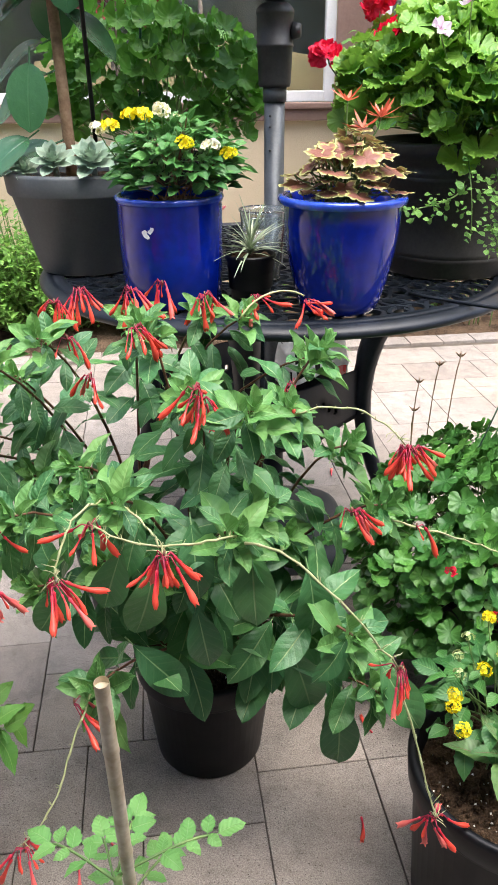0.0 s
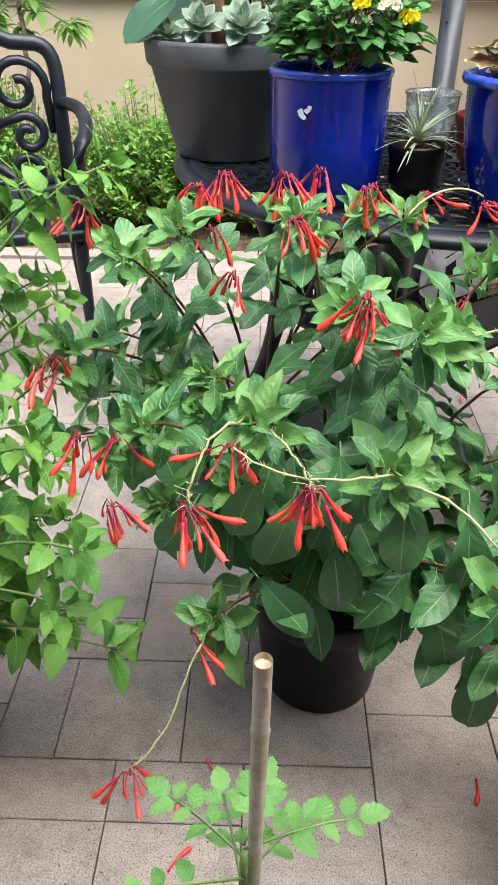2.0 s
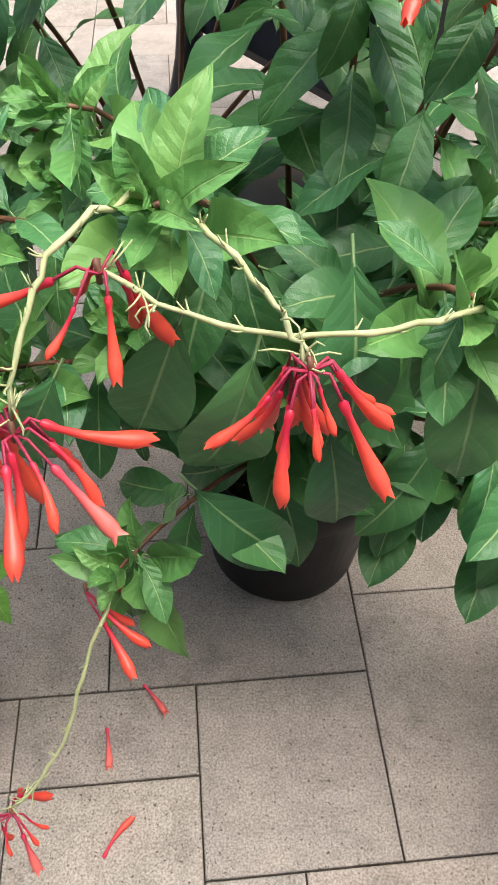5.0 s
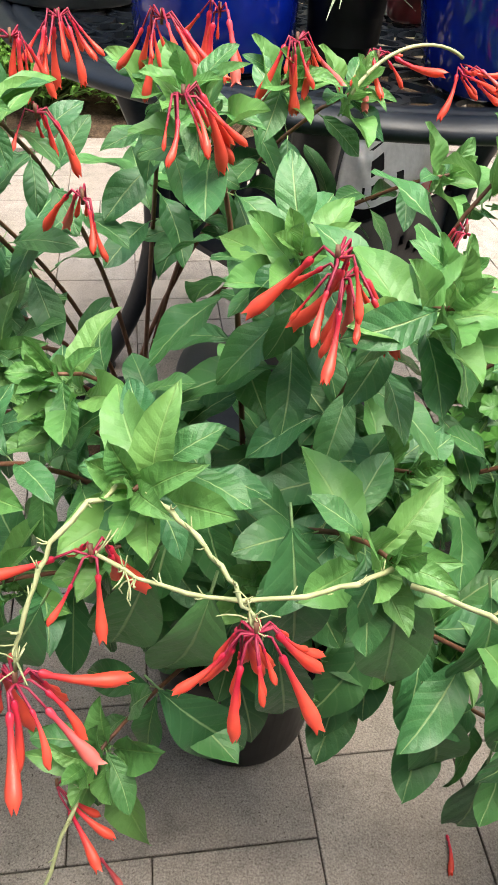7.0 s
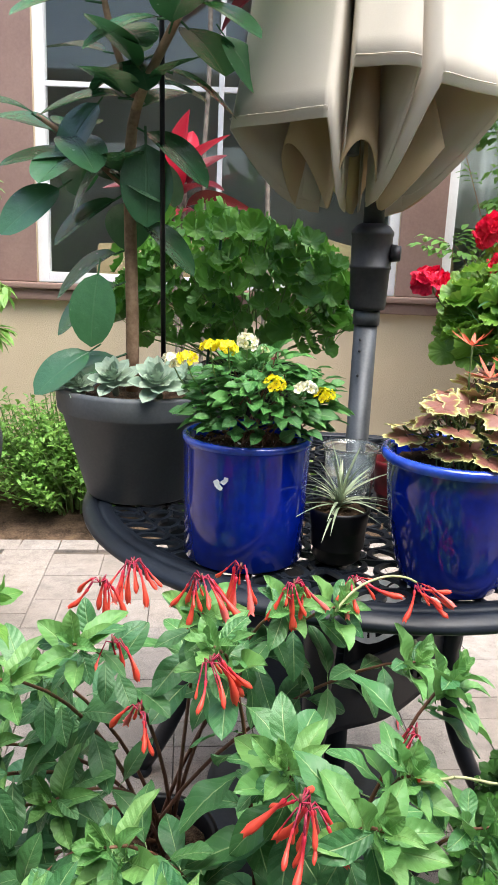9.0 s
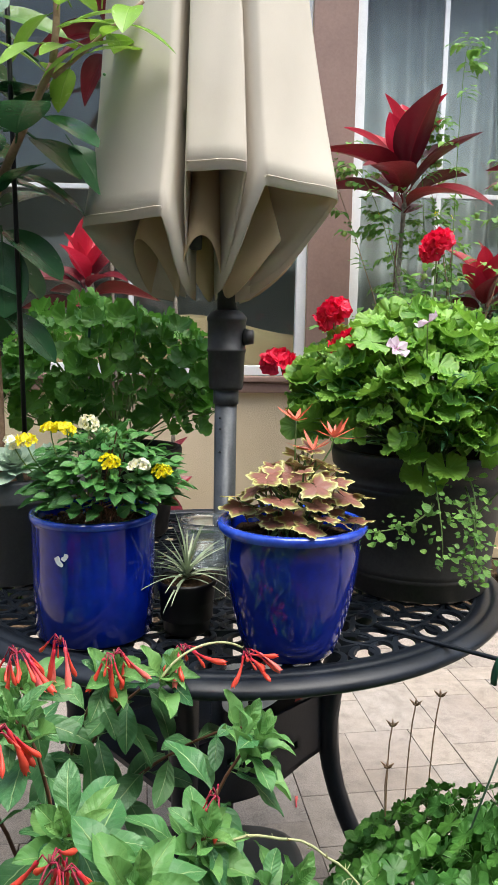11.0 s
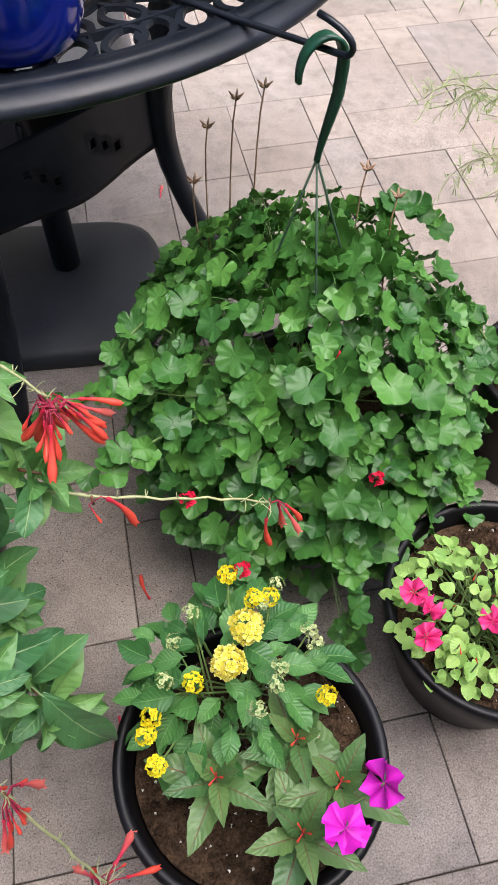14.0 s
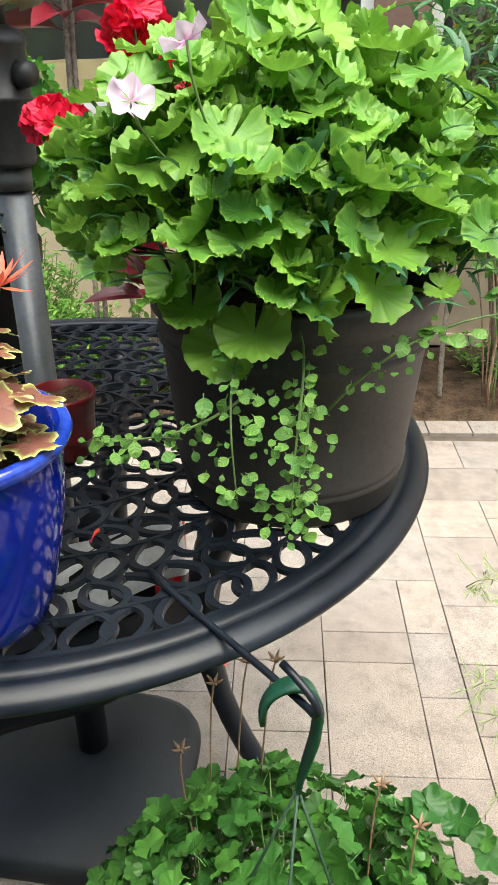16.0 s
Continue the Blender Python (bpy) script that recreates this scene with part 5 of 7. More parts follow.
# ---- leafy sage beside the fuchsia ----
SG = [leaf_pinnate("leaf", 0.076, 0.050, M_SAGE, 17, 4, 0.62, 0.8, 0.18, 0.25 + 0.12 * k, 0.03, 0.05, 0.3, k) for k in range(3)]
sg = plant("sage_plant", -0.76, -0.93, 0.21, "bright green sage with toothed leaves on arching stems", "sage")
rng = random.Random(31)
for tip in [(-0.445, -0.965, 0.605), (-0.50, -0.74, 0.80), (-0.385, -1.075, 0.455), (-0.48, -1.10, 0.52), (-0.54, -0.84, 0.76), (-0.45, -1.02, 0.68), (-0.35, -1.04, 0.36), (-0.55, -1.05, 0.68), (-0.57, -0.72, 0.82), (-0.45, -0.88, 0.50), (-0.63, -0.85, 0.86), (-0.43, -0.85, 0.70), (-0.40, -0.99, 0.50), (-0.52, -0.93, 0.60), (-0.56, -1.10, 0.42), (-0.50, -0.70, 0.66), (-0.47, -0.80, 0.58), (-0.64, -1.12, 0.60), (-0.36, -1.06, 0.52), (-0.41, -0.98, 0.44), (-0.458, -0.82, 0.80), (-0.424, -0.82, 0.82), (-0.375, -0.82, 0.84), (-0.473, -0.83, 0.71), (-0.49, -0.85, 0.64), (-0.43, -0.97, 0.58), (-0.446, -0.97, 0.48), (-0.448, -0.97, 0.39), (-0.49, -0.97, 0.30), (-0.36, -0.97, 0.31), (-0.43, -0.96, 0.33)]:
    path = arch_stem(loc(sg, (-0.76 + rng.uniform(-0.03, 0.03), -0.93 + rng.uniform(-0.03, 0.03), 0.21)), loc(sg, tip), 0.12, rng)
    leafy_stem(sg, path, 0.0026, rng, 9, 0.88, 0.35, 2, SG, 0.35, STEM_GREEN)
    rosette(sg, path[-1], (path[-1] - path[-2]).normalized() + Vector((0, 0, 0.5)), rng, 5, 0.45, SG)


# ---- mounded plants ----
def mound(owner, center, radii, count, meshes, rng, scale=(0.8, 1.2), flat=0.5, low=-0.35, name="leaf", inner=0.72, jitter=0.4, hang=-0.35):
    """Leaves over the skin of a mound, facing out and up."""
    c = loc(owner, center)
    out = []
    for k in range(count):
        zq = low + (1 - low) * (k + 0.5) / count
        a = 2.399963 * k + rng.uniform(-0.3, 0.3)
        s = math.sqrt(max(0.0, 1 - zq * zq))
        nrm = Vector((s * math.cos(a), s * math.sin(a), zq))
        depth = inner + (1.08 - inner) * rng.random() ** 0.6
        p = c + Vector((nrm.x * radii[0], nrm.y * radii[1], nrm.z * radii[2])) * depth
        face = (nrm * (1 - flat) + Vector((0, 0, flat)) + Vector((rng.uniform(-1, 1), rng.uniform(-1, 1), rng.uniform(-0.5, 0.5))) * jitter).normalized()
        way = Vector((nrm.x, nrm.y, hang)) + Vector((rng.uniform(-1, 1), rng.uniform(-1, 1), rng.uniform(-1, 0.4))) * jitter
        out.append((meshes[rng.randrange(len(meshes))], aim(p, way, face, rng.uniform(*scale))))
    return out


def place(owner, items, name="leaf", limit=300):
    for me, m in items[:limit]:
        part(name, me, owner, m=m)


def stalks(owner, base, items, radius, rng, share=0.5, mat=None):
    b = Buf()
    for me, m in items:
        if rng.random() < share:
            e = m.translation
            s = loc(owner, base) + Vector((rng.uniform(-0.04, 0.04), rng.uniform(-0.04, 0.04), 0))
            b.add(*tube(bezier(s, s.lerp(e, 0.3) + Vector((0, 0, 0.03)), s.lerp(e, 0.8) - Vector((0, 0, 0.01)), e, 6), radius, 4, closed=False))
    part("stem_tangle", b, owner, mat=mat or STEM_GREEN)["kind"] = "stuff"


IV = [leaf_palmate("leaf", 0.024, M_IVY, 5, 0.22, 0.90, 0.13, 0.12 + 0.10 * k, 3, 40, 0.05, 0.02, k, 0.02, True) for k in range(4)]
iv = plant("ivy_geranium", 0.43, -0.58, 0.22, "mounded ivy geranium with glossy dark green leaves in a hanging basket", "geranium")
rng = random.Random(41)
items = mound(iv, (0.43, -0.515, 0.222), (0.245, 0.278, 0.232), 1300, IV, rng, (0.5, 1.15), 0.5, -0.42, inner=0.6, jitter=0.55)
for a, c, d, e in (((0.33, -0.50, 0.38), (0.27, -0.52, 0.44), (0.20, -0.55, 0.42), (0.165, -0.58, 0.345)), ((0.45, -0.78, 0.26), (0.45, -0.84, 0.24), (0.44, -0.87, 0.17), (0.45, -0.885, 0.10)), ((0.56, -0.68, 0.25), (0.62, -0.72, 0.24), (0.65, -0.74, 0.16), (0.66, -0.75, 0.10)), ((0.58, -0.50, 0.32), (0.66, -0.48, 0.35), (0.72, -0.50, 0.28), (0.73, -0.52, 0.20)), ((0.36, -0.76, 0.28), (0.32, -0.82, 0.30), (0.29, -0.86, 0.24), (0.28, -0.87, 0.18)), ((0.52, -0.36, 0.36), (0.58, -0.33, 0.42), (0.62, -0.34, 0.40), (0.65, -0.36, 0.36)), ((0.30, -0.58, 0.36), (0.24, -0.62, 0.40), (0.16, -0.64, 0.39), (0.09, -0.63, 0.34)), ((0.34, -0.62, 0.34), (0.27, -0.68, 0.38), (0.20, -0.70, 0.36), (0.15, -0.71, 0.31))):
    line = bezier(*[loc(iv, p) for p in (a, c, d, e)], 12)
    part("runner", Buf().add(*tube(line, 0.0016, 5)), iv, mat=STEM_GREEN)
    for k in range(2, 13):
        way = Vector((rng.uniform(-1, 1), rng.uniform(-1, 0.4), -0.3))
        items.append((IV[k % 4], aim(line[k] + Vector((rng.uniform(-0.012, 0.012), rng.uniform(-0.012, 0.012), rng.uniform(0, 0.01))), way, (rng.uniform(-0.4, 0.4), rng.uniform(-0.6, 0.1), 1), rng.uniform(0.6, 1.05))))
rng.shuffle(items)
place(iv, items, limit=300)
stuff_leaves("leaf_fill", iv, [items[k][0] for k in range(300, len(items))], [m for me, m in items[300:]], M_IVY)
stalks(iv, (0.43, -0.55, 0.20), items, 0.0010, rng, 0.08)
for p in ((0.325, -0.285, 0.50), (0.365, -0.28, 0.535), (0.40, -0.30, 0.56), (0.30, -0.36, 0.47), (0.52, -0.40, 0.50), (0.56, -0.42, 0.47)):
    b = Buf()
    e = loc(iv, p)
    s = e - Vector((rng.uniform(-0.02, 0.02), rng.uniform(-0.02, 0.02), 0.26))
    b.add(*tube(bezier(s, s + Vector((0, 0, 0.05)), e - Vector((0.01, 0, 0.04)), e, 6), 0.0012, 5))
    for k in range(5):
        d = Vector((math.cos(k * 1.3), math.sin(k * 1.3), 0.8)).normalized()
        b.add(*tube([e, e + d * 0.006, e + d * 0.014], [0.0007, 0.0022, 0.0006], 5))
    part("seed_head", b, iv, "dry brown seed head on a thin stalk", mat=STEM_TAN)
M_IVFL = flower_head("flower_head", 0.006, 6, 0.0055, P_RED, 3)
for p in ((0.31, -0.875, 0.375), (0.26, -0.80, 0.40), (0.45, -0.62, 0.40), (0.48, -0.76, 0.34)):
    part("flower_head", M_IVFL, iv, "small wilted crimson flower", m=Matrix.Translation(loc(iv, p)) @ pose(0, 0, 0, rng.uniform(-60, 60), 30, 0))

# ---- pelargoniums ----
ZB = [leaf_palmate("leaf", 0.030, M_ZONAL, 9, 0.09, 0.8, 0.13, 0.16 + 0.09 * k, 4, 63, 0.12, 0.0, k, 0.03) for k in range(5)]
ZD = [leaf_palmate("leaf", 0.029, M_ZONAL_DARK, 9, 0.07, 0.7, 0.15, 0.28 + 0.12 * k, 4, 45, 0.05, 0.0, k + 7, 0.03) for k in range(4)]
DL = [leaf_pinnate("narrow_leaf", 0.042, 0.0085, M_CARN, 6, 2, 0.7, 0.7, 0.4, 0.3 + 0.2 * k, 0, 0, 0.02, k) for k in range(2)]
ge = plant("geranium", 0.405, -0.135, 0.94, "large bright green geranium with red flower heads, planted with pinks", "geranium")
rng = random.Random(53)
items = mound(ge, (0.392, -0.15, 1.045), (0.212, 0.215, 0.165), 680, ZB, rng, (0.42, 1.2), 0.45, -0.28, inner=0.5, jitter=0.55, hang=0.05)
rng.shuffle(items)
spare_leaves = items[290:]
stuff_leaves("leaf_fill", ge, [q[0] for q in spare_leaves], [q[1] for q in spare_leaves], M_ZONAL)
items = items[:290]
items += [(ZB[k % 4], aim(loc(ge, p), (0.1 * k - 0.2, -1, -0.6), (0, -0.7, 1), s)) for k, (p, s) in enumerate((((0.355, -0.325, 0.945), 1.3), ((0.385, -0.345, 0.965), 1.15), ((0.33, -0.34, 0.985), 0.95), ((0.44, -0.35, 1.0), 1.0)))]
place(ge, items)
stalks(ge, (0.405, -0.135, 0.95), items, 0.0019, rng, 0.6)
for k in range(130):
    a, r = rng.uniform(3.3, 6.28), rng.uniform(0.15, 0.235)
    p = loc(ge, (0.42 + r * math.cos(a), -0.17 + r * math.sin(a), 0.99 + rng.uniform(0, 0.13)))
    part("narrow_leaf", DL[k % 2], ge, m=aim(p, (math.cos(a) + rng.uniform(-0.6, 0.6), math.sin(a) + rng.uniform(-0.6, 0.6), rng.uniform(0.2, 1.3)), (0, 0, 1), rng.uniform(0.55, 0.95)))
HEAD_RED = flower_head("flower_head", 0.026, 22, 0.0175, P_RED, 5, 0.62)
PINKS = blossom("pink_blossom", 0.022, 5, P_PALEPINK, 0.25, 0.25, 1.15, 0.12, 2)


def stalked(owner, top, base, me, name, rng, radius=0.0016, tilt=25, scale=1.0, mat=None, label="", face=15):
    e, s = loc(owner, top), loc(owner, base)
    b = Buf().add(*tube(bezier(s, s + Vector((0, 0, 0.3 * (e.z - s.z))), e - Vector((0, 0, 0.3 * (e.z - s.z))), e, 7), radius, 5))
    st = part("flower_stalk", b, owner, mat=mat or STEM_GREEN)
    part(name, me, st, label, m=Matrix.Translation(e) @ pose(0, 0, 0, rng.uniform(-tilt, tilt) + face, rng.uniform(-tilt, tilt), rng.uniform(0, 360)) @ Matrix.Diagonal((scale, scale, scale, 1)))


for p in ((0.141, -0.12, 1.117), (0.235, -0.12, 1.205), (0.42, -0.12, 1.330), (0.26, -0.14, 1.15), (0.66, -0.02, 1.24)):
    stalked(ge, p, (p[0] * 0.6 + 0.15, -0.13, 1.0), HEAD_RED, "flower_head", rng, label="dense scarlet geranium flower head")
for p in ((0.34, -0.362, 1.190), (0.295, -0.36, 1.150)):
    stalked(ge, p, (0.37, -0.28, 1.02), PINKS, "pink_blossom", rng, 0.0012, 20, 0.95, label="white-edged pink blossom", face=48)
REDP = blossom("red_blossom", 0.013, 5, P_RED, 0.3, 0.25, 1.0, 0.1, 4)
for k in range(10):
    x, y, z = 0.60 + 0.12 * rng.random(), -0.14 + 0.2 * rng.random(), 1.10 + 0.2 * rng.random()
    stalked(ge, (x, y, z), (0.50, -0.12, 0.98), REDP, "red_blossom", rng, 0.0011, 50)
for k in range(280):
    t = rng.random()
    p = loc(ge, (0.515 + 0.12 * rng.random() * (1 - 0.3 * t), -0.24 + 0.32 * rng.random(), 0.965 + 0.25 * t))
    part("narrow_leaf", DL[k % 2], ge, m=aim(p, (rng.uniform(-1, 1), rng.uniform(-1, 1), rng.uniform(-0.2, 1)), (0, 0, 1), rng.uniform(0.6, 1.1)))
WD = [leaf_pinnate("leaf", 0.019, 0.0155, M_WEED, 7, 4, 1.1, 0.7, 0.2, 0.2, 0.02, 0, 0.25, k) for k in range(2)]
we = plant("trailing_weed", 0.38, -0.30, 0.955, "trailing weed with small round leaves hanging over the pot", "weed")
rng = random.Random(57)
for a, c, d, e in (((0.38, -0.30, 0.955), (0.36, -0.36, 0.95), (0.37, -0.40, 0.90), (0.375, -0.385, 0.815)), ((0.42, -0.30, 0.955), (0.44, -0.36, 0.95), (0.42, -0.39, 0.88), (0.425, -0.385, 0.80)), ((0.38, -0.31, 0.90), (0.34, -0.38, 0.88), (0.29, -0.38, 0.87), (0.235, -0.36, 0.865)), ((0.43, -0.31, 0.93), (0.44, -0.36, 0.87), (0.43, -0.37, 0.84), (0.42, -0.37, 0.80)), ((0.45, -0.31, 0.88), (0.50, -0.32, 0.95), (0.56, -0.30, 0.985), (0.66, -0.28, 0.975))):
    line = bezier(*[loc(we, p) for p in (a, c, d, e)], 14)
    part("runner", Buf().add(*tube(line, [0.0017 - 0.0010 * k / 14 for k in range(15)], 5)), we, mat=STEM_GREEN)
    for k in range(3, 15):
        for w in range(5):
            p = line[k] + Vector((rng.gauss(0, 0.013), rng.gauss(-0.004, 0.010), rng.gauss(0, 0.013)))
            part("leaf", WD[w % 2], we, m=aim(p, (rng.uniform(-1, 1), rng.uniform(-1, 0.2), rng.uniform(-0.6, 0.4)), (rng.uniform(-0.4, 0.4), -0.6, 0.8), rng.uniform(0.30, 0.80) * (1.3 if w == 0 else 0.85)))

gd = plant("geranium", -0.19, 0.20, 0.90, "bushy dark green geranium with crinkled leaves and no flowers", "geranium")
rng = random.Random(59)
items = mound(gd, (-0.22, 0.20, 1.07), (0.25, 0.17, 0.165), 298, ZD, rng, (0.65, 1.15), 0.4, -0.6, inner=0.6, jitter=0.55)
place(gd, items)
stalks(gd, (-0.19, 0.22, 0.90), items, 0.0016, rng, 0.15)
stakeb = tagged(part("plant_stake", Buf().add(*tube([(-0.26, 0.12, 0.90), (-0.235, 0.10, 1.18)], 0.003, 8)), mat=GREEN_PLASTIC), "thin dark green plant stake in a pot", "plant stake")

# ---- lantana in the straight blue pot ----
LT = [leaf_pinnate("leaf", 0.034, 0.0205, M_LANTANA, 9, 2, 0.9, 0.85, 0.3, 0.15 + 0.12 * k, 0.02, 0.05, 0.12, k) for k in range(3)]
YH, WH = flower_head("flower_head", 0.012, 12, 0.0064, P_YELLOW, 8, 0.5, 4), flower_head("flower_head", 0.013, 13, 0.0068, P_CREAM, 9, 0.5, 4)
BH = flower_head("bud_head", 0.0055, 9, 0.0026, P_BUD, 10)
la = plant("lantana", -0.158, -0.375, 0.88, "small bushy lantana with yellow and cream flower heads", "lantana")
rng = random.Random(61)
items = mound(la, (-0.142, -0.375, 0.945), (0.098, 0.088, 0.080), 299, LT, rng, (0.6, 1.0), 0.6, -0.40, inner=0.5, hang=0.35)
place(la, items)
more = mound(la, (-0.142, -0.375, 0.945), (0.088, 0.080, 0.070), 240, LT, rng, (0.6, 1.0), 0.6, -0.40, inner=0.5, hang=0.3)
stuff_leaves("leaf_fill", la, [q[0] for q in more], [q[1] for q in more], M_LANTANA)
stalks(la, (-0.158, -0.375, 0.885), items, 0.0010, rng, 0.08, STEM_BROWN)
for k, p in enumerate(((-0.265, -0.42, 1.015), (-0.215, -0.41, 1.035), (-0.19, -0.42, 1.035), (-0.165, -0.38, 1.04), (-0.125, -0.46, 0.995), (-0.085, -0.46, 0.99), (-0.055, -0.42, 0.975), (-0.245, -0.43, 1.02), (-0.14, -0.39, 1.03))):
    stalked(la, p, (p[0] * 0.6 - 0.065, -0.40, 0.93), WH if k in (0, 3, 5) else (BH if k == 8 else YH), "flower_head", rng, 0.001, 25, label="cream flower head" if k in (0, 3, 5) else "yellow flower head")


# ---- variegated geranium in the rounded blue pot ----
FV = [leaf_palmate("leaf", 0.031, M_FANCY, 5, 0.46, 0.85, 0.06, 0.02, 4, 45, 0.25, 0.07, k, 0.03, True) for k in range(4)]
fv = plant("geranium", 0.130, -0.460, 0.88, "variegated geranium with cream-edged brownish pink leaves and salmon flowers", "geranium")
rng = random.Random(67)
items = mound(fv, (0.130, -0.460, 0.893), (0.092, 0.084, 0.112), 66, FV, rng, (0.55, 1.05), 0.8, 0.14, inner=0.42, jitter=0.34, hang=-0.1)
place(fv, items)
stalks(fv, (0.130, -0.460, 0.885), items, 0.0015, rng, 1.0)
SP = [leaf_pinnate("petal", 0.032, 0.0062, P_SALMON, 4, 2, 0.7, 0.6, 0.2, -0.2, 0, 0, 0.02, k) for k in range(2)]
for p, n in (((0.131, -0.44, 1.045), 10), ((0.188, -0.435, 1.020), 14), ((0.155, -0.455, 1.005), 6)):
    e = loc(fv, p)
    s = loc(fv, (0.13, -0.45, 0.92))
    st = part("flower_stalk", Buf().add(*tube(bezier(s, s + Vector((0, 0, 0.03)), e - Vector((0, 0, 0.03)), e, 6), 0.0013, 5)), fv, mat=STEM_GREEN)
    for k in range(n):
        a = 2 * math.pi * k / n
        part("petal", SP[k % 2], st, "thin salmon flower petal", m=aim(e, (math.cos(a), math.sin(a), rng.uniform(-0.1, 0.9)), (0, 0, 1), rng.uniform(0.7, 1.25)))

# ---- spiky air plant in the small pot ----
AP = [leaf_pinnate("strap_leaf", 0.100, 0.0074, M_AIR, 10, 2, 0.28, 0.6, 0.35, 0.10 + 0.30 * k, 0, 0, 0.0, k) for k in range(3)]
ap = plant("spiky_plant", -0.020, -0.40, 0.805, "small silvery green plant with narrow arching leaves", "succulent")
rng = random.Random(71)
for k in range(42):
    a, e = 2.4 * k + rng.uniform(-0.25, 0.25), 1.40 - 0.98 * k / 42 + rng.uniform(-0.12, 0.12)
    part("strap_leaf", AP[min(2, int(k / 13))], ap, m=aim((0, 0, 0.016 - 0.0003 * k), (math.cos(a) * math.cos(e), math.sin(a) * math.cos(e), math.sin(e)), (0, 0, 1), rng.uniform(0.62, 1.0)))

# ---- echeverias and rubber plant in the grey pot ----
ECHEVERIAS = []
EC = [leaf_pinnate("fleshy_leaf", 0.030, 0.017, M_SUCC, 6, 4, 1.25, 0.75, 0.45, -0.25 - 0.1 * k, 0, 0, 0.0, k) for k in range(2)]
for x, y, z, s in ((-0.392, -0.195, 0.938, 1.55), (-0.312, -0.228, 0.940, 1.75), (-0.262, -0.200, 0.942, 1.35), (-0.448, -0.200, 0.925, 1.0)):
    ec = plant("echeveria", x, y, z, "pale blue-green echeveria rosette at the rim of a grey pot", "succulent", "echeverias in the grey pot")
    ECHEVERIAS.append(ec)
    ec.rotation_euler.x = radians(36)
    for k in range(30):
        a, e = 2.39996 * k, 1.25 - 1.35 * k / 30
        lf = part("fleshy_leaf", EC[k % 2], ec, m=aim((0, 0, 0.004 - 0.0005 * k), (math.cos(a) * math.cos(e), math.sin(a) * math.cos(e) - 0.3 * math.sin(e), math.sin(e)), (0, 0, 1), s * (0.45 + 0.6 * k / 30)))
    part("core", Buf().add(*lathe([(0.001, -0.045), (0.006, -0.040), (0.007, -0.010), (0.004, 0.002), (0.0005, 0.004)], 12)), ec, mat=M_SUCC)
RB = [leaf_pinnate("leaf", 0.130, 0.086, M_RUBBER, 12, 4, 0.98, 0.52, 0.18, 0.08 + 0.16 * k, 0.0, 0, 0.22, k) for k in range(3)]
RN = [leaf_pinnate("young_leaf", 0.125, 0.052, M_RUBBER_NEW, 9, 4, 0.9, 0.75, 0.2, 0.1 + 0.2 * k, 0.0, 0, 0.18, k) for k in range(2)]
rb = plant("rubber_plant", -0.375, -0.105, 0.90, "tall rubber plant with glossy dark leaves and lime new growth", "rubber plant")
rng = random.Random(73)
stems = Buf()
branches = [((-0.375, -0.105, 0.90), (-0.37, -0.11, 1.15), (-0.39, -0.12, 1.3), (-0.36, -0.16, 1.37)), ((-0.36, -0.16, 1.37), (-0.34, -0.20, 1.41), (-0.30, -0.24, 1.45), (-0.235, -0.25, 1.58)), ((-0.235, -0.25, 1.58), (-0.22, -0.26, 1.66), (-0.22, -0.26, 1.75), (-0.25, -0.25, 1.92)), ((-0.38, -0.12, 1.25), (-0.44, -0.12, 1.3), (-0.48, -0.12, 1.33), (-0.53, -0.13, 1.36)), ((-0.235, -0.25, 1.56), (-0.18, -0.26, 1.60), (-0.14, -0.27, 1.63), (-0.09, -0.28, 1.665)), ((-0.36, -0.15, 1.38), (-0.42, -0.16, 1.5), (-0.43, -0.16, 1.6), (-0.42, -0.15, 1.8))]
for k, q in enumerate(branches):
    line = bezier(*[loc(rb, p) for p in q], 10)
    r0 = (0.0125, 0.0085, 0.006, 0.006, 0.004, 0.006)[k]
    stems.add(*tube(line, [r0 * (1 - 0.3 * j / 10) for j in range(11)], 9))
    if k == 0:
        spots = ((0.60, 190, RB[0], 1.0), (0.8, 60, RB[1], 1.0), (0.35, 200, RB[2], 1.0), (0.9, 345, RB[1], 1.0), (0.12, 205, RB[0], 1.1), (0.45, 185, RB[1], 1.0), (0.55, 350, RB[2], 0.9), (0.66, 100, RB[0], 1.0), (0.85, 180, RB[1], 1.0))
    else:
        spots = [((j + 0.6) / 12, 137 * j + 50 * k, (RN if k in (2, 4) else RB)[j % 2], (0.8 if k == 4 else 0.95) * rng.uniform(0.8, 1.15)) for j in range(12)]
    for t, a, me, sc in spots:
        i = min(9, int(t * 10))
        p = line[i]
        way = (math.cos(radians(a)), math.sin(radians(a)), rng.uniform(-0.9, 0.05) if k == 0 else rng.uniform(-0.5, 0.6))
        part("leaf" if k != 4 else "young_leaf", me, rb, m=aim(p, way, (0, -0.35, 1), sc))
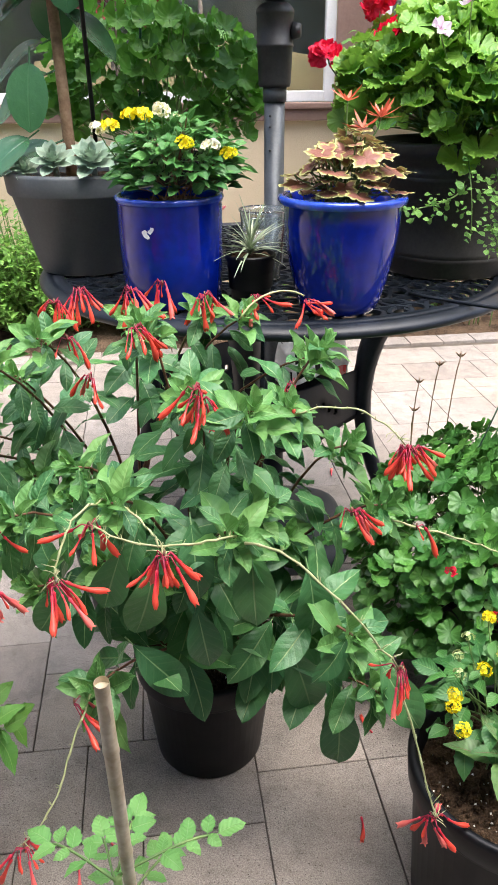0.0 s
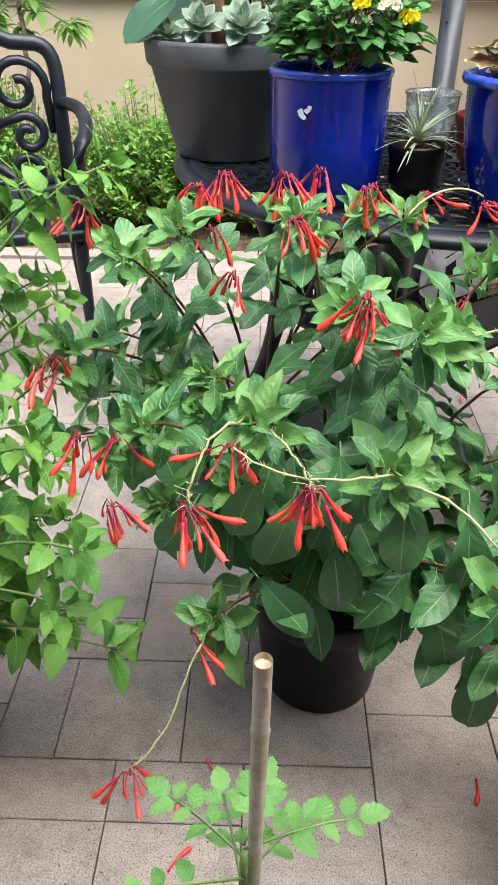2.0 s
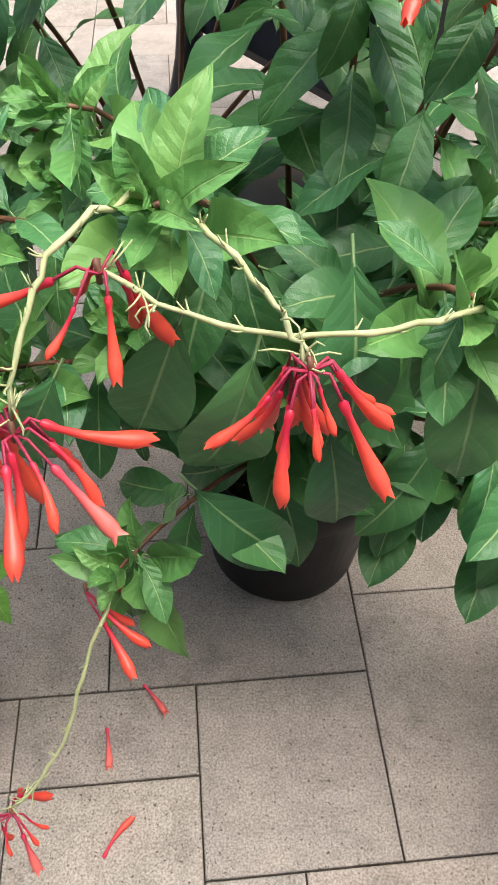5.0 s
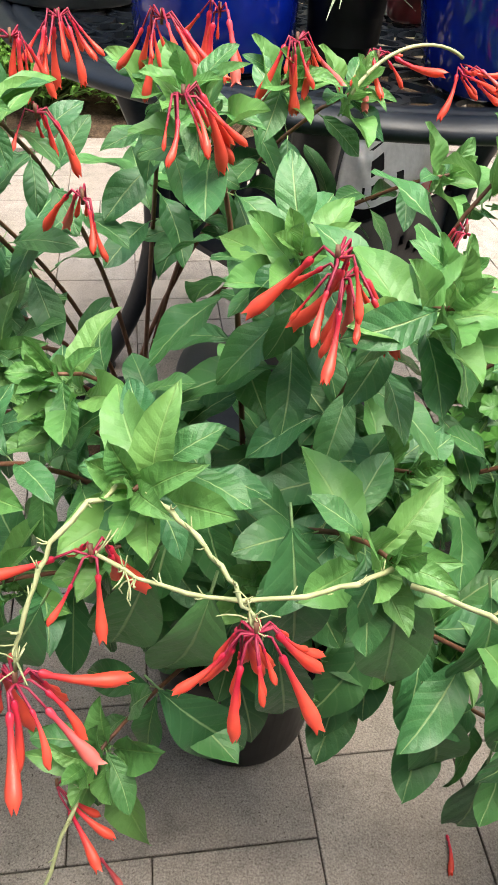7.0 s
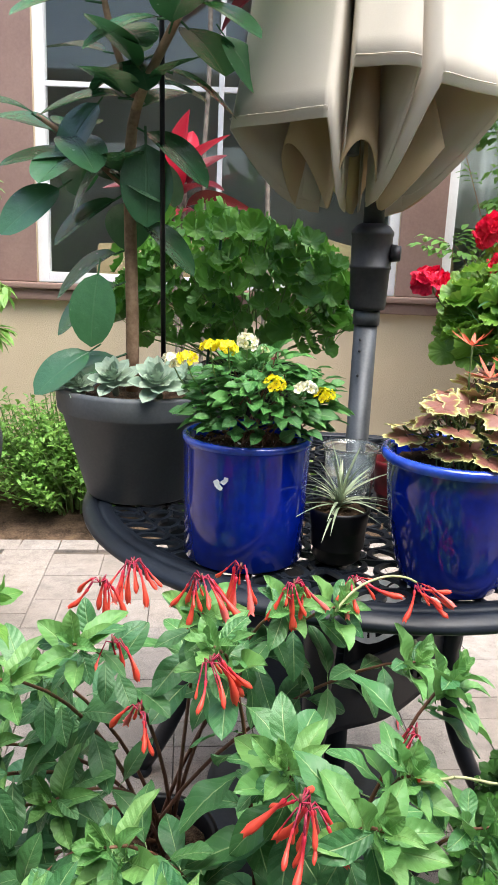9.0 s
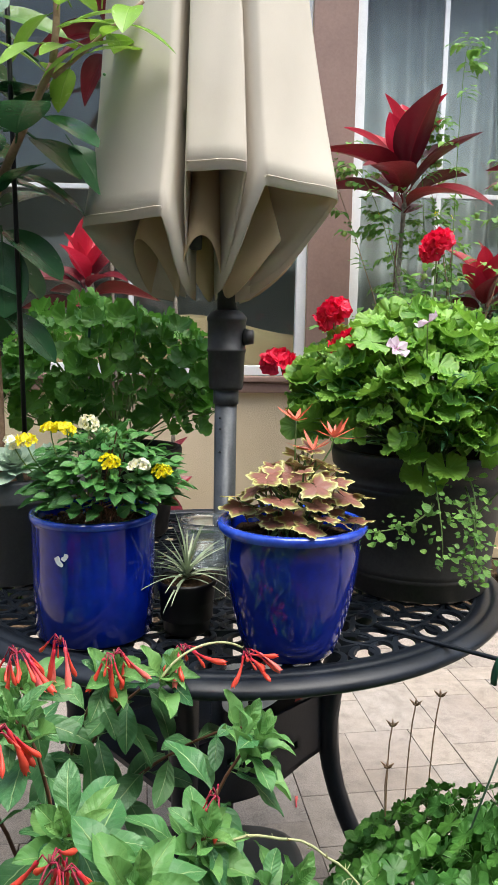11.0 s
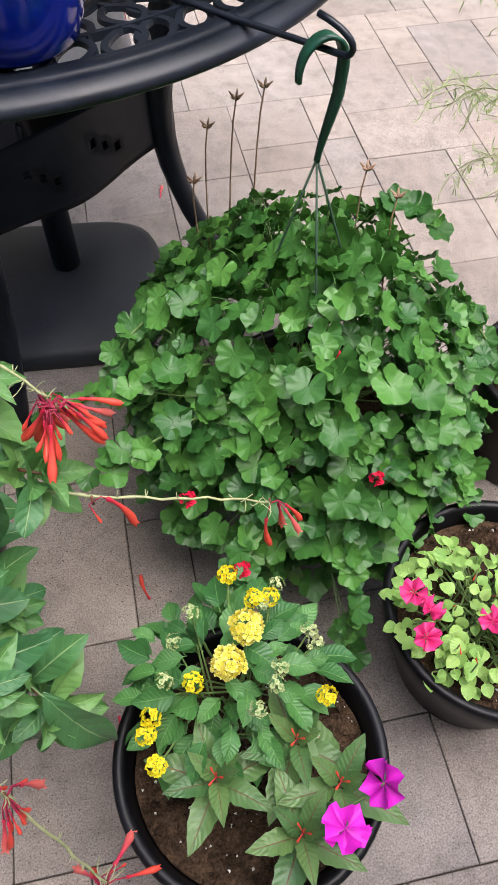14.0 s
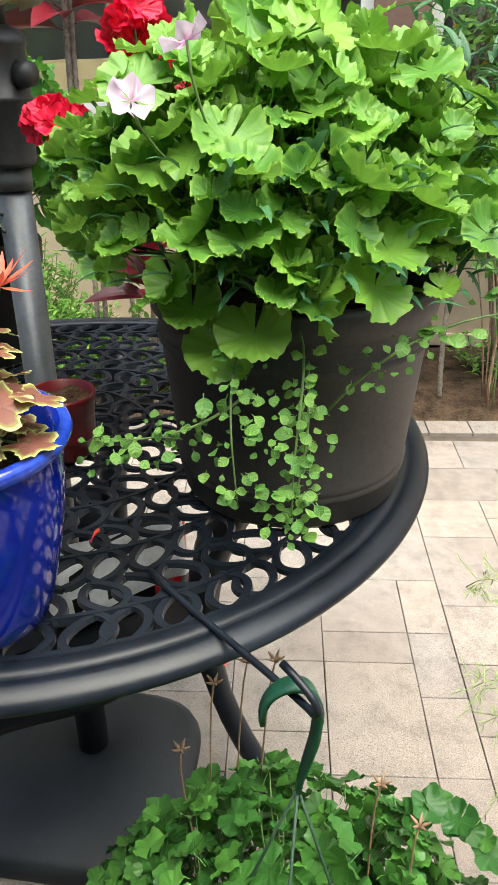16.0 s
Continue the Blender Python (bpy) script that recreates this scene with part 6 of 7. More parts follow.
for p, w, f_, sc, young in (((-0.345, -0.16, 1.345), (0.05, -0.15, -1), (0.2, -1, 0.2), 1.0, 0), ((-0.42, -0.16, 1.135), (-0.1, -0.2, -1), (-0.1, -1, 0.2), 0.95, 0), ((-0.47, -0.14, 1.26), (-0.8, -0.3, -0.6), (-0.3, -0.9, 0.6), 0.95, 0), ((-0.42, -0.16, 0.99), (-0.7, -0.4, -0.5), (-0.2, -0.7, 0.9), 0.9, 0), ((-0.41, -0.14, 1.40), (-0.5, -0.1, -0.7), (-0.5, -0.8, 0.3), 0.9, 0), ((-0.235, -0.15, 1.50), (0.6, -0.3, -0.8), (0.4, -0.6, 0.8), 0.85, 0), ((-0.25, -0.15, 1.575), (-0.4, -0.5, -0.5), (0, -0.6, 0.8), 0.75, 0), ((-0.36, -0.15, 1.45), (0.2, -0.6, -0.4), (0, -0.6, 0.9), 0.7, 0), ((-0.41, -0.14, 1.58), (-1, -0.3, -0.1), (0, -0.5, 1), 1.0, 0), ((-0.17, -0.15, 1.60), (0.9, -0.2, -0.35), (0, -0.3, 1), 1.15, 0), ((-0.28, -0.14, 1.62), (-0.7, -0.5, 0.4), (0, -0.5, 0.8), 1.1, 0), ((-0.22, -0.16, 1.70), (-0.5, -0.2, 0.9), (0.2, -0.9, 0.4), 1.2, 1), ((-0.17, -0.16, 1.70), (0.1, -0.1, 1), (0, -1, 0.2), 1.2, 1), ((-0.15, -0.16, 1.68), (0.6, -0.1, 0.7), (-0.3, -0.9, 0.5), 1.2, 1), ((-0.20, -0.16, 1.64), (-0.9, -0.2, 0.3), (0, -0.7, 0.8), 1.2, 1), ((-0.40, -0.15, 1.68), (-0.3, -0.3, 0.8), (0, -0.9, 0.4), 1.1, 1), ((-0.30, -0.16, 1.71), (0.2, -0.2, 1.0), (0, -1, 0.3), 1.1, 1)):
    part("young_leaf" if young else "leaf", (RN if young else RB)[0], rb, m=aim(loc(rb, p), w, f_, sc))
part("trunk", stems, rb, mat=STEM_TAN)
tagged(part("plant_stake", Buf().add(*tube([(-0.315, -0.13, 0.915), (-0.33, -0.14, 1.95)], 0.0042, 8)), mat=PLASTIC_BLACK), "tall black stake in the grey pot", "plant stake")

# ---- big pot on the pavers: yellow lantana and bronze impatiens ----
LB = [leaf_pinnate("leaf", 0.041, 0.025, M_LANTANA, 11, 4, 0.88, 0.9, 0.3, 0.15 + 0.12 * k, 0.02, 0.05, 0.12, k) for k in range(3)]
YB, WB = flower_head("flower_head", 0.0140, 18, 0.0058, P_YELLOW, 18, 0.6, 5), flower_head("flower_head", 0.0150, 28, 0.0063, P_LANTANA, 19, 0.5, 5)
CB = flower_head("bud_head", 0.0075, 12, 0.003, P_BUD, 20)
lb = plant("lantana", 0.285, -0.98, 0.24, "lantana with bright yellow flower heads and pale buds", "lantana")
rng = random.Random(79)
items = mound(lb, (0.285, -0.965, 0.295), (0.088, 0.075, 0.072), 120, LB, rng, (0.6, 1.05), 0.5, 0.0, inner=0.5, hang=0.2)
place(lb, items)
stalks(lb, (0.29, -0.98, 0.235), items, 0.0014, rng, 0.2)
for k, p in enumerate((x, y + 0.020, z - 0.006) for x, y, z in ((0.308, -0.966, 0.404), (0.287, -0.999, 0.406), (0.205, -1.045, 0.365), (0.212, -1.07, 0.35), (0.253, -1.009, 0.390), (0.318, -0.932, 0.39), (0.335, -0.930, 0.385), (0.294, -0.901, 0.385), (0.378, -1.027, 0.365), (0.210, -1.032, 0.37))):
    stalked(lb, p, (p[0] * 0.5 + 0.142, -0.99, 0.28), WB if k in (0, 1) else YB, "flower_head", rng, 0.0012, 25, 0.95 if k < 2 else 0.62, label="bright yellow flower head")
for k, p in enumerate((x, y + 0.020, z - 0.006) for x, y, z in ((0.235, -0.96, 0.37), (0.255, -0.935, 0.38), (0.325, -0.935, 0.385), (0.37, -0.965, 0.375), (0.375, -0.975, 0.365), (0.33, -1.02, 0.395), (0.335, -1.005, 0.395), (0.31, -1.04, 0.39), (0.225, -1.0, 0.375), (0.345, -0.91, 0.37))):
    stalked(lb, p, (p[0] * 0.5 + 0.142, -0.98, 0.30), CB, "bud_head", rng, 0.0010, 25, 1.0, label="pale green bud head")
BZ = [leaf_pinnate("leaf", 0.070, 0.031, M_BRONZE, 11, 4, 0.8, 0.85, 0.35, 0.15 + 0.15 * k, 0.02, 0.05, 0.10, k) for k in range(3)]
im = plant("impatiens", 0.335, -1.095, 0.235, "bronze-leaved impatiens with two large magenta flowers", "impatiens")
for x, y, z, n in ((0.266, -1.063, 0.32, 10), (0.346, -1.037, 0.32, 8), (0.340, -1.118, 0.32, 9), (0.381, -1.080, 0.32, 7)):
    e, s = loc(im, (x, y, z)), Vector((0, 0, 0))
    part("stem", Buf().add(*tube(bezier(s, s + Vector((0, 0, 0.03)), e - Vector((0, 0, 0.04)), e, 6), 0.0022, 6)), im, mat=STEM_BROWN)
    for k in range(n):
        a = 2.4 * k
        tilt = 0.35 + 0.9 * k / n
        part("leaf", BZ[k % 3], im, m=aim(e - Vector((0, 0, 0.003 * k)), (math.cos(a) * math.sin(tilt), math.sin(a) * math.sin(tilt), math.cos(tilt) * 0.7), (0, 0, 1), 0.5 + 0.55 * k / n))
for x, y, z in ((0.266, -1.063, 0.32), (0.346, -1.037, 0.32), (0.340, -1.118, 0.32), (0.381, -1.080, 0.325)):
    for k in range(4):
        part("bud", FBUD, im, "small crimson bud", m=Matrix.Translation(loc(im, (x, y, z + 0.012))) @ pose(0, 0, 0, 150 + 25 * math.cos(1.6 * k), 25 * math.sin(1.6 * k), 70 * k) @ Matrix.Diagonal((0.7, 0.7, 0.7, 1)))
MG = blossom("blossom", 0.0245, 5, P_MAGENTA, 0.12, 0.36, 1.30, 0.18, 3)
for p, t in (((0.415, -1.091, 0.367), -20), ((0.373, -1.124, 0.373), -35)):
    stalked(im, p, (0.36, -1.11, 0.31), MG, "blossom", rng, 0.0014, 32, 1.0, label="large flat magenta blossom")

# ---- low pot: pale impatiens with hot pink flowers ----
PI = [leaf_pinnate("leaf", 0.0175, 0.0155, M_PALE, 7, 4, 0.8, 0.75, 0.25, 0.25, 0.02, 0.02, 0.1, k) for k in range(2)]
pk = plant("impatiens", 0.592, -0.878, 0.175, "low pale green impatiens with hot pink flowers", "impatiens")
rng = random.Random(83)
items = mound(pk, (0.588, -0.885, 0.20), (0.085, 0.085, 0.055), 210, PI, rng, (0.7, 1.2), 0.6, -0.1, inner=0.6, hang=0.2)
place(pk, items)
stalks(pk, (0.60, -0.90, 0.175), items, 0.0012, rng, 0.5)
HP = blossom("blossom", 0.018, 6, P_PINK, 0.25, 0.40, 1.25, 0.12, 6)
for p in ((x - 0.006, y + 0.022, z - 0.008) for x, y, z in ((0.515, -0.955, 0.285), (0.53, -0.92, 0.275), (0.515, -0.90, 0.28), (0.60, -0.94, 0.27), (0.625, -0.96, 0.265), (0.64, -0.90, 0.26))):
    stalked(pk, p, (p[0] * 0.6 + 0.24, -0.91, 0.21), HP, "blossom", rng, 0.0011, 30, label="hot pink blossom")
for k in range(9):
    p = (0.54 + 0.12 * rng.random(), -0.98 + 0.14 * rng.random(), 0.262)
    stalked(pk, p, (p[0], p[1], 0.22), FBUD, "bud", rng, 0.0009, 60, 0.6, label="pale pink bud")
# ---- seedling and cane ----
TM = [leaf_pinnate("leaflet", 0.034, 0.023, M_TOMATO, 9, 4, 0.75, 0.75, 0.2, 0.2, 0.04, 0.08, 0.1, k) for k in range(3)]
tm = plant("tomato_seedling", -0.17, -1.275, 0.13, "pale green tomato seedling tied to a bamboo cane", "seedling")
rng = random.Random(89)
part("stem", Buf().add(*tube(bezier((0, 0, 0), (0.01, 0, 0.1), (0.0, -0.02, 0.25), (0.004, -0.04, 0.345), 8), 0.003, 7)), tm, mat=STEM_GREEN)
for a, z, L in ((20, 0.20, 0.12), (150, 0.19, 0.10), (80, 0.205, 0.07), (200, 0.16, 0.12), (330, 0.15, 0.12), (270, 0.12, 0.10), (110, 0.14, 0.11), (50, 0.16, 0.09)):
    d = Vector((math.cos(radians(a)), math.sin(radians(a)), 0.25))
    s = Vector((0.003, -0.035, z + 0.142))
    line = bezier(s, s + d * L * 0.3, s + d * L * 0.55, s + d * L * 0.72 + Vector((0, 0, -0.015)), 8)
    fr = part("leaf_stalk", Buf().add(*tube(line, 0.0013, 5)), tm, mat=STEM_GREEN)
    for k in (3, 5, 7):
        for sgn in (-1, 1):
            side = Vector((-d.y * sgn, d.x * sgn, 0.1))
            part("leaflet", TM[k % 3], fr, m=aim(line[k], side + d * 0.5, (rng.uniform(-0.4, 0.4), rng.uniform(-0.4, 0.4), 1), 0.6 * rng.uniform(0.7, 1.1)))
    part("leaflet", TM[0], fr, m=aim(line[8], d, (0, 0, 1), 0.75))
cane = thing("bamboo_cane", pose(-0.154, -1.341, 0), "weathered bamboo cane stuck upright in a pot", "cane")
ax = Vector((-0.012, 0.085, 0.14))
bx = Vector((0, 0, 0.707))
nodes_z = (0.21, 0.36, 0.50, 0.635)
zs = sorted([0.14, 0.707, 0.703] + [z + d for z in nodes_z for d in (-0.006, -0.002, 0.002, 0.006)])
pts, rads = [], []
for z in zs:
    pts.append(ax.lerp(bx, (z - 0.14) / 0.562))
    near_node = min(abs(z - q) for q in nodes_z)
    rads.append(0.0052 + (0.0009 if near_node < 0.003 else 0.0003 if near_node < 0.007 else 0))
b = Buf().add(*tube(pts, rads, 14, closed=False))
b.add(*lathe([(0.0052, 0.0), (0.0034, 0.0005), (0.0032, -0.03), (0.0005, -0.03)], 14), Matrix.Translation(bx))
part("culm", b, cane, mat=BAMBOO)

# ---- asparagus fern reaching in beside the basket ----
fe = plant("asparagus_fern", 0.82, -0.52, 0.19, "wispy asparagus fern with thin arching stems", "fern")
rng = random.Random(97)
NEED = [leaf_pinnate("needle", 0.014, 0.0018, M_FERN, 2, 1, 0.6, 0.6, 0, 0.1, 0, 0, 0.0, k) for k in range(2)]
stems, needles = Buf(), []
for e in ((0.60, -0.27, 0.66), (0.64, -0.33, 0.54), (0.69, -0.36, 0.63), (0.70, -0.40, 0.50), (0.66, -0.34, 0.44), (0.78, -0.30, 0.68), (0.63, -0.25, 0.50), (0.85, -0.40, 0.7), (0.95, -0.5, 0.6), (0.74, -0.33, 0.40)):
    s, e = Vector((0, 0, 0)), loc(fe, e)
    line = bezier(s, s + Vector((0, 0, 0.25)), e + Vector((0.08, 0, 0.10)), e, 22)
    stems.add(*tube(line, [0.0018 - 0.0012 * k / 22 for k in range(23)], 5))
    for k in range(7, 23):
        for w in range(4):
            d = Vector((rng.uniform(-1, 1), rng.uniform(-1, 1), rng.uniform(-0.8, 0.6))).normalized()
            tip = line[k] + d * rng.uniform(0.015, 0.045)
            stems.add(*tube([line[k], tip], 0.0005, 3, closed=False))
            for q in range(7):
                p = line[k].lerp(tip, (q + 1) / 7)
                needles.append(aim(p, d + Vector((rng.uniform(-1, 1), rng.uniform(-1, 1), rng.uniform(-1, 1))) * 0.8, (0, 0, 1), rng.uniform(0.6, 1.1)))
part("stem", stems, fe, mat=STEM_PALE)
stuff_leaves("needle_mass", fe, NEED, needles, M_FERN)

# ---- shepherd rod and hanger of the basket ----
rod = tagged(part("shepherd_rod", Buf().add(*tube([(0.275, -0.352, 0.7235)] + bezier((0.30, -0.378, 0.7235), (0.36, -0.435, 0.724), (0.42, -0.490, 0.728), (0.447, -0.518, 0.729), 8) + bezier((0.452, -0.526, 0.731), (0.462, -0.538, 0.742), (0.452, -0.533, 0.758), (0.425, -0.508, 0.764), 8), 0.0034, 10)), mat=CAST), "bent black steel rod lying across the table edge", "rod")
hang = thing("basket_hanger", pose(0.439, -0.500, 0.59), "dark green plastic hanger of a flower basket hooked on a rod", "hanger")


def strap(points, width, thick, side):
    """A flat moulded strap along the points."""
    v, f = [], []
    pts = [Vector(p) for p in points]
    s = Vector(side).normalized()
    for k, p in enumerate(pts):
        d = (pts[min(k + 1, len(pts) - 1)] - pts[max(k - 1, 0)]).normalized()
        nrm = d.cross(s).normalized() * thick / 2
        w = s * (width[k] if isinstance(width, list) else width) / 2
        v += [p + w + nrm, p - w + nrm, p - w - nrm, p + w - nrm]
    for k in range(len(pts) - 1):
        for j in range(4):
            a, c = 4 * k + j, 4 * k + (j + 1) % 4
            f.append((a, c, c + 4, a + 4))
    f += [(3, 2, 1, 0), tuple(range(4 * len(pts) - 4, 4 * len(pts)))]
    return v, f


line = bezier((-0.030, -0.010, 0.108), (-0.034, -0.012, 0.160), (0.020, -0.006, 0.172), (0.016, 0.0, 0.115), 14) + bezier((0.014, 0.0, 0.09), (0.010, 0.004, 0.06), (0.002, 0.010, 0.03), (0.0, 0.014, 0.0), 8)
part("hook", Buf().add(*strap(line, [0.008 + 0.011 * math.sin(math.pi * min(1, k / 22)) for k in range(len(line))], 0.004, (0.35, -1, 0.1))), hang, mat=GREEN_PLASTIC)
for e in ((0.43, -0.66, 0.30), (0.345, -0.50, 0.315), (0.525, -0.515, 0.31)):
    e = Vector(e) - hang.location
    part("cord", Buf().add(*tube([Vector((0, 0.014, 0.004)).lerp(e, t) for t in (0, 0.3, 0.6, 1)], 0.0016, 6)), hang, "thin green cord", mat=WIRE_GREEN)

# ---- sack of potting soil under the table ----
bag = thing("soil_sack", pose(0.133, -0.034, 0.0, 0, 0, 45), "plastic potting soil sack, black and white with red print", "sack")


def sack_shell(grow):
    v, f = [], []
    n, m = 56, 16
    for j in range(m + 1):
        t = j / m
        for k in range(n):
            a = 2 * math.pi * k / n
            c, s = math.cos(a), math.sin(a)
            w = 0.120 - 0.010 * t + 0.003 * math.sin(5 * a + 9 * t)
            d = 0.046 * math.sin(math.pi * (0.16 + 0.76 * t)) ** 0.6 + 0.007 * noise.noise((c * 3, s * 3, t * 6))
            v.append(((w + grow) * math.copysign(abs(c) ** 0.6, c), (d + grow) * math.copysign(abs(s) ** 0.8, s), 0.332 + (0.195 + 0.012 * math.sin(3 * a)) * t))
    for j in range(m):
        for k in range(n):
            f.append((j * n + k, j * n + (k + 1) % n, (j + 1) * n + (k + 1) % n, (j + 1) * n + k))
    return v, f, n, m


v, f, n, m = sack_shell(0.0)
part("body", Buf().add(v, f + [tuple(reversed(range(n))), tuple(range(m * n, (m + 1) * n))]), bag, mat=PLASTIC_BLACK)
v, f, n, m = sack_shell(0.0022)
RED_CELLS = {(k, j) for k in range(n) for j in range(m) if (k / n > 0.92 and j >= 9) or (0.76 < k / n < 0.83 and j in (7, 8))}
DARK_CELLS = {(k, j) for k in range(n) for j in range(m) if 0.57 < k / n < 0.72 and (j in (10, 11) and k % 5 < 3 or j in (13, 14) and k % 7 < 3)}
part("red_print", Buf().add(v, [q for i, q in enumerate(f) if (i % n, i // n) in RED_CELLS]), bag, "red printed patches", mat=RED_PLASTIC)["kind"] = "stuff"
part("white_print", Buf().add(v, [q for i, q in enumerate(f) if i // n >= 9 and (i % n, i // n) not in RED_CELLS | DARK_CELLS] + [tuple(range(m * n, (m + 1) * n))]), bag, "white upper part of the sack", mat=WHITE_PLASTIC)["kind"] = "stuff"

# ---- cast garden chair ----
chair = thing("garden_chair", pose(-1.20, 0.56, 0, 0, 0, 22), "black cast aluminium garden armchair with scrollwork back", "chair")
CW = 0.26
part("back_frame", Buf().add(*tube([(-CW, 0.02, 0.40)] + bezier((-CW, 0.03, 0.60), (-CW, 0.05, 0.74), (-CW - 0.01, 0.06, 0.80), (-CW + 0.05, 0.06, 0.815), 8) + bezier((-0.14, 0.06, 0.82), (-0.06, 0.06, 0.86), (0.06, 0.06, 0.86), (0.14, 0.06, 0.82), 10) + bezier((CW - 0.05, 0.06, 0.815), (CW + 0.01, 0.06, 0.80), (CW, 0.05, 0.74), (CW, 0.03, 0.60), 8) + [(CW, 0.02, 0.40)], 0.021, 10)), chair, mat=CAST)


def scroll(cx, cz, r0, turns, start, hand, tail):
    pts = []
    for k in range(26):
        t = k / 25
        a = start + hand * turns * 2 * math.pi * t
        r = r0 * (1 - 0.78 * t)
        pts.append((cx + r * math.cos(a), 0.045, cz + r * math.sin(a)))
    return [tail] + pts


for sx in (-1, 1):
    for cx, cz, r0, turns, st, hand, tail in ((0.145, 0.705, 0.085, 1.35, math.radians(-20), 1, (0.235, 0.045, 0.58)), (0.16, 0.575, 0.055, 1.2, math.radians(100), -1, (0.06, 0.045, 0.60)), (0.14, 0.475, 0.055, 1.2, math.radians(-90), 1, (0.05, 0.045, 0.50)), (0.05, 0.62, 0.05, 1.1, math.radians(-80), -1, (0.04, 0.045, 0.42))):
        pts = [(sx * x, y, z) for x, y, z in scroll(cx, cz, r0, turns, st, hand, tail)]
        part("scroll", Buf().add(*tube(pts, 0.0135, 7)), chair, mat=CAST)
    part("arm", Buf().add(*tube(bezier((sx * CW, 0.03, 0.66), (sx * (CW + 0.06), -0.05, 0.68), (sx * (CW + 0.06), -0.40, 0.67), (sx * (CW + 0.02), -0.46, 0.64), 12) + bezier((sx * (CW + 0.01), -0.47, 0.60), (sx * CW, -0.45, 0.52), (sx * CW, -0.44, 0.47), (sx * CW, -0.44, 0.42), 6), 0.018, 9)), chair, mat=CAST)
    for yy, out in ((0.02, 0.06), (-0.44, -0.05)):
        part("leg", Buf().add(*tube(bezier((sx * CW, yy, 0.42), (sx * (CW - 0.01), yy, 0.28), (sx * CW, yy + out * 0.3, 0.12), (sx * (CW + 0.02), yy + out, 0.012), 8), [0.019 - 0.0008 * k for k in range(9)], 9)), chair, mat=CAST)
part("bottom_rail", Buf().add(*tube([(-CW, 0.03, 0.445), (CW, 0.03, 0.445)], 0.012, 8)), chair, mat=CAST)
for k in range(11):
    x = -CW + 0.03 + k * (2 * CW - 0.06) / 10
    part("slat", Buf().add(*flat_bar([(x, 0.0), (x + 0.02 * math.sin(k), -0.22), (x, -0.44)], 0.026, 0.418, 0.430)), chair, mat=CAST)
b = Buf()
b.add(*box(-CW - 0.01, CW + 0.01, -0.47, -0.43, 0.405, 0.435, 0.01)).add(*box(-CW - 0.01, CW + 0.01, -0.01, 0.03, 0.405, 0.435, 0.01)).add(*box(-CW - 0.01, -CW + 0.03, -0.44, 0.0, 0.405, 0.435, 0.01)).add(*box(CW - 0.03, CW + 0.01, -0.44, 0.0, 0.405, 0.435, 0.01))
part("seat_frame", b, chair, mat=CAST)

# ---- hummingbird feeder ----
feeder = thing("bird_feeder", pose(-0.462, -0.13, 1.672), "red plastic hummingbird feeder dish hanging on a thin wire", "bird feeder")
part("dish", Buf().add(*lathe([(0.001, 0.0), (0.030, 0.0), (0.052, 0.010), (0.060, 0.022), (0.061, 0.027), (0.056, 0.026), (0.045, 0.015), (0.001, 0.008)], 40)), feeder, mat=RED_PLASTIC)
part("lid", Buf().add(*lathe([(0.0605, 0.024), (0.063, 0.030), (0.060, 0.038), (0.040, 0.046), (0.012, 0.049), (0.001, 0.049)], 40)), feeder, mat=RED_PLASTIC)
part("wire", Buf().add(*tube([(0.0, 0, 0.048), (0.002, 0, 0.9)], 0.0012, 5)), feeder, mat=STEEL_GREY)

# ---- path light, gravel dish ----
lamp = thing("path_light", pose(1.565, 1.765, 0.02), "low dark metal path light with a small hooded shade", "garden light")
part("post", Buf().add(*tube([(0, 0, -0.02)] + bezier((0, 0, 0.30), (0, 0, 0.46), (0.0, 0, 0.56), (0.07, 0, 0.565), 8) + [(0.10, 0, 0.545)], 0.0065, 10)), lamp, mat=TRIM)
part("shade", Buf().add(*lathe([(0.008, 0.565), (0.016, 0.560), (0.022, 0.535), (0.045, 0.500), (0.058, 0.492), (0.056, 0.490), (0.040, 0.498), (0.016, 0.530)], 28, 0.105, 0.0)), lamp, "grey hooded shade", mat=STEEL_GREY)
part("collar", Buf().add(*lathe([(0.001, 0.06), (0.012, 0.06), (0.012, 0.0), (0.016, -0.01)], 16)), lamp, mat=TRIM)
dish = thing("gravel_dish", pose(1.575, 1.885, 0.012), "round dark dish filled with pale gravel on the soil", "dish")
part("rim", Buf().add(*lathe([(0.165, 0.0), (0.185, 0.004), (0.195, 0.045), (0.199, 0.047), (0.199, 0.053), (0.192, 0.053), (0.182, 0.012), (0.165, 0.010)], 48)), dish, mat=PLASTIC_GREY)
part("gravel", Buf().add(*cap(0.186, 0.030, 48)), dish, "pale gravel", mat=PEBBLE)

# ---- cordylines along the wall ----
CO = [leaf_pinnate("leaf", 0.32, 0.135, M_CORDY, 12, 4, 0.85, 0.8, 0.5, 0.2 + 0.25 * k, 0.0, 0, 0.12, k, 0.3 * (k - 1)) for k in range(3)]
CN = [leaf_pinnate("bright_leaf", 0.28, 0.120, M_CORDY_NEW, 12, 4, 0.9, 0.8, 0.5, 0.1 + 0.25 * k, 0.0, 0, 0.10, k, 0.3 * (k - 1)) for k in range(2)]
CANE = surface("ringed_cane", (0.10, 0.08, 0.06), (0.30, 0.26, 0.21), 0.85, scale=50, bump=0.5)


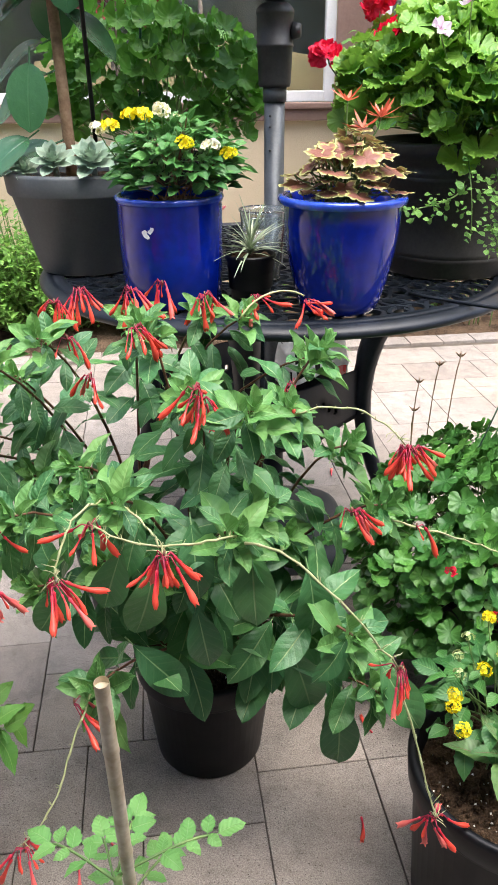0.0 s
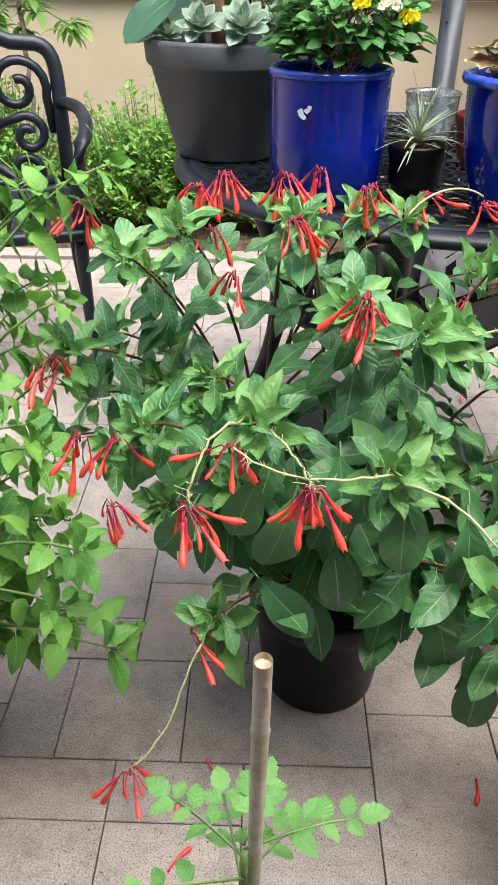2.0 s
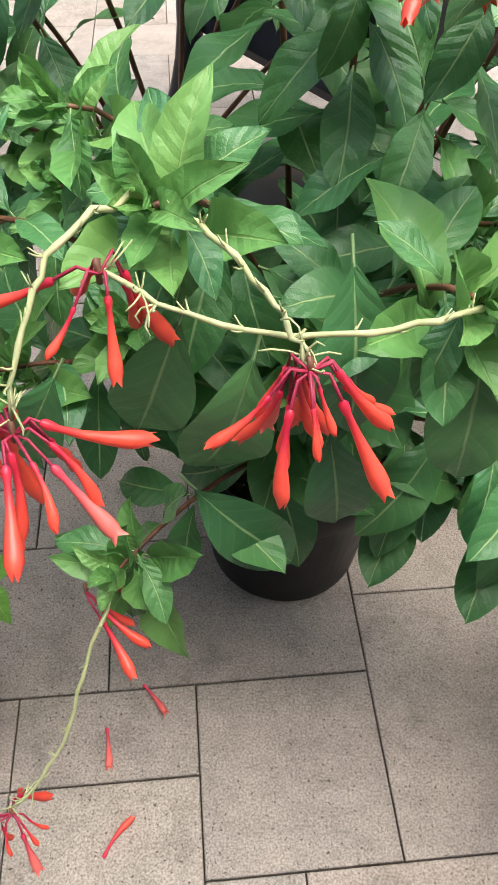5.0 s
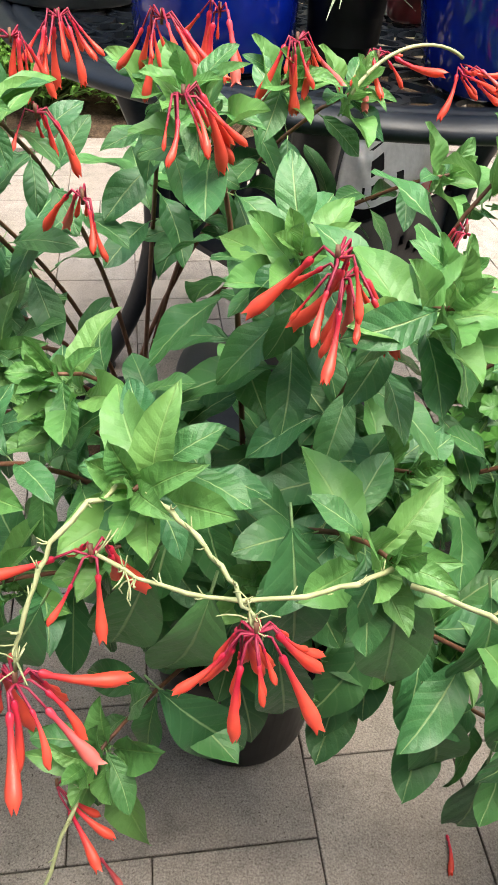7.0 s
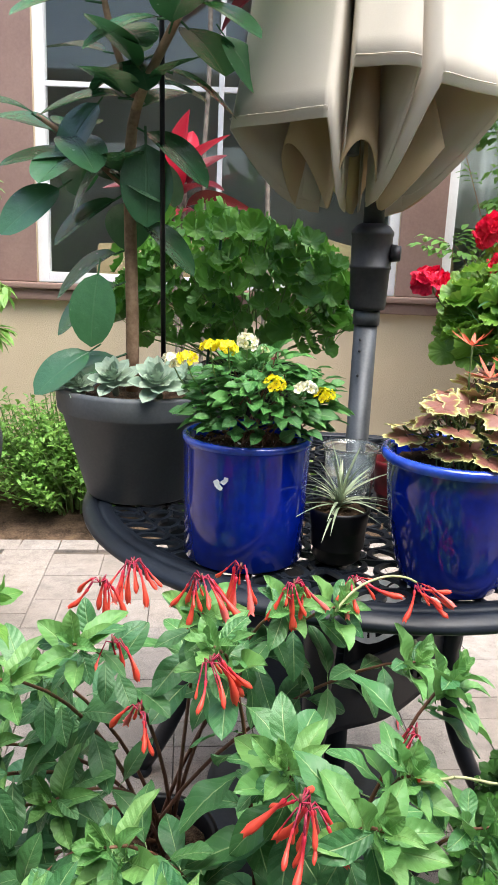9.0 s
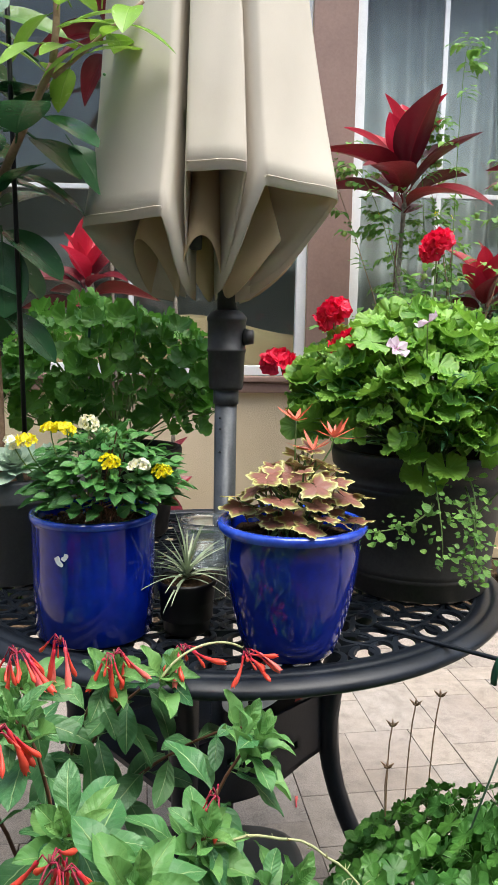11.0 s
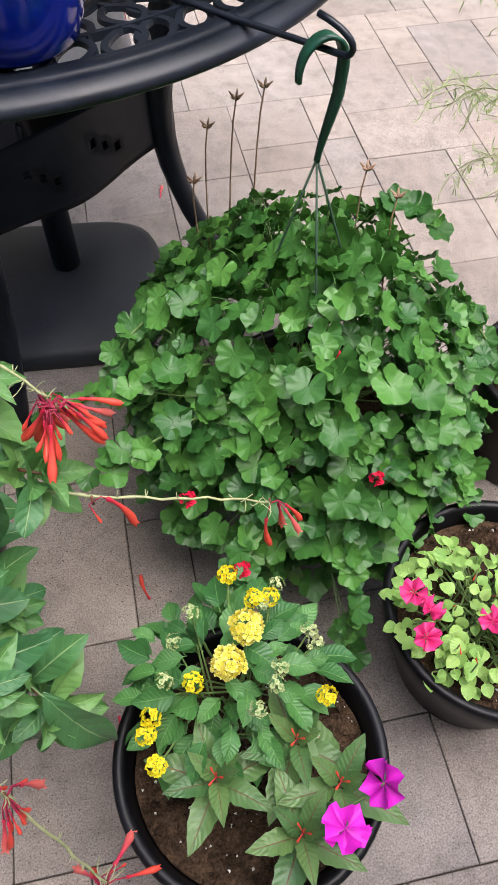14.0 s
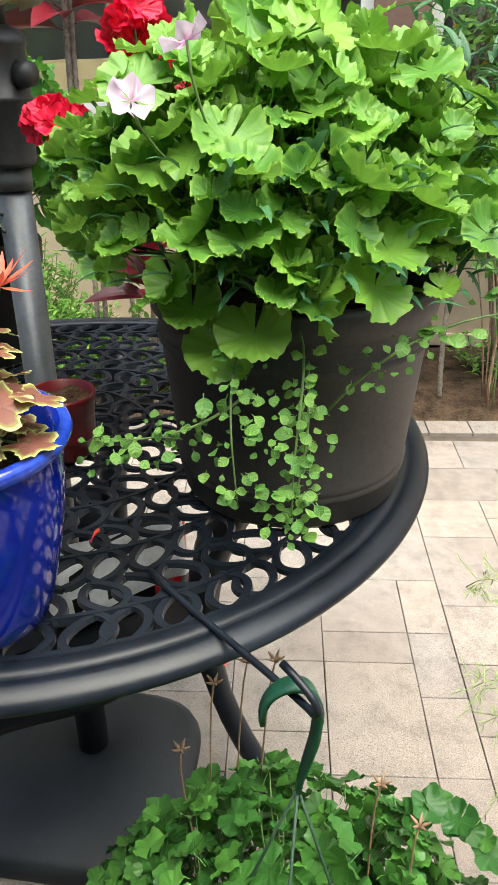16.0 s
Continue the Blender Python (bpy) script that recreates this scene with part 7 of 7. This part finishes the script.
def cordyline(x, y, z, n, size, seed, bright=5, canes=1, spread=1.0, lean=0.0):
    rng = random.Random(seed)
    c = plant("cordyline", x, y, 0.02, "cordyline with wine-red strap leaves on a ringed cane", "cordyline")
    for k in range(canes):
        off = Vector((rng.uniform(-0.12, 0.12), rng.uniform(-0.05, 0.05), 0)) if k else Vector((0, 0, 0))
        rings = int(z / 0.018)
        pts = [off * (1 - 0.6 * j / rings) + Vector((lean * j / rings + 0.008 * math.sin(j * 0.11 + seed), 0, z * j / rings)) for j in range(rings + 1)]
        part("cane", Buf().add(*tube(pts, [0.0105 if j % 2 else 0.0085 for j in range(rings + 1)], 8)), c, mat=CANE)
    top = Vector((lean, 0, z))
    for k in range(n):
        a = 2.399963 * k + seed
        e = 1.35 - (1.7 * spread) * k / n
        me = CN[k % 2] if k < bright else CO[k % 3]
        part("bright_leaf" if k < bright else "leaf", me, c, m=aim(top - Vector((0, 0, 0.012 * k * size)), (math.cos(a) * math.cos(e), math.sin(a) * math.cos(e), math.sin(e)), (0, 0, 1), size * rng.uniform(0.75, 1.1), rng.uniform(-30, 30)))
    return c


cordyline(0.80, 1.72, 1.84, 16, 1.15, 3, 6, 1, 0.55)
cordyline(-0.50, 1.72, 1.38, 16, 0.85, 5, 6, 2, 0.75)
cordyline(1.20, 1.80, 1.36, 18, 0.85, 8, 8, 1, 0.8)
cordyline(-0.22, 1.50, 0.50, 12, 0.75, 11, 0, 1, 0.7)
cordyline(-0.15, 1.95, 2.25, 14, 0.9, 14, 3, 1, 0.9)
cordyline(-0.42, 1.95, 2.45, 14, 0.9, 15, 5, 1, 0.9)
cordyline(1.22, 2.0, 1.9, 16, 0.8, 17, 4, 1, 0.9, 0.33)

# ---- cherry tomato vine in front of the window ----
VT = [leaf_pinnate("leaflet", 0.056, 0.033, M_WEED, 7, 2, 0.75, 0.8, 0.25, 0.3, 0.03, 0.08, 0.15, k) for k in range(3)]
vine = plant("tomato_vine", 1.0, 1.62, 0.02, "straggling cherry tomato vine with green fruit and yellow flowers", "tomato plant")
rng = random.Random(101)
GREEN_FRUIT = surface("green_fruit", (0.16, 0.26, 0.05), (0.30, 0.42, 0.10), 0.3, scale=60, bump=0.0)
ball = Buf().add(*lathe([(0.0005, -0.012), (0.007, -0.010), (0.0118, -0.003), (0.0118, 0.004), (0.007, 0.010), (0.0005, 0.0115)], 14)).mesh("fruit", GREEN_FRUIT)
YF = blossom("blossom", 0.010, 5, P_YELLOW, -0.1, 0.1, 0.55, 0, 2)
spare = []
for k in range(17):
    s = Vector((rng.uniform(-0.05, 0.15), rng.uniform(-0.05, 0.1), 0.02))
    e = Vector((rng.uniform(-0.55, 0.75), rng.uniform(-0.12, 0.25), rng.uniform(1.1, 2.5)))
    line = bezier(s, s + Vector((rng.uniform(-0.1, 0.1), 0, 0.7)), e + Vector((rng.uniform(-0.2, 0.2), 0, 0.25)), e, 26)
    part("vine_stem", Buf().add(*tube(line, [0.0032 - 0.0022 * j / 26 for j in range(27)], 5)), vine, mat=STEM_TAN if k % 2 else STEM_GREEN)
    for j in range(6, 27):
        d = Vector((rng.uniform(-1, 1), rng.uniform(-1, 0.6), rng.uniform(-0.3, 0.6))).normalized()
        tip = line[j] + d * rng.uniform(0.06, 0.15)
        for q in range(7):
            p = line[j].lerp(tip, 0.25 + 0.125 * q)
            w = d if q == 6 else (d.cross(Vector((0, 0, 1))) * (1 if q % 2 else -1) + d * 0.5)
            spare.append(aim(p, w + Vector((0, 0, -0.25)), (0, -0.3, 1), rng.uniform(0.5, 1.0)))
        if rng.random() < 0.10:
            part("fruit", ball, vine, "small green tomato", m=Matrix.Translation(tip - Vector((0, 0, 0.015))))
        if rng.random() < 0.10:
            part("blossom", YF, vine, "small yellow blossom", m=Matrix.Translation(tip) @ pose(0, 0, 0, 70, 0, rng.uniform(0, 360)))
stuff_leaves("leaflet_mass", vine, VT, spare, M_WEED)

# ---- shrubs of the bed ----
SL = [leaf_pinnate("leaf", 0.040, 0.017, M_SHRUB, 4, 2, 0.9, 0.8, 0.3, 0.25, 0, 0, 0.05, k) for k in range(2)]
SD = [leaf_pinnate("leaf", 0.045, 0.020, M_SHRUB_DARK, 4, 2, 0.85, 0.8, 0.3, 0.25, 0, 0, 0.08, k) for k in range(2)]


def shrub(x, y, rx, ry, h, count, meshes, mat, seed, label, tufts=60, stem_mat=None):
    rng = random.Random(seed)
    s = plant("shrub", x, y, 0.0, label, "shrub")
    mats, wood = [], Buf()
    for k in range(tufts):
        a, r = rng.uniform(0, 6.28), math.sqrt(rng.random())
        hh = h * (1 - 0.55 * r * r) * rng.uniform(0.55, 1.08)
        tip = Vector((rx * r * math.cos(a), ry * r * math.sin(a), hh))
        foot = Vector((tip.x * 0.4, tip.y * 0.4, 0.0))
        wood.add(*tube(bezier(foot, foot + Vector((0, 0, hh * 0.5)), tip - Vector((0, 0, hh * 0.3)), tip, 5), [0.004 - 0.0005 * j for j in range(6)], 4, closed=False))
        for q in range(count // tufts):
            b_ = rng.random() ** 0.7
            p = foot.lerp(tip, 0.35 + 0.65 * b_) + Vector((rng.uniform(-0.03, 0.03), rng.uniform(-0.03, 0.03), rng.uniform(-0.02, 0.02)))
            an = rng.uniform(0, 6.28)
            mats.append(aim(p, (math.cos(an), math.sin(an), rng.uniform(0.0, 1.4)), (0, 0, 1), rng.uniform(0.6, 1.15)))
    part("twig_mass", wood, s, mat=stem_mat or STEM_GREEN)["kind"] = "stuff"
    stuff_leaves("foliage", s, meshes, mats, mat)
    return s


shrub(-0.92, 1.74, 0.50, 0.34, 0.62, 8000, SL, M_SHRUB, 201, "low bright green feathery shrub in the bed", 260)
shrub(-1.62, 1.62, 0.38, 0.30, 0.62, 4500, SL, M_SHRUB, 202, "low bright green feathery shrub in the bed", 190)
shrub(-0.35, 1.62, 0.26, 0.14, 0.34, 1800, SL, M_SHRUB, 203, "small bright green shrub behind the table", 60)
shrub(0.15, 1.75, 0.16, 0.10, 0.30, 800, SL, M_SHRUB, 206, "small bright green shrub behind the table", 30)
shrub(2.05, 1.98, 0.30, 0.20, 0.58, 3600, SD, M_SHRUB_DARK, 204, "dense dark green shrub at the foot of the wall", 80)
shrub(1.05, 1.98, 0.22, 0.14, 0.22, 300, SL, M_SHRUB, 205, "sparse seedlings among woody stems", 24)
wd = plant("woody_shrub", 1.12, 1.92, 0.0, "woody shrub with several bare grey stems and thin leaves", "shrub")
rng = random.Random(207)
spare = []
for k in range(9):
    x = -0.16 + 0.045 * k
    e = Vector((x * 1.7 + rng.uniform(-0.06, 0.06), rng.uniform(-0.1, 0.15), rng.uniform(1.0, 1.7)))
    line = bezier((x * 0.5, 0.02 * (k % 3), -0.01), (x * 0.9, 0.02, 0.4), e - Vector((0.05, 0, 0.4)), e, 12)
    part("stem", Buf().add(*tube(line, [0.011 - 0.0006 * j for j in range(13)], 7)), wd, mat=BARK)
    for j in range(5, 13):
        for q in range(7):
            an = rng.uniform(0, 6.28)
            spare.append(aim(line[j] + Vector((rng.uniform(-0.04, 0.04), rng.uniform(-0.04, 0.04), rng.uniform(-0.05, 0.05))), (math.cos(an), math.sin(an), rng.uniform(-0.6, 0.6)), (0, 0, 1), rng.uniform(0.9, 1.6)))
stuff_leaves("foliage", wd, SD, spare, M_SHRUB)
ts = plant("small_tree", -1.40, 1.55, 0.0, "slender small tree with a ringed stem and drooping leaf tufts", "tree")
rng = random.Random(209)
part("trunk", Buf().add(*tube([(0.006 * math.sin(j), 0, 0.02 * j) for j in range(66)], [0.010 if j % 2 else 0.0085 for j in range(66)], 7)), ts, mat=CANE)
spare = []
for k in range(46):
    a, r = rng.uniform(0, 6.28), rng.uniform(0.03, 0.32)
    c0 = Vector((r * math.cos(a), r * 0.7 * math.sin(a), rng.uniform(0.78, 1.5)))
    part("twig", Buf().add(*tube([(0, 0, c0.z + 0.05), c0 * 0.5 + Vector((0, 0, c0.z * 0.5 + 0.05)), c0], 0.0025, 5)), ts, mat=STEM_GREEN)
    for q in range(16):
        an = rng.uniform(0, 6.28)
        spare.append(aim(c0 + Vector((rng.uniform(-0.02, 0.02), rng.uniform(-0.02, 0.02), rng.uniform(-0.02, 0.02))), (math.cos(an), math.sin(an), rng.uniform(-1.0, 0.3)), (0, 0, 1), rng.uniform(1.1, 1.9)))
stuff_leaves("foliage", ts, SD, spare, M_SHRUB)

# ---- what grows in the pots of the table sits at the height of their soil ----
for ob, dx, dy, dz in ((la, -0.003, 0.030, -0.020), (fv, 0.003, 0.040, -0.013), (ap, -0.002, 0.046, -0.030), (ge, -0.004, 0.022, -0.014), (we, -0.004, 0.022, -0.014), (gd, 0.0, 0.02, -0.02), (rb, -0.006, 0.045, -0.012), (rod, 0.0, 0.014, -0.022), (hang, 0.0, 0.014, -0.022)):
    ob.location += Vector((dx, dy, dz))
for ec in ECHEVERIAS:
    ec.location += Vector((-0.006, 0.045, -0.012))

# ---- fallen blossoms on pavers and table ----
rng = random.Random(301)
for x, y, z, n in ((-0.272, -0.925, 0.004, 1), (-0.306, -0.973, 0.004, 1), (-0.293, -1.097, 0.004, 1), (-0.149, -1.149, 0.004, 1), (0.130, -0.904, 0.004, 1), (0.179, -0.735, 0.004, 1), (0.233, 0.235, 0.004, 1), (0.20, -0.30, 0.702, 1)):
    for k in range(n):
        fb_ = part("fallen_blossom", FLORET[rng.randrange(4)], m=pose(x + (rng.uniform(-0.02, 0.02) if n > 1 else 0), y + (rng.uniform(-0.02, 0.02) if n > 1 else 0), z + 0.001, 90, 0, rng.uniform(0, 360)))
        tagged(fb_, "wilted red fuchsia blossom lying on the ground", "fallen flower", "fallen blossoms")

# ---- unseen roof, added to shade the near side of the yard ----
b = Buf()
b.add(*box(-6, 6, -6, -1.85, 2.65, 2.80))
tagged(part("ceiling_porch", b, mat=FENCE, smooth=False), "unseen plain roof added to shade the near side of the yard", "roof", kind="structure")

# ---- pavers: each a block of its own, with open sand joints ----
def paver_mesh(w, d, seed):
    rng = random.Random(seed)
    g, t, e = 0.0009, 0.05, 0.0012
    v, f = [], []
    for inset, z in ((0, -t), (0, -e), (e, 0)):
        x0, x1, y0, y1 = g + inset, w - g - inset, g + inset, d - g - inset
        v += [(x0, y0, z), (x1, y0, z), (x1, y1, z), (x0, y1, z)]
    for j in range(2):
        for k in range(4):
            a, c = 4 * j + k, 4 * j + (k + 1) % 4
            f.append((a, c, c + 4, a + 4))
    f.append((8, 9, 10, 11))
    return Buf().add(v, f).mesh("paver", PAVER, smooth=False)


UNIT = 0.0965
sizes = {(2, 2): None, (1, 2): None, (2, 1): None, (2, 3): None, (3, 2): None}
for key in sizes:
    sizes[key] = paver_mesh(key[0] * UNIT, key[1] * UNIT, sum(key))
rng = random.Random(5)
pave_turn = pose(-0.022, -0.904, 0.0, 0, 0, 5.5)
NI, NJ = range(-44, 46), range(-36, 36)
taken = {}
laid = [(-5, 0, (2, 2)), (-3, 0, (3, 2)), (-4, -1, (2, 1)), (-6, -1, (2, 1)), (-2, -2, (2, 2)), (0, -2, (2, 3)), (-4, -3, (2, 2)), (-6, -3, (2, 2)), (-1, -4, (2, 2)), (1, -4, (2, 2)), (2, -2, (2, 3)), (4, -1, (2, 2)), (4, -3, (2, 2))]
for i, j, s in laid:
    for a in range(s[0]):
        for c in range(s[1]):
            taken[i + a, j + c] = True
for j in NJ:
    for i in NI:
        if (i, j) in taken:
            continue
        options = [s for s in ((2, 2), (2, 3), (3, 2), (1, 2), (2, 1)) if all((i + a, j + c) not in taken and i + a < 46 and j + c < 36 for a in range(s[0]) for c in range(s[1]))]
        if not options:
            taken[i, j] = True
            continue
        weights = [{(2, 2): 4, (2, 3): 3, (3, 2): 3, (1, 2): 1.3, (2, 1): 1.6}[s] for s in options]
        s = rng.choices(options, weights)[0]
        for a in range(s[0]):
            for c in range(s[1]):
                taken[i + a, j + c] = True
        laid.append((i, j, s))
paving = tagged(new("pavement"), "tan and pinkish-grey concrete pavers with dark sand joints", "pavement", kind="structure")
far = Buf()
near = []
for i, j, s in laid:
    mid = pave_turn @ Vector(((i + s[0] / 2) * UNIT, (j + s[1] / 2) * UNIT, 0))
    if mid.y > bed_front(mid.x) - 0.10:
        continue
    near.append((math.hypot(mid.x - 0.15, (mid.y + 0.35) * 0.85), i, j, s))
near.sort()
for rank, (d, i, j, s) in enumerate(near):
    m = pave_turn @ pose(i * UNIT, j * UNIT, 0.0012 * rng.random() - 0.0006, 0.25 * (rng.random() - 0.5), 0.25 * (rng.random() - 0.5), 0.3 * (rng.random() - 0.5))
    if rank < 300:
        part("paver", sizes[s], paving, m=m)
    else:
        me = sizes[s]
        far.add([p.co for p in me.vertices], [tuple(q.vertices) for q in me.polygons], m)
rest = part("paver_field", far, paving, mat=PAVER, smooth=False)
rest["kind"] = "stuff"
# border course along the bed
for k in range(-22, 22):
    x = k * 0.150
    if -2.6 < x < 3.2:
        w = 0.148
        y = bed_front(x + w / 2) - 0.105
        part("border_paver", sizes[(2, 2)], paving, m=pose(x, y, 0.001, 0, 0, math.degrees(math.atan2(bed_front(x + w) - bed_front(x), w))) @ Matrix.Diagonal((w / (2 * UNIT), 0.10 / (2 * UNIT), 1, 1)))
